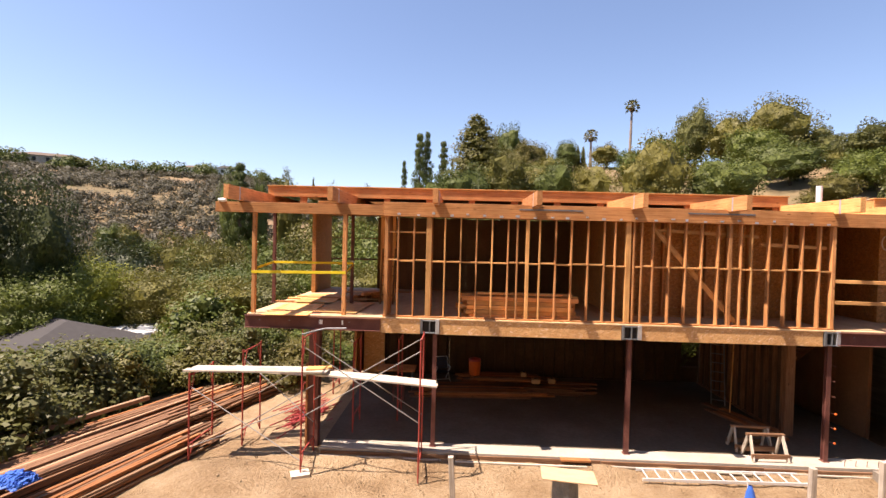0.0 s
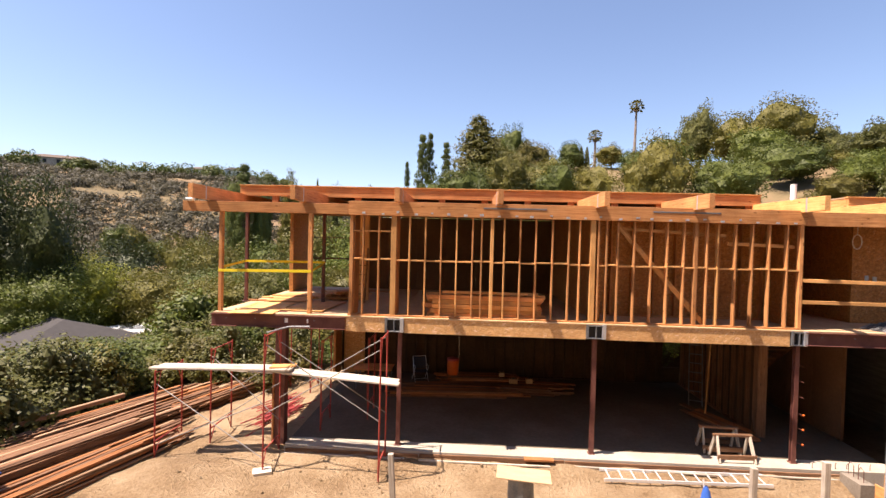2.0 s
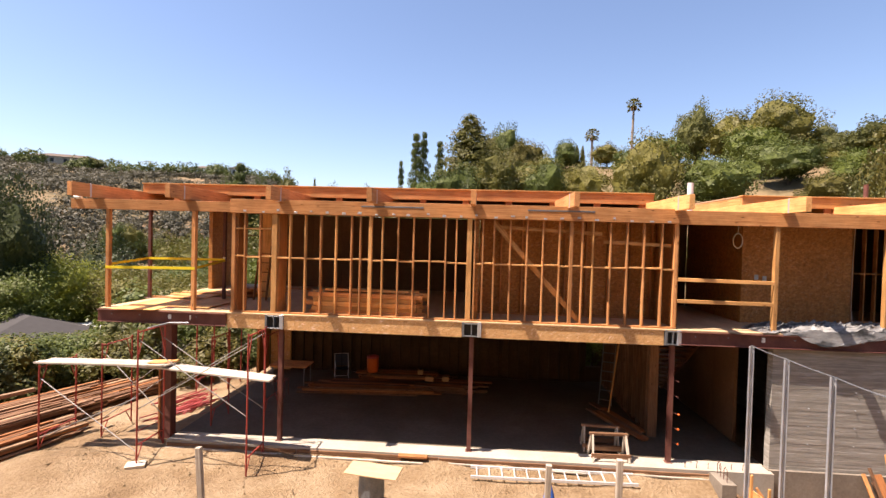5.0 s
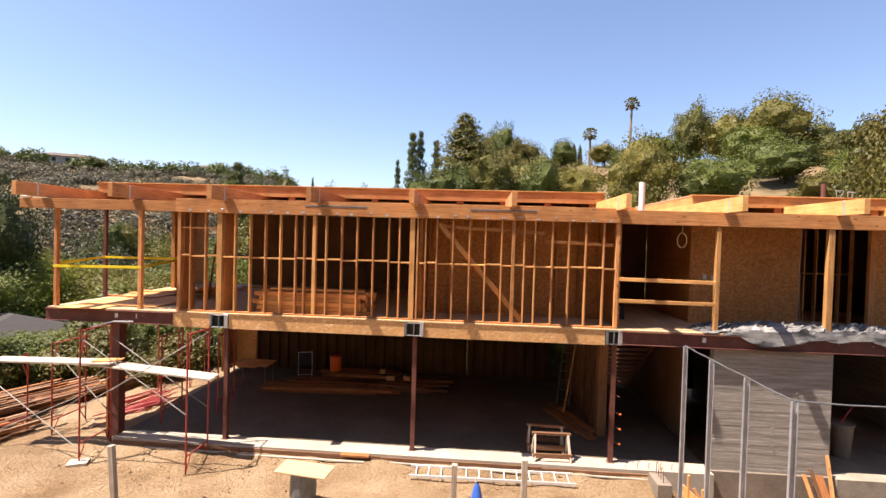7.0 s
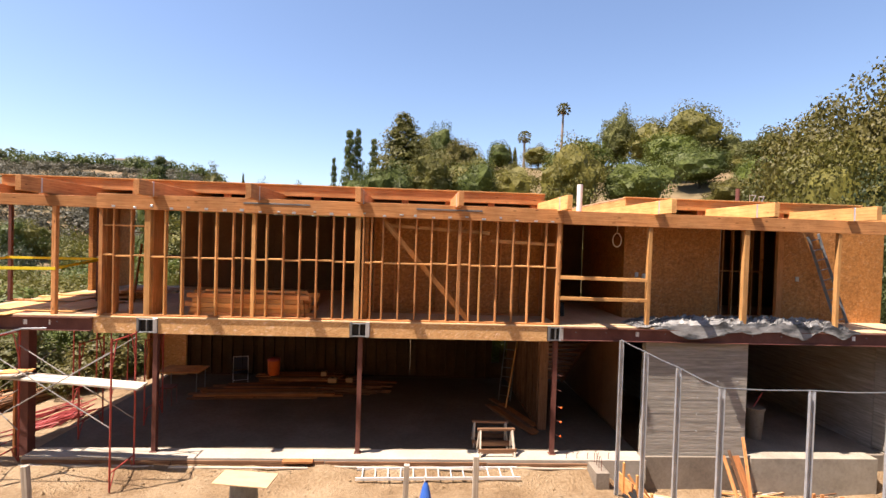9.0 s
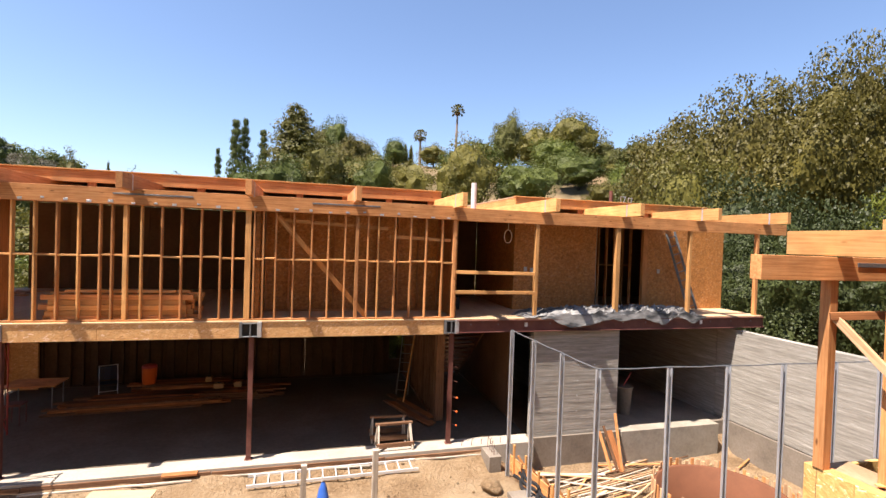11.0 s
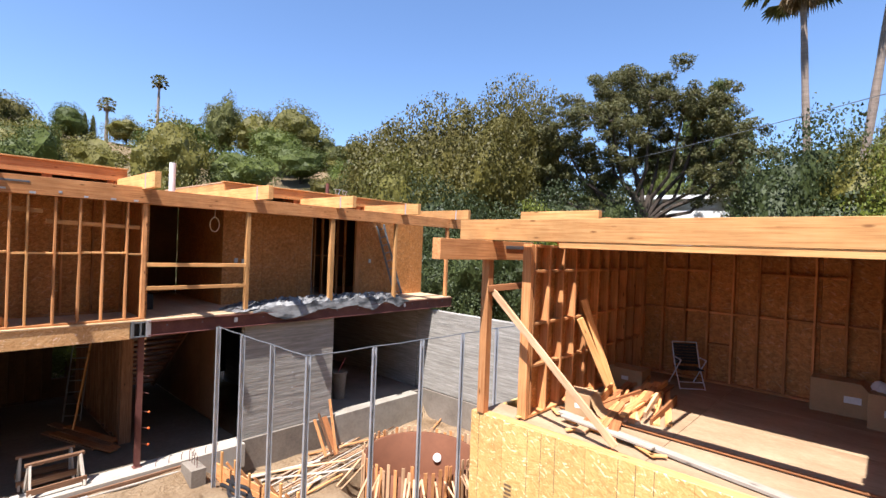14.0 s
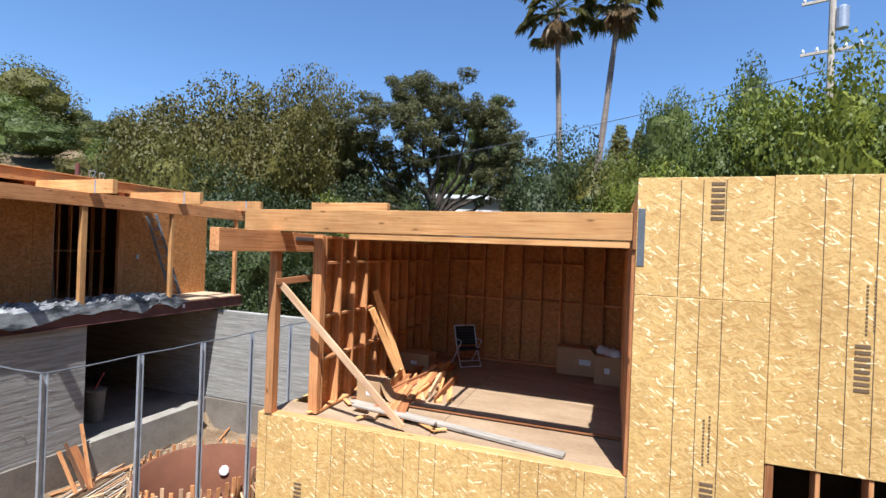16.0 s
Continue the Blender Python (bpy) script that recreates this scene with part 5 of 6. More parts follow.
def folding_chair(x, y, z, rz, seat_mat, label, size=1.0):
    t = thing("folding_chair", x, y, z, label, "chair", rz=rz)
    m = WORLD[t] @ Matrix.Scale(size, 4)
    for s in (-0.26, 0.26):
        for pts in ([(s, -0.28, 0), (s, 0.02, 0.42), (s, 0.22, 0.92)], [(s, 0.3, 0), (s, -0.26, 0.62)], [(s, -0.26, 0.62), (s, 0.12, 0.62)]):
            ge = Geo()
            ge.tube([m @ Vector(p) for p in pts], 0.010, 6)
            part("frame_tube", ge, ALU, t, m=Matrix.Identity(4))
    for pts in ([(-0.26, -0.2, 0.14), (0.26, -0.2, 0.14)], [(-0.26, 0.22, 0.92), (0.26, 0.22, 0.92)], [(-0.26, -0.28, 0.02), (0.26, -0.28, 0.02)]):
        ge = Geo()
        ge.tube([m @ Vector(p) for p in pts], 0.010, 6)
        part("cross_tube", ge, ALU, t, m=Matrix.Identity(4))
    for k in range(7):
        f = (k + 0.5) / 7
        bar("back_strap", t, m @ Vector((-0.25, 0.06 + 0.15 * f, 0.47 + 0.42 * f)), m @ Vector((0.25, 0.06 + 0.15 * f, 0.47 + 0.42 * f)), 0.006, 0.05, seat_mat)
    for k in range(6):
        yy = -0.22 + 0.07 * k
        bar("seat_strap", t, m @ Vector((-0.25, yy, 0.40)), m @ Vector((0.25, yy, 0.40)), 0.055, 0.006, seat_mat)
    return t


NAVY = plain("navy_webbing", (0.02, 0.03, 0.06), 0.7)
folding_chair(-0.55, 18.9, 0, 20, NAVY, "metal folding chair in the shade")
tb = thing("folding_table", -2.2, 18.0, 0, "folding table with a worn top in the shade", "table")
piece("top", tb, -2.9, -1.5, 17.5, 18.4, 0.70, 0.74, FIR)
for x, y in ((-2.8, 17.6), (-1.6, 17.6), (-2.8, 18.3), (-1.6, 18.3)):
    tube_part("leg", tb, [(x, y, 0), (x, y, 0.7)], 0.018, HANGER)
sb = thing("stool", -1.95, 16.4, 0, "small dark metal stool", "stool")
piece("seat", sb, -2.15, -1.75, 16.2, 16.6, 0.55, 0.6, STEEL)
for x, y in ((-2.12, 16.23), (-1.78, 16.23), (-2.12, 16.57), (-1.78, 16.57)):
    tube_part("leg", sb, [(x, y, 0), (x, y, 0.55)], 0.016, STEEL)
for x, y, z, w in ((3.0, 18.2, 0.25, 0.3), (3.6, 18.3, 0.25, 0.24), (2.6, 18.7, 0.35, 0.2)):
    t = thing("tool_box", x, y, z, "small dusty tool case on the lumber", "tool box", "tool boxes")
    piece("body", t, x - w / 2, x + w / 2, y - 0.1, y + 0.1, z, z + 0.16, CARD)
    piece("handle", t, x - w / 4, x + w / 4, y - 0.012, y + 0.012, z + 0.16, z + 0.2, BLACK)
# dowels with caps on the end column
dw = thing("rebar_dowels", 9.75, 12.9, 0.4, "rebar dowels with orange safety caps beside the column", "dowels")
for i, z in enumerate((0.5, 0.88, 1.26, 1.7, 2.1, 2.5)):
    tube_part("dowel", dw, [(9.72, 12.92, z + 0.05), (9.86, 12.86, z)], 0.009, STEEL)
    if i < 3:
        bm = bmesh.new()
        bmesh.ops.create_icosphere(bm, subdivisions=2, radius=0.03)
        gg = Geo()
        gg.add([tuple(v.co + Vector((9.88, 12.855, z))) for v in bm.verts], [[v.index for v in f.verts] for f in bm.faces])
        bm.free()
        part("cap", gg, ORANGE, dw, m=Matrix.Identity(4), smooth=True)
for i in range(6):
    xx = 10.0 + 0.28 * i
    g1 = Geo()
    g1.tube([(xx, 12.65, -0.02), (xx, 12.65, 0.12), (xx + 0.03, 12.66, 0.16)], 0.008, 5)
    single("anchor_bolt", g1, STEEL, "bent anchor bolt in the slab edge", "bolt", "anchor bolts")
# recess
bn = thing("bucket", 16.2, 14.2, -0.03, "tall grey plastic bin with a rolled rim in the recess", "bucket")
gb = Geo()
gb.tube([(16.2, 14.2, -0.03), (16.2, 14.2, 0.78), (16.2, 14.2, 0.86)], [0.20, 0.25, 0.26], 20)
part("bin", gb, SLAB, bn, m=Matrix.Identity(4), smooth=False)
gb = Geo()
gb.tube([(16.2, 14.2, 0.83), (16.2, 14.2, 0.87), (16.2, 14.2, 0.90)], [0.265, 0.285, 0.275], 20)
part("rim", gb, SLAB, bn, m=Matrix.Identity(4))
bar("stick", bn, (16.15, 14.2, 0.88), (16.5, 14.3, 1.3), 0.03, 0.03, REDBAR)
tie = thing("form_ties", 13.6, 12.66, 1, "snap ties sticking out of the concrete pier", "ties")
for i, x in enumerate((13.0, 13.55, 14.1, 14.65)):
    for z in (0.7, 1.15, 1.6, 2.05):
        if (i + int(z * 10)) % 5 == 0:
            continue
        tube_part("tie", tie, [(x, 12.82, z), (x, 12.765, z)], 0.012, GALV)

# ---- balcony things ----
ladder("ladder", (18.6, 13.95, 3.46), (17.92, 14.36, 6.1), (0.8, 0.15, 0.2), 0.40, HANGER, "green-black ladder leaning on the balcony wall")
cz = Geo()
cz.tube([(11.45 + 0.12 * math.cos(a), 13.4, 5.75 + 0.19 * math.sin(a)) for a in np.linspace(1.57, 7.85, 19)], 0.014, 6)
cz.tube([(11.45, 13.4, 5.94), (11.46, 13.4, 6.42)], 0.01, 5)
single("wire_coil", cz, PLANK, "coil of pale cable hanging from the ceiling", "cable", smooth=True)
c2 = Geo()
c2.tube([(14.75, 13.9, 6.42), (14.85, 14.1, 5.2), (15.0, 14.3, 4.2), (15.05, 14.3, 3.47)], 0.008, 5)
single("extension_cord", c2, PLANK, "thin cord hanging down the balcony wall", "cable")
for x, z in ((12.5, 4.75), (12.72, 4.72), (17.5, 4.75)):
    t = thing("outlet_box", x, 14.37, z, "metal electrical box on the wall", "outlet", "outlet boxes")
    piece("box", t, x - 0.05, x + 0.05, 14.37, 14.40, z - 0.07, z + 0.07, GALV)
t = thing("small_case", 10.1, 14.5, 3.46, "black case on the floor of the stair hall", "case")
piece("body", t, 9.9, 10.35, 14.4, 14.7, 3.46, 3.85, BLACK)
piece("label_plate", t, 10.0, 10.2, 14.392, 14.398, 3.58, 3.7, WHITE)
cl = thing("roof_clamp", 17, 12.8, 6.8, "bent galvanised hanger on a roof joist", "bracket")
tube_part("loop", cl, [(16.2, 14.8, 7.1), (16.15, 14.75, 7.28), (16.35, 14.75, 7.28), (16.3, 14.8, 7.1)], 0.015, GALV)
tube_part("loop", cl, [(16.5, 14.8, 7.1), (16.45, 14.75, 7.25), (16.62, 14.75, 7.25), (16.6, 14.8, 7.1)], 0.015, GALV)

# ---- wing room things ----


def carton(x, y, z, l, w, h, rz, label, open_top=False):
    t = thing("cardboard_box", x, y, z, label, "box", "cartons", rz=rz)
    m = WORLD[t]
    body = piece("body", t, -l / 2, l / 2, -w / 2, w / 2, 0, h, CARD, m=m)
    piece("label_plate", body, -l / 2 - 0.004, -l / 2 - 0.001, -w * 0.1, w * 0.1, h * 0.4, h * 0.6, WHITE, m=m)
    if open_top:
        for s in (-1, 1):
            bar("flap", body, m @ Vector((0, s * w / 2, h)), m @ Vector((0, s * (w / 2 + 0.1), h + 0.12)), l * 0.9, 0.005, CARD)
    else:
        piece("tape_strip", body, -l / 2, l / 2, -0.025, 0.025, h + 0.001, h + 0.004, CARD, m=m)
    return t


carton(12.75, 3.45, 3.05, 0.36, 0.36, 0.34, 8, "plain cardboard box beside the scrap lumber")
cf = thing("card_flap", 12.75, 3.1, 3.05, "curled sheet of cardboard against the box", "cardboard")
gf = Geo()
prof = [(0.0, 0.32), (0.05, 0.2), (0.12, 0.1), (0.24, 0.03), (0.36, 0.01)]
gf.add([(12.58 + 0.0 * z + dx, 3.24 - d, 3.055 + z) for d, z in prof for dx in (0, 0.3)] + [(12.58 + dx, 3.245 - d, 3.063 + z) for d, z in prof for dx in (0, 0.3)],
       [(2 * i, 2 * i + 1, 2 * i + 3, 2 * i + 2) for i in range(4)] + [(10 + 2 * i, 12 + 2 * i, 13 + 2 * i, 11 + 2 * i) for i in range(4)])
part("sheet", gf, CARD, cf, m=Matrix.Identity(4), smooth=True)
carton(14.9, 3.6, 3.05, 0.4, 0.6, 0.32, 0, "cardboard carton in the corner of the room")
carton(16.05, 0.55, 3.05, 0.4, 1.05, 0.52, 0, "long cardboard carton against the rear wall")
carton(15.6, 0.12, 3.05, 0.42, 0.45, 0.50, -6, "open carton with paper sticking out", True)
for i in range(5):
    bm = bmesh.new()
    bmesh.ops.create_icosphere(bm, subdivisions=2, radius=0.11)
    gg = Geo()
    gg.add([tuple(v.co * (1 + 0.5 * noise.noise(v.co * 12 + Vector((i, 0, 0)))) + Vector((15.5 + 0.07 * i, 0.0 + 0.06 * i, 3.57))) for v in bm.verts], [[v.index for v in f.verts] for f in bm.faces])
    bm.free()
    single("crumpled_paper", gg, WHITE, "crumpled white packing paper in the carton", "paper", "packing paper", smooth=True)
folding_chair(15.66, 2.84, 3.05, -50, BLACK, "folding lawn chair with dark webbing and aluminium tubes", 0.84)
hp = thing("scrap_heap", 13.8, 3.0, 3.05, "heap of short fir offcuts on the plywood floor", "lumber")
for i in range(38):
    x, y = 13.7 + R.gauss(0, 0.42), 3.02 + R.gauss(0, 0.26)
    a = R.gauss(0.15, 0.3)
    l = R.uniform(0.3, 0.95)
    z = 3.07 + abs(R.gauss(0, 0.10)) * max(0, 1 - abs(x - 13.7))
    bar("offcut", hp, (x - l * math.cos(a), y - l * math.sin(a) * 0.6, max(3.07, z - 0.05)), (x + l * math.cos(a), min(3.8, y + l * math.sin(a) * 0.6), z + R.uniform(0, 0.12)), R.choice((0.09, 0.14, 0.05)), 0.038, R.choice((TAN_BRACE, FIR, FIR_PALE, FIR_RED)), spin=R.choice((0, 0, 90)))
for i, (y0, x1) in enumerate(((2.55, 14.9), (2.42, 15.0))):
    t = thing("loose_board", 14, y0, 3.05, "loose fir board on the plywood floor", "board", "loose boards")
    bar("board", t, (13.1 + 0.1 * i, y0 - 0.05, 3.07), (x1, y0 + 0.55, 3.07), 0.09, 0.038, FIR_PALE)
for x0, x1, zt in ((13.35, 13.85, 4.35), (13.45, 13.95, 4.65)):
    t = thing("leaning_board", x1, 3.7, 3.05, "wide fir board leaning on the side studs", "board", "leaning boards")
    bar("board", t, (x1, 3.45, 3.06), (x0, 3.83, zt), 0.04, 0.11, FIR_PALE)
gp = thing("long_plank", 12.2, 2, 3.05, "long weathered plank along the edge of the floor", "plank")
bar("plank", gp, (12.5, 3.65, 3.085), (11.95, 0.55, 3.06), 0.13, 0.04, GREY_WOOD)
bar("plank", gp, (12.3, 3.5, 3.12), (12.12, 2.2, 3.11), 0.10, 0.03, GREY_WOOD)
for i in range(9):
    x, y = R.uniform(11.75, 12.5), R.uniform(1.5, 4.3)
    t = thing("wood_scrap", x, y, 3.05, "small wood scrap on the floor edge", "scrap", "wood scraps")
    bar("scrap", t, (x, y, 3.075), (x + R.uniform(0.05, 0.2), y + R.uniform(-0.3, 0.3), 3.075), 0.06, 0.02, FIR_PALE)
jl = thing("floor_joint_lath", 12.78, 2, 3.05, "reddish lath along the floor joint", "trim", kind="structure")
piece("lath", jl, 12.74, 12.80, -0.1, 3.8, 3.05, 3.07, FIR_RED)

# stamped lettering, as plain bars


def stamp(y, z, n, size, wide):
    t = thing("stamped_mark", X0, y, z, "black stamped lettering on the strand board", "mark", "stamped marks")
    for i in range(n):
        zz = z + i * size * 1.15
        piece("letter_bar", t, X0 - 0.0165, X0 - 0.0145, y - wide / 2, y + wide / 2, zz, zz + size * 0.66, STAMP)


stamp(-0.86, 5.77, 7, 0.05, 0.12)
stamp(-2.07, 4.22, 8, 0.05, 0.12)
stamp(-0.85, 2.72, 8, 0.05, 0.12)
stamp(3.93, 1.78, 8, 0.05, 0.12)
for sy, sz in ((-0.81, 3.32), (-0.86, 3.36), (-2.09, 4.74), (-2.15, 4.78)):
    stamp(sy, sz, 13, 0.032, 0.018)

# loose clods on the dirt
rng = np.random.default_rng(31)
clods = Geo()
for i in range(3400):
    x, y = rng.uniform(-6.8, 10.6), 12.45 - 4.0 * rng.uniform(0, 1) ** 1.5
    s = 0.006 + 0.024 * rng.uniform(0, 1) ** 5
    v = rng.normal(0, 1, (6, 3)) * 0.25 + np.array([(1, 0, 0), (-1, 0, 0), (0, 1, 0), (0, -1, 0), (0, 0, 0.8), (0, 0, -0.8)])
    clods.add(v * s + np.array((x, y, land(x, y) + s * 0.3)), [(0, 2, 4), (2, 1, 4), (1, 3, 4), (3, 0, 4), (2, 0, 5), (1, 2, 5), (3, 1, 5), (0, 3, 5)])
single("clods", clods, DIRT, "loose dry clods and pebbles on the dirt", "pebbles", kind="stuff")

# ---- plants ----
def polar(az, d, ox=0.0):
    return ox + d * math.sin(radians(az)), d * math.cos(radians(az))


bm = bmesh.new()
bmesh.ops.create_icosphere(bm, subdivisions=1, radius=1)
CORE, CORE_F = np.array([tuple(v.co) for v in bm.verts]), [[v.index for v in f.verts] for f in bm.faces]
bm.free()


def blob_leaves(geo, rng, blobs, density, leaf, slim=0.55, jitter=0.5, core=0.0, three=True):
    """Leaves round uneven clumps; density is leaves per square metre of clump."""
    for cx, cy, cz, rx, ry, rz in blobs:
        if core:
            k = CORE * (1 + 0.18 * np.sin(CORE[:, [1]] * 4 + cx) + 0.14 * np.sin(CORE[:, [0]] * 5 + cy))
            geo.add(k * np.array((rx, ry, rz)) * core + np.array((cx, cy, cz)), CORE_F)
        area = 4 * math.pi * ((rx * ry + rx * rz + ry * rz) / 3)
        n = max(12, int(area * density))
        d = rng.normal(0, 1, (n, 3))
        d /= np.linalg.norm(d, axis=1, keepdims=True)
        ph = rng.uniform(0, 6.3, 3)
        lump = 1 + 0.22 * np.sin(3.1 * d[:, 0] * 2 + ph[0]) * np.sin(2.7 * d[:, 1] * 2 + ph[1]) + 0.15 * np.sin(5 * d[:, 2] + ph[2])
        rad = lump * rng.uniform(0.45, 1.0, n) ** 0.5
        c = np.array((cx, cy, cz)) + d * np.array((rx, ry, rz)) * rad[:, None]
        geo.leaves(rng, c, d + np.array((0, 0, 0.5)), leaf, jitter, slim, three)


bm = bmesh.new()
bmesh.ops.create_icosphere(bm, subdivisions=3, radius=1)
FULL, FULL_F = np.array([tuple(v.co) for v in bm.verts]), [[v.index for v in f.verts] for f in bm.faces]
bm.free()


def lumpy_crown(geo, rng, centre, axes, waves, n, leaf, thick):
    """A crown whose outline swells and sinks with the waves; the leaves turn with its lumps, and some stray outside."""
    def swell(d):
        r, slope = np.ones(len(d)), np.zeros((len(d), 3))
        for wv, ph, g in waves:
            a = d @ wv + ph
            r += g * np.sin(a)
            slope += g * np.cos(a)[:, None] * wv
        return r, slope - (slope * d).sum(1)[:, None] * d

    r, _ = swell(FULL)
    geo.add(FULL * (r * (1.02 - thick))[:, None] * axes + centre, FULL_F)
    d = rng.normal(0, 1, (n, 3))
    d /= np.linalg.norm(d, axis=1, keepdims=True)
    r, slope = swell(d)
    deep = 1 - thick * rng.uniform(0, 1, n) ** 1.5 + 0.03 * np.maximum(0, rng.normal(0, 1, n))
    nn = d / axes * axes.mean() - 1.15 * slope + np.array((0, 0, 0.15))
    nn /= np.linalg.norm(nn, axis=1, keepdims=True)
    geo.leaves(rng, centre + d * axes * (r * deep)[:, None], nn, leaf, 0.42, 0.6, True)


def make_tree(name, seed, h, w, mat, leaf, label, category="tree", style="broad", density=None, group="", bark=BARK, low=0.25):
    """A tree at the origin: tapered trunk with limbs, and a crown of many leaves."""
    rng = np.random.default_rng(seed)
    t = tagged(place(new(name), Matrix.Identity(4)), label, category, group)
    tr, cr = Geo(), Geo()
    lean = rng.normal(0, 0.03, 2) * h
    blobs = []
    scale = 1.0
    if style == "broad":
        cz, rz = h * (low + (1 - low) * 0.5), h * (1 - low) * 0.45
        centre, axes = np.array((lean[0], lean[1], cz)), np.array((0.45 * w, 0.45 * w, rz))
        waves = [(rng.normal(0, 1, 3) * f, rng.uniform(0, 6.3), g) for f, g, n in ((1.6, 0.10, 4), (3.4, 0.075, 6), (7.0, 0.04, 8), (13.0, 0.018, 8)) for _ in range(n)]
        lumpy_crown(cr, rng, centre, axes, waves, int((density or 20) * 330), leaf, 0.24 if leaf > 0.11 else 0.32)
        blobs = [(d[0] * 0.3 * w + lean[0], d[1] * 0.3 * w + lean[1], cz + d[2] * rz * 0.6, 0, 0, 0) for d in rng.normal(0, 0.6, (16, 3))]
    elif style == "conifer":
        k = 20
        for i in range(k):
            f = 0.08 + 0.88 * i / (k - 1)
            rr = 0.5 * w * (1 - f) ** 0.55 * rng.uniform(0.85, 1.1) + 0.02 * w
            for j in range(3):
                a = 2.1 * j + 1.3 * i
                s = rr * 0.6
                blobs.append((math.cos(a) * rr * 0.5, math.sin(a) * rr * 0.5, h * f, s, s, h * 0.05))
    elif style == "sparse":
        k = 15
        for i in range(k):
            f = 0.12 + 0.86 * i / (k - 1)
            rr = 0.85 * w * (1.05 - f) ** 0.9 * rng.uniform(0.6, 1.2)
            for j in range(3):
                a = 2.1 * j + 1.1 * i + rng.uniform(-0.5, 0.5)
                for q in (0.35, 0.75):
                    s = w * rng.uniform(0.05, 0.09)
                    blobs.append((math.cos(a) * rr * q, math.sin(a) * rr * q, h * f - 0.2 * rr * q, s * 1.5, s * 1.5, s * 0.5))
    elif style == "pine":
        k = 15
        for i in range(k):
            f = rng.uniform(0.45, 0.97)
            a, r = 2.4 * i, w * 0.42 * math.sqrt(rng.uniform(0.1, 1)) * (1.25 - 0.55 * f)
            s = w * rng.uniform(0.10, 0.17)
            blobs.append((r * math.cos(a), r * math.sin(a), h * f, s * 1.2, s * 1.2, s * 0.75))
    else:  # shrub
        k = 9
        for i in range(k):
            a, r = 2.4 * i, w * 0.33 * math.sqrt((i + 0.3) / k)
            s = w * rng.uniform(0.15, 0.24)
            zz = h * (0.62 - 0.38 * (r / (0.33 * w)) ** 2) * rng.uniform(0.8, 1.25)
            blobs.append((r * math.cos(a), r * math.sin(a), zz, s, s, max(0.25 * h, s * 0.8)))
    r0 = 0.022 * h + 0.03
    top = (lean[0], lean[1], h * (0.9 if style in ("conifer", "sparse") else 0.72))
    tr.tube([(0, 0, -0.6), (lean[0] * 0.2, lean[1] * 0.2, h * 0.3), top], [r0, r0 * 0.7, r0 * 0.15], 7)
    for b in blobs[::4 if len(blobs) > 20 else 2]:
        z0 = max(0.2 * h, b[2] - 0.28 * h)
        tr.tube([(lean[0] * 0.3, lean[1] * 0.3, z0), (b[0] * 0.5, b[1] * 0.5, (z0 + b[2]) / 2 + 0.03 * h), (b[0], b[1], b[2])], [r0 * 0.42, r0 * 0.28, r0 * 0.08], 5)
    part("trunk", tr, bark, t, m=Matrix.Identity(4))
    if style != "broad":
        blob_leaves(cr, rng, blobs, (density if density else 0.55 / (leaf * leaf)) * scale, leaf, 0.4 if style in ("pine", "conifer", "sparse") else 0.6, 0.38, 0.0 if style == "sparse" else 0.5, style != "shrub")
    part("crown", cr, mat, t, m=Matrix.Identity(4))
    return t


USED = set()


def plant(proto, x, y, h, w, rz=None, z=None):
    """Stands a copy of a model tree (or the model itself, the first time) on the ground, scaled to h high and w wide."""
    ob, h0, w0 = proto
    zz = land(x, y) if z is None else z
    m = pose(x, y, zz - 0.1, 0, 0, R.uniform(0, 360) if rz is None else rz) @ Matrix.Diagonal((w / w0, w / w0, h / h0, 1))
    if ob in USED:
        k = ob.scale
        return copy_thing(ob, m @ Matrix.Diagonal((1 / k.x, 1 / k.y, 1 / k.z, 1)))
    USED.add(ob)
    ob.location, ob.rotation_euler, ob.scale = m.translation, m.to_euler(), (w / w0, w / w0, h / h0)
    return ob


R = random.Random(11)
FAR = {}
for i, (key, style, mat, lab) in enumerate((
        ("olive", "broad", OLIVE, "round olive-green tree on the wooded hill"), ("green", "broad", GREEN, "full green broadleaf tree on the hill"),
        ("dark", "broad", DARKG, "dark dense tree on the hill"), ("grey", "broad", GREYG, "grey-green tree on the hill"),
        ("brown", "broad", BROWNG, "brownish dry tree on the hill"), ("conifer", "conifer", OLIVE, "broad conical conifer on the hill"),
        ("sparse", "sparse", DARKG, "thin sparse conifer on the skyline"), ("pine", "pine", PINE, "umbrella-topped pine with open limbs"))):
    FAR[key] = (make_tree("tree", 20 + i, 9.0, 8.0, mat, 0.115, lab, "tree", style, density=34 if style == "sparse" else 19, group="trees on the hills", low=0.06), 9.0, 8.0)
    FAR[key + "2"] = (make_tree("tree", 50 + i, 9.0, 8.0, mat, 0.118, lab, "tree", style, density=34 if style == "sparse" else 18, group="trees on the hills", low=0.02), 9.0, 8.0)


def skyline(az, el, d, w, key, ox=0.0):
    x, y = polar(az, d, ox)
    top = 5.5 + d * math.tan(radians(el))
    z = land(x, y)
    h = max(3.0, top - z)
    plant(FAR[key], x, y, h * 1.03, w * (1.0 if key[:6] in ("sparse", "conife") else 0.88))


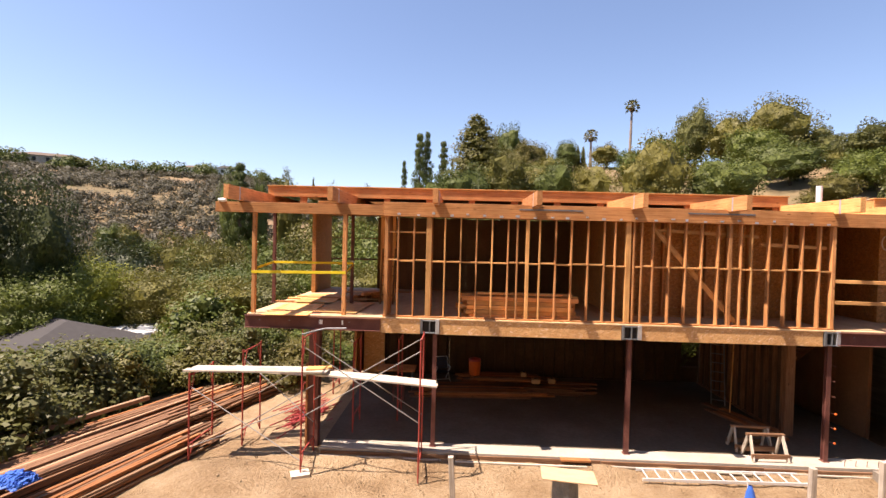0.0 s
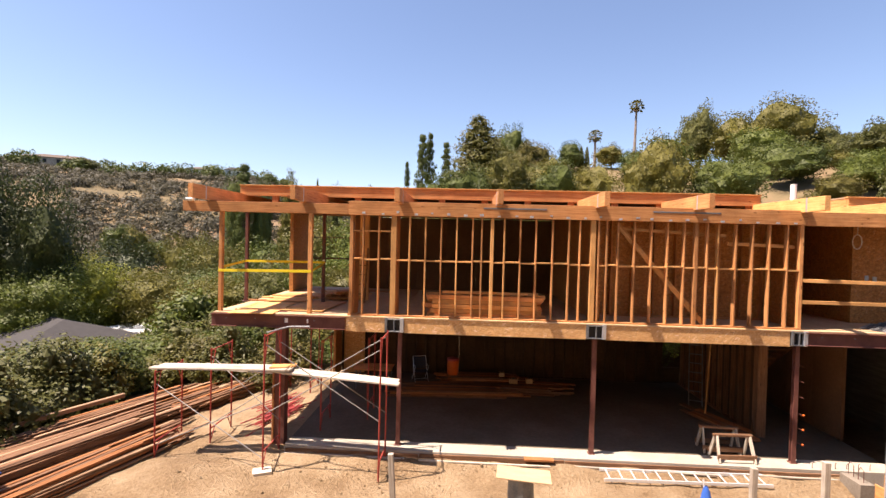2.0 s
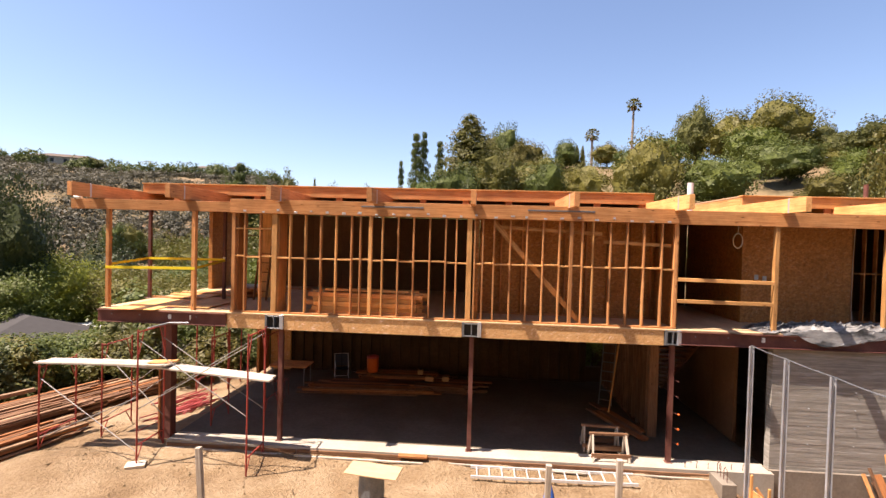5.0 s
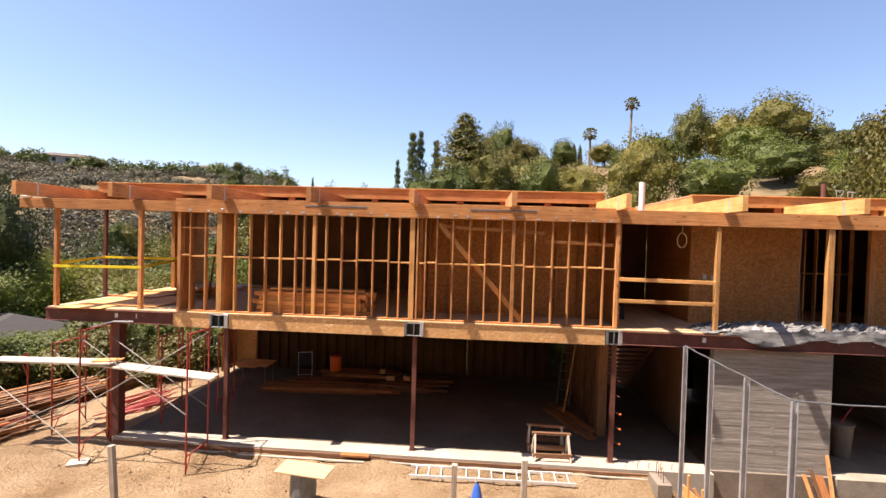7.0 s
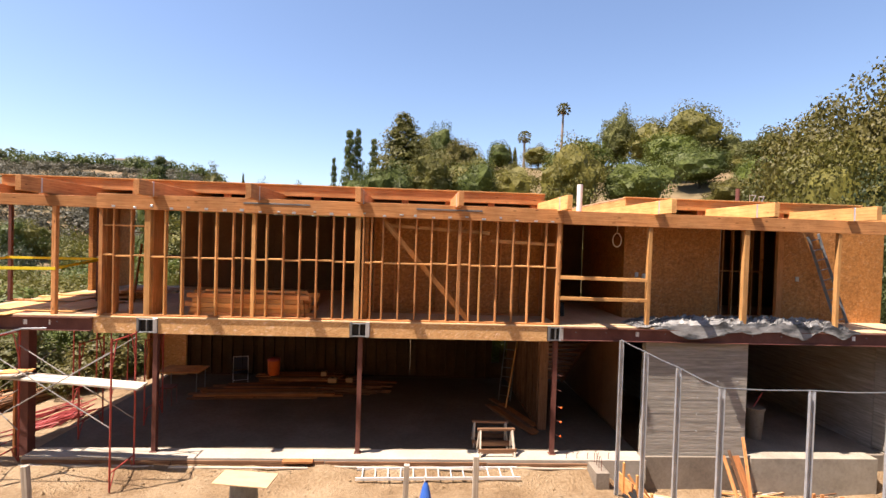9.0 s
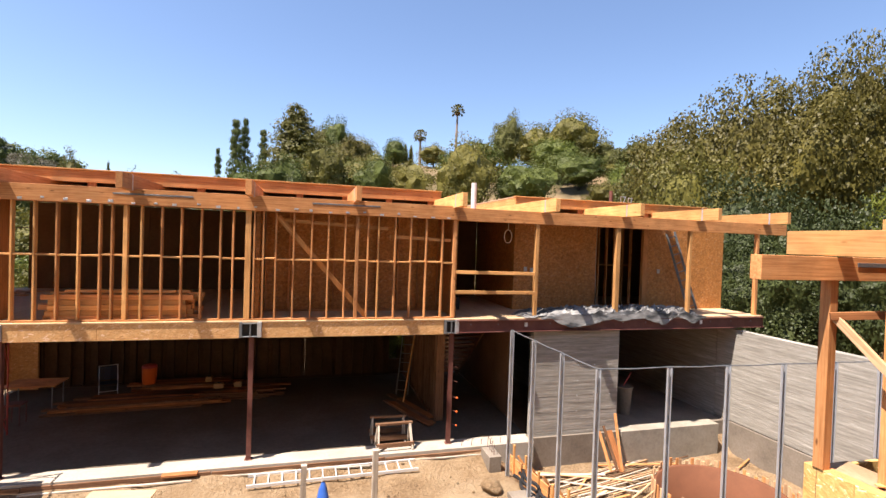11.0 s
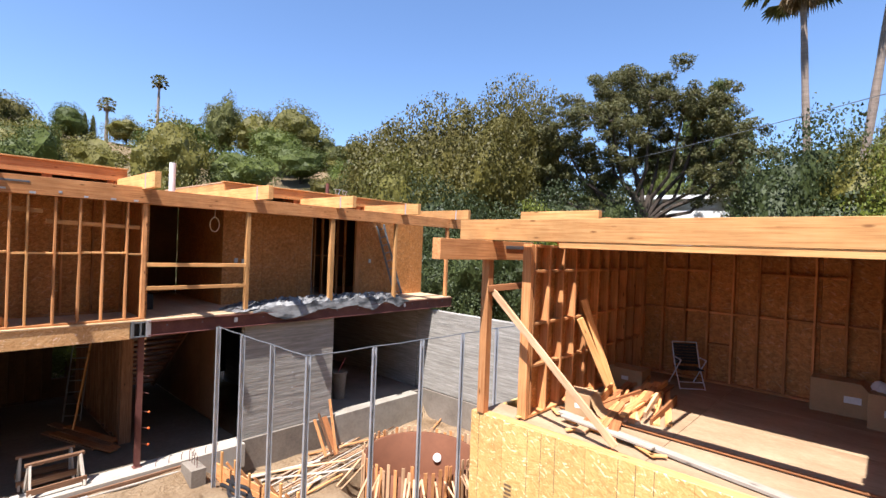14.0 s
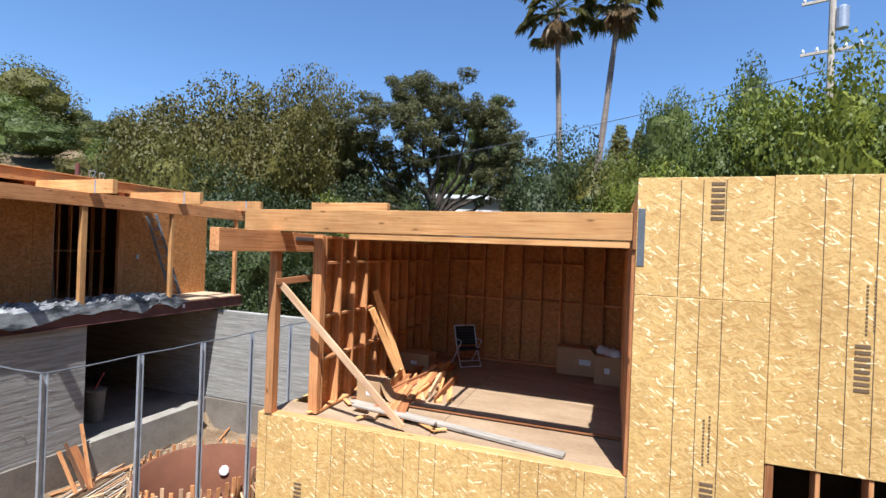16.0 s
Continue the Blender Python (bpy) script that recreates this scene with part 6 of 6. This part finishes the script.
for a in ((-6.7, 8.7, 112, 3.5, "sparse"), (-4.9, 11.8, 110, 6, "sparse2"), (-4.0, 12.0, 112, 5, "sparse"), (-2.1, 11.1, 110, 5, "sparse2"), (1.7, 14.2, 96, 17, "conifer"),
          (5.6, 13.1, 115, 11, "dark"), (7.6, 11.9, 112, 12, "brown"), (4.0, 12.2, 118, 9, "olive2"), (11.9, 11.4, 125, 8, "dark2"), (13.3, 10.9, 125, 2, "conifer"), (13.9, 10.8, 126, 2, "conifer2"),
          (16.5, 11.0, 130, 9, "olive"), (22.2, 11.8, 120, 12, "green"), (25.2, 14.7, 125, 12, "grey"), (28.6, 13.2, 122, 14, "olive"), (32.0, 13.8, 125, 17, "olive2"), (30.5, 12.0, 112, 14, "green"),
          (35.7, 11.6, 125, 12, "grey2"), (39.5, 11.4, 110, 14, "grey"), (37.6, 9.0, 110, 10, "olive"), (5.3, 10.4, 88, 10, "olive"), (1.0, 8.8, 84, 12, "dark2"), (-2.6, 8.2, 86, 9, "green2"),
          (21.5, 11.0, 86, 12, "olive2"), (27.2, 9.0, 92, 14, "dark"), (33.5, 10.0, 105, 12, "dark2"), (11.0, 9.2, 90, 11, "dark"), (8.5, 8.8, 92, 10, "olive"), (14.8, 8.8, 92, 10, "olive2"), (19, 10.6, 112, 10, "green")):
    skyline(*a)
for i in range(62):
    az, d = R.uniform(-8, 45), R.uniform(62, 132)
    x, y = polar(az, d)
    el = math.degrees(math.atan2(land(x, y) + 6 - 5.5, d))
    if el > 9.6 or (15 < az < 35 and el > 5.0 and R.random() < 0.93):
        continue
    plant(FAR[R.choice(("olive", "olive2", "green", "dark", "dark2", "grey", "green2", "brown"))], x, y, R.uniform(3.5, 8), R.uniform(5, 10))

# the valley and the brown hill
for a in ((-24.7, 7.3, 125, 9, "sparse"), (-25.3, 6.6, 128, 8, "dark"), (-22.6, 6.5, 126, 6, "dark2"), (-19.8, 6.9, 135, 9, "olive"), (-17, 6.4, 140, 3, "conifer"), (-15.3, 6.3, 140, 8, "grey"), (-11, 6.0, 130, 9, "grey2"),
          (-39.0, 7.0, 290, 12, "grey"), (-35.5, 6.2, 300, 9, "grey2"), (-34.4, 6.1, 300, 12, "dark"), (-43.6, 6.2, 290, 14, "dark")):
    skyline(*a)
rng = np.random.default_rng(76)
rw = Geo()
for i in range(110):
    x, y = polar(R.uniform(-47, -8), R.uniform(280, 325))
    k = R.uniform(2.2, 4.5)
    blob_leaves(rw, rng, [(x + R.uniform(-2, 2), y, land(x, y) + k * f, k, k, k * 0.8) for f in (0.5, 1.1)], 1.2, 0.6)
single("ridge_woods", rw, DARKG, "dark row of trees along the far ridge", "trees", kind="stuff")
for i in range(48):
    az, d = R.uniform(-47, -6), R.uniform(58, 150)
    x, y = polar(az, d)
    top = R.uniform(4, 9)
    plant(FAR[R.choice(("olive", "olive2", "green", "green2", "dark", "grey", "dark2"))], x, y, top, R.uniform(6, 11))

rng = np.random.default_rng(77)
ch = Geo()
for i in range(3600):
    az, d = rng.uniform(-50, -4), 75 + 240 * rng.uniform(0, 1) ** 0.8
    x, y = polar(az, d)
    if noise.noise(Vector((x * 0.03, y * 0.03, 1.5))) < -0.3:
        continue
    s = rng.uniform(1.2, 3.2)
    blob_leaves(ch, rng, [(x, y, land(x, y) + s * 0.35, s, s, s * 0.75)], 1.4, 0.46, jitter=0.35)
single("chaparral", ch, CHAP, "dry grey-brown chaparral over the far hillside", "shrubs", kind="stuff")
ch = Geo()
for i in range(900):
    az, d = rng.uniform(-12, 46), rng.uniform(55, 135)
    x, y = polar(az, d)
    if noise.noise(Vector((x * 0.05, y * 0.05, 4.5))) < (0.2 if 16 < az < 36 else -0.02):
        continue
    s = rng.uniform(0.8, 2.2)
    blob_leaves(ch, rng, [(x, y, land(x, y) + s * 0.3, s, s, s * 0.7)], 2.2, 0.34)
single("chaparral", ch, BROWNG, "low dry scrub between the trees on the hill", "shrubs", kind="stuff")

NEAR = {}
for i, (key, mat, leaf, lab) in enumerate((("olive", OLIVE, 0.07, "dense olive-green shrub on the slope"), ("green", GREEN, 0.075, "leafy green shrub on the slope"),
                                           ("light", GREYG, 0.075, "pale large-leaved shrub beside the lumber"), ("brown", BROWNG, 0.07, "brown-green shrub with dry tips"),
                                           ("bright", BRIGHT, 0.09, "bright green hedge shrub"), ("dark", DARKG, 0.08, "dark green shrub on the slope"))):
    NEAR[key] = (make_tree("shrub", 80 + i, 3.2, 3.4, mat, leaf, lab, "shrub", "shrub", density=44, group="shrubs on the slope"), 3.2, 3.4)
for i in range(72):
    x, y = R.uniform(-21, -10.6), R.uniform(9.5, 25)
    if x > -11.8 and y < 18:
        x -= 1.0
    key = R.choice(("olive", "light", "light", "green", "brown")) if y < 17 else R.choice(("brown", "olive", "green", "dark"))
    d = math.hypot(x, y)
    plant(NEAR[key], x, y, min(R.uniform(2.9, 3.9) - 0.05 * (x + 10.6), 5.5 - 0.17 * d - land(x, y)), R.uniform(2.6, 4.2))
for i in range(26):
    x = -9.3 + R.uniform(-2, 4.5) - (i % 3)
    plant(NEAR[R.choice(("brown", "olive", "green", "light"))], x, R.uniform(18.5, 25), R.uniform(1.4, 2.8), R.uniform(2, 3.2))
for i in range(34):
    az = R.uniform(-46, -22)
    d = R.uniform(46, 56) if az < -31 else R.uniform(27, 44)
    x, y = polar(az, d)
    if abs(x + 25) < 6 and abs(y - 32) < 5:
        continue
    plant(NEAR[R.choice(("bright", "green", "green", "dark") if az < -30 else ("olive", "green", "dark", "brown"))], x, y, R.uniform(3.0, 4.6), R.uniform(4, 6))
MID = {}
for i, (key, style, mat, leaf, lab, low) in enumerate((
        ("dark", "broad", SHADEG, 0.095, "large dark green tree below the yard", 0.05), ("olive", "broad", OLIVE, 0.095, "olive-green tree in the valley", 0.1),
        ("bright", "broad", BRIGHT, 0.095, "yellow-green tree in the valley", 0.1), ("green", "broad", GREEN, 0.095, "green tree behind the house", 0.05),
        ("brown", "broad", BROWNG, 0.078, "tall brownish-green tree beyond the retaining wall", 0.05), ("grey", "broad", GREYG, 0.095, "soft grey-green tree near the site", 0.1))):
    MID[key] = (make_tree("tree", 120 + i, 9.0, 8.0, mat, leaf, lab, "tree", style, density=70 if key == "brown" else 40, group="trees round the site", low=low), 9.0, 8.0)
for az, el, d, w, key in ((-41.6, 3.2, 50, 7, "dark"), (-44.5, 4.4, 52, 8, "dark"), (-48, 4.5, 52, 11, "dark"), (-39.5, -2.4, 50, 9, "bright"), (-42, -3.5, 46, 8, "green"), (-36, -1.6, 72, 11, "dark"), (-35.5, -3.5, 54, 8, "olive"), (-31, -3.6, 48, 8, "olive"),
                          (-28, -0.8, 80, 10, "green"), (-26, -0.6, 60, 9, "olive"), (-29.5, 0.4, 95, 10, "olive"), (-22, -0.5, 48, 8, "grey"), (-24.5, -3.0, 40, 8, "green"),
                          (-20, 0.0, 38, 7, "green"), (-17, 0.6, 36, 7, "grey"), (-13.5, 2.5, 37, 8, "olive"), (-10.5, 2.0, 34, 7, "green"), (-15.5, -2.0, 30, 6, "green"), (-8, 2.5, 38, 8, "olive"), (-18.5, -2.5, 31, 6, "grey"),
                          (-27, -4.2, 33, 6, "olive"), (-12, -2.5, 28, 5, "olive"), (-5, 0, 34, 7, "green"), (17.0, -2, 29, 5, "bright"), (21, -3, 30, 5, "green"), (22.7, -6, 24.3, 3.5, "green"), (23.5, -3, 25, 4, "bright"), (26, -2.5, 30, 6, "green")):
    x, y = polar(az, d)
    z = land(x, y)
    plant(MID[key], x, y, max(2.5, 5.5 + d * math.tan(radians(el)) - z) * 1.03, w)
# beyond the retaining wall and the wing
for az, el, d, w, key in ((36.8, 10.4, 48, 7, "grey"), (40, 13.2, 42, 9, "brown"), (44.5, 15.2, 38, 10, "brown"), (48.5, 15.8, 37, 10, "brown"), (52.5, 17.4, 40, 9, "brown"), (55.6, 18.3, 42, 8, "brown"), (43, 11, 33, 7, "olive"),
                          (47, 6, 30, 6, "dark"), (51, 4, 28, 5, "dark"), (54.5, 3.5, 27, 5, "dark"), (57.5, 5.0, 30, 4, "bright"), (49, 1.0, 26, 5, "dark"), (45, 0, 27, 5, "dark"), (57, 9.5, 44, 8, "dark"), (61, 8.0, 48, 8, "grey"), (64, 8.6, 50, 7, "grey"), (59.5, 6, 34, 6, "dark"),
                          (66.5, 6.0, 40, 6, "dark"), (70, 3.2, 34, 4, "green"), (76, 2.4, 34, 4, "bright"), (80.5, 4.2, 34, 4, "green"), (83.5, 11.5, 32, 7, "dark"), (86.5, 10.6, 33, 7, "olive"), (80.5, 9.5, 48, 8, "dark"),
                          (91.5, 10.2, 30, 5, "bright"), (95, 9.6, 28, 6, "bright"), (99, 14.5, 28, 6, "green"), (102.5, 15.8, 28, 7, "bright"), (106.5, 16.3, 27, 7, "green"), (110.5, 17.3, 27, 7, "bright"), (115, 17, 27, 8, "green"), (97, 11, 34, 7, "green"),
                          (40, 2, 30, 5, "dark"), (36, 1, 33, 6, "dark"), (88.5, 12, 60, 8, "grey")):
    x, y = polar(az, d, 6.2)
    z = land(x, y)
    plant(MID[key], x, y, max(2.5, 5.5 + d * math.tan(radians(el)) - z) * 1.03, w)
for az, el, d, w, key in ((73.5, 15.5, 62, 7, "sparse"), (76.2, 17.0, 60, 7, "sparse2"), (78.5, 13, 64, 6, "sparse"), (95.2, 17.0, 62, 9, "dark2"), (102.3, 18.2, 58, 10, "dark"), (90, 14, 66, 7, "conifer2"), (92, 13.4, 70, 6, "conifer"), (70.5, 12, 66, 7, "dark")):
    skyline(az, el, d, w, key, 6.2)

# the old pine with open limbs
bx, by = polar(69.2, 40, 6.2)
bz = land(bx, by)
pine = tagged(place(new("tree"), Matrix.Translation((bx, by, bz))), "old spreading pine with dark forked limbs and airy crown", "tree", "trees round the site")
rng = np.random.default_rng(9)
tr, cr = Geo(), Geo()
SIDE = Vector((math.cos(radians(69)), -math.sin(radians(69)), 0))
BACK = Vector((math.sin(radians(69)), math.cos(radians(69)), 0))
H0 = 4.6 - bz + 3.2
fork = Vector((0, 0, H0))
tr.tube([(0, 0, -0.5), (0.1, 0, H0 * 0.6), fork], [0.7, 0.56, 0.48], 9)
for k, (s, z, deep, spread) in enumerate(((-7.6, 6.0, 1, 1.7), (-6.6, 8.2, -1, 1.5), (-3.4, 10.6, 0.5, 2.1), (-1.6, 12.0, 1.2, 1.9), (-2.4, 8.4, -1.5, 2.0), (0.2, 10.4, -0.5, 2.0), (1.2, 8.0, 1, 1.7), (2.6, 10.0, -1, 1.6), (5.0, 8.4, 0.6, 1.7), (6.4, 6.4, 0, 1.6),
                                          (-5.0, 6.2, 0.4, 1.9), (-5.6, 3.4, 0.5, 1.5), (5.0, 4.4, -0.6, 1.5), (3.4, 6.6, 1.5, 1.6), (-0.8, 6.6, 2, 1.8), (-7.8, 4.0, -0.5, 1.3), (4.2, 10.0, 0.5, 1.2), (-3.2, 5.0, 1.8, 1.5))):
    end = SIDE * s + BACK * deep * 1.6 + Vector((0, 0, H0 + z - 1.2))
    mid = fork.lerp(end, 0.5) + SIDE * (0.14 * s) + Vector((0, 0, -0.7 + rng.normal(0, 0.3)))
    tr.tube([fork + Vector((0, 0, -0.3)), fork.lerp(mid, 0.5) + Vector((rng.normal(0, 0.25), rng.normal(0, 0.25), 0.1)), mid, end], [0.22, 0.17, 0.12, 0.04], 6)
    bl = []
    for j in range(22):
        o = Vector(rng.normal(0, 1, 3)) * spread * 0.62
        o.z *= 0.8
        q = end + o
        r = spread * rng.uniform(0.26, 0.42)
        bl.append((q.x, q.y, q.z, r, r, r * 0.75))
        if j % 3 == 0:
            tr.tube([end, q], [0.05, 0.02], 4)
    for j in range(5):
        q = mid.lerp(end, rng.uniform(0.35, 0.9)) + Vector(rng.normal(0, 0.6, 3))
        bl.append((q.x, q.y, q.z, spread * 0.26, spread * 0.26, spread * 0.2))
    blob_leaves(cr, rng, bl, 80, 0.11, 0.3, 0.8, 0.35)
part("trunk", tr, BARK, pine)
part("crown", cr, PINE, pine)


def palm(x, y, top, lean, crown, label, fronds=34, trunk=0.22, bow=1.0):
    """A fan palm: slim ringed trunk, green fan leaves above and dead ones hanging below."""
    z = land(x, y)
    t = tagged(place(new("palm_tree"), Matrix.Translation((x, y, z))), label, "palm tree", "fan palms")
    rng = np.random.default_rng(int(abs(x) * 10))
    h = top - z
    tr = Geo()
    bend = [f ** bow for f in np.linspace(0, 1, 13)]
    pts = [(lean[0] * b, lean[1] * b, -0.5 + (h + 0.5) * f) for b, f in zip(bend, np.linspace(0, 1, 13))]
    tr.tube(pts, [trunk * (1.3 - 0.5 * f + (0.12 if i % 2 else 0)) for i, f in enumerate(np.linspace(0, 1, 13))], 9)
    part("trunk", tr, PALM_BARK, t)
    hub = Vector((lean[0], lean[1], h))
    for name, mat, n, up0, up1 in (("fan_leaves", PALM_LEAF, fronds, -0.75, 1.35), ("dead_leaves", DRYLEAF, fronds // 2, -1.5, -1.0)):
        ge = Geo()
        for i in range(n):
            a = 2.4 * i + rng.uniform(-0.3, 0.3)
            e = up0 + (up1 - up0) * (i + 0.5) / n
            d = Vector((math.cos(a) * math.cos(e), math.sin(a) * math.cos(e), math.sin(e)))
            root = hub + d * crown * rng.uniform(0.5, 0.78) * (0.5 if mat is DRYLEAF else 1) + Vector((0, 0, -0.05 * crown))
            ge.tube([hub, hub.lerp(root, 0.5) + Vector((0, 0, 0.05 * crown)), root], [0.03, 0.025, 0.018], 4)
            u = d.cross(Vector((0, 0, 1))).normalized()
            sag = rng.uniform(0.75, 1.3)
            for k in range(17):
                b = (k - 8) / 8 * 1.35
                way = d * math.cos(b) + u * math.sin(b)
                ln1 = crown * 0.21 * rng.uniform(0.85, 1.15)
                m1 = root + way * ln1 + Vector((0, 0, -0.03 * crown * sag))
                tip = m1 + way * ln1 * 0.55 + Vector((0, 0, -crown * 0.15 * sag * rng.uniform(0.7, 1.3)))
                w = (u * math.cos(b) - d * math.sin(b)) * 0.03 * crown
                ge.add([root, m1 + w, tip, m1 - w], [(0, 1, 2), (0, 2, 3)])
        part(name, ge, mat, t, "dead brown hanging fan leaves" if mat is DRYLEAF else "")
    return t


PALM_LEAF = leaf_mat("palm_leaves", (0.09, 0.095, 0.03), (0.18, 0.18, 0.06), (0.36, 0.33, 0.14), 0.55)
x, y = polar(18.8, 139)
palm(x, y, 42.5, (0.3, 0), 2.1, "tall thin fan palm on the hilltop", 30, 0.3)
x, y = polar(14.7, 139)
palm(x, y, 35.0, (0, 0), 2.1, "short fan palm on the hilltop", 30, 0.3)
x, y = polar(85.25, 38, 6.2)
palm(x, y, 5.5 + 38 * math.tan(radians(26.2)), (0.1, 1.8), 3.3, "tall fan palm with a curved trunk", 34, 0.2, 0.6)
x, y = polar(86.0, 38, 6.2)
palm(x, y, 5.5 + 38 * math.tan(radians(26.8)), (0.0, -2.3), 3.3, "tall fan palm leaning over the wing", 36, 0.21, 0.9)


# ---- neighbours ----
def house(x, y, z, lx, ly, h, rz, label, roof_mat=ROOFING, wall_mat=WHITE, roof_h=1.2, windows=3):
    t = thing("house", x, y, z, label, "house", rz=rz)
    m = WORLD[t]
    wl = Geo()
    wl.box(-lx / 2, lx / 2, -ly / 2, ly / 2, -3, h)
    part("wall", wl, wall_mat, t)
    rg = Geo()
    o = 0.5
    if roof_h > 0:
        rg.add([(-lx / 2 - o, -ly / 2 - o, h), (lx / 2 + o, -ly / 2 - o, h), (lx / 2 + o, ly / 2 + o, h), (-lx / 2 - o, ly / 2 + o, h), (-lx / 4, 0, h + roof_h), (lx / 4, 0, h + roof_h),
                (-lx / 2 - o, -ly / 2 - o, h - 0.15), (lx / 2 + o, -ly / 2 - o, h - 0.15), (lx / 2 + o, ly / 2 + o, h - 0.15), (-lx / 2 - o, ly / 2 + o, h - 0.15)],
               [(0, 1, 5, 4), (1, 2, 5), (2, 3, 4, 5), (3, 0, 4), (6, 7, 1, 0), (7, 8, 2, 1), (8, 9, 3, 2), (9, 6, 0, 3), (9, 8, 7, 6)])
    else:
        rg.box(-lx / 2 - o, lx / 2 + o, -ly / 2 - o, ly / 2 + o, h, h + 0.35)
        rg.box(-lx / 6, lx / 6, -ly / 4, ly / 4, h + 0.35, h + 0.6)
    part("roof", rg, roof_mat, t)
    for i in range(windows):
        wx = -lx / 2 + lx * (i + 0.6) / windows
        wg = Geo()
        wg.box(wx - 0.7, wx + 0.7, -ly / 2 - 0.04, -ly / 2 - 0.005, h * 0.35, h * 0.8)
        part("window", wg, BLACK, t, m=m)
    return t


house(-29.6, 34.0, -4.1, 12, 9, 1.7, -28, "low neighbouring house with a grey shingle hip roof", wall_mat=TILE_ROOF, roof_h=1.7)
x, y = polar(-33, 46)
house(x, y, land(x, y) - 0.5, 4, 3, 2.2, 20, "small flat-roofed outbuilding among the trees", WHITE, GREY_WOOD, 0, 1)
x, y = polar(-36, 46)
house(x, y, land(x, y) - 0.4, 4, 3, 2.2, 20, "small flat-roofed outbuilding among the trees", WHITE, GREY_WOOD, 0, 1)
x, y = polar(-41, 300)
house(x, y, land(x, y) + 1, 26, 12, 4, 30, "long ridge-top house with a tan roof", TILE_ROOF, GREY_WOOD, 2, 5)
x, y = polar(-28.8, 305)
house(x, y, land(x, y) + 2, 18, 10, 4, 15, "long white house on the far ridge", TILE_ROOF, WHITE, 1.6, 5)
x, y = polar(-26, 300)
house(x, y, land(x, y) + 2, 9, 8, 4, 15, "small white house on the ridge", ROOFING, WHITE, 1.8, 2)
x, y = polar(75.6, 52, 6.2)
house(x, y, 7.95, 12, 8, 2.4, -75, "white flat-roofed building behind the pine", WHITE, WHITE, 0, 0)

# ---- utility pole and wire ----
ux, uy = polar(108.4, 27, 6.2)
pole = thing("utility_pole", ux, uy, land(ux, uy), "grey utility pole with crossarms and a transformer", "utility pole")
pg = Geo()
pg.tube([(ux, uy, land(ux, uy) - 0.5), (ux, uy, 18.6)], [0.17, 0.12], 9)
part("shaft", pg, GREY_WOOD, pole, m=Matrix.Identity(4))
av = Vector((math.cos(radians(108)), -math.sin(radians(108)), 0))
for z in (17.0, 14.7):
    c = Vector((ux, uy, z))
    bar("crossarm", pole, c - av * 1.1, c + av * 1.1, 0.1, 0.12, GREY_WOOD)
    for k in (-1.0, -0.5, 0.5, 1.0):
        ig = Geo()
        q = c + av * k
        ig.tube([q + Vector((0, 0, 0.05)), q + Vector((0, 0, 0.14)), q + Vector((0, 0, 0.26))], [0.05, 0.07, 0.03], 7)
        part("insulator", ig, WHITE, pole, m=Matrix.Identity(4))
tg = Geo()
q = Vector((ux, uy, 15.6)) + av * 0.35
tg.tube([q, q + Vector((0, 0, 0.9)), q + Vector((0, 0, 1.0))], [0.24, 0.24, 0.1], 12)
part("transformer", tg, GALV, pole, m=Matrix.Identity(4))
for k, (zz, az2, d2, el2) in enumerate(((13.9, 42, 75, 5.6), (16.9, 128, 40, 26), (14.7, 128, 40, 17))):
    wg = Geo()
    ex, ey = polar(az2, d2, 6.2)
    e2 = Vector((ex, ey, 5.5 + d2 * math.tan(radians(el2))))
    s2 = Vector((ux, uy, zz))
    wg.tube([s2.lerp(e2, f) - Vector((0, 0, 1.6 * 4 * f * (1 - f) * (d2 / 75))) for f in np.linspace(0, 1, 17)], 0.022, 5)
    single("power_line", wg, HANGER, "thin overhead power line", "cable")

for ob in [o for o in scene.objects if o.parent is None and o.name.split(".")[0] in ("tree", "shrub") and o.location.length < 0.5]:
    for c in ob.children:
        bpy.data.objects.remove(c)
    bpy.data.objects.remove(ob)
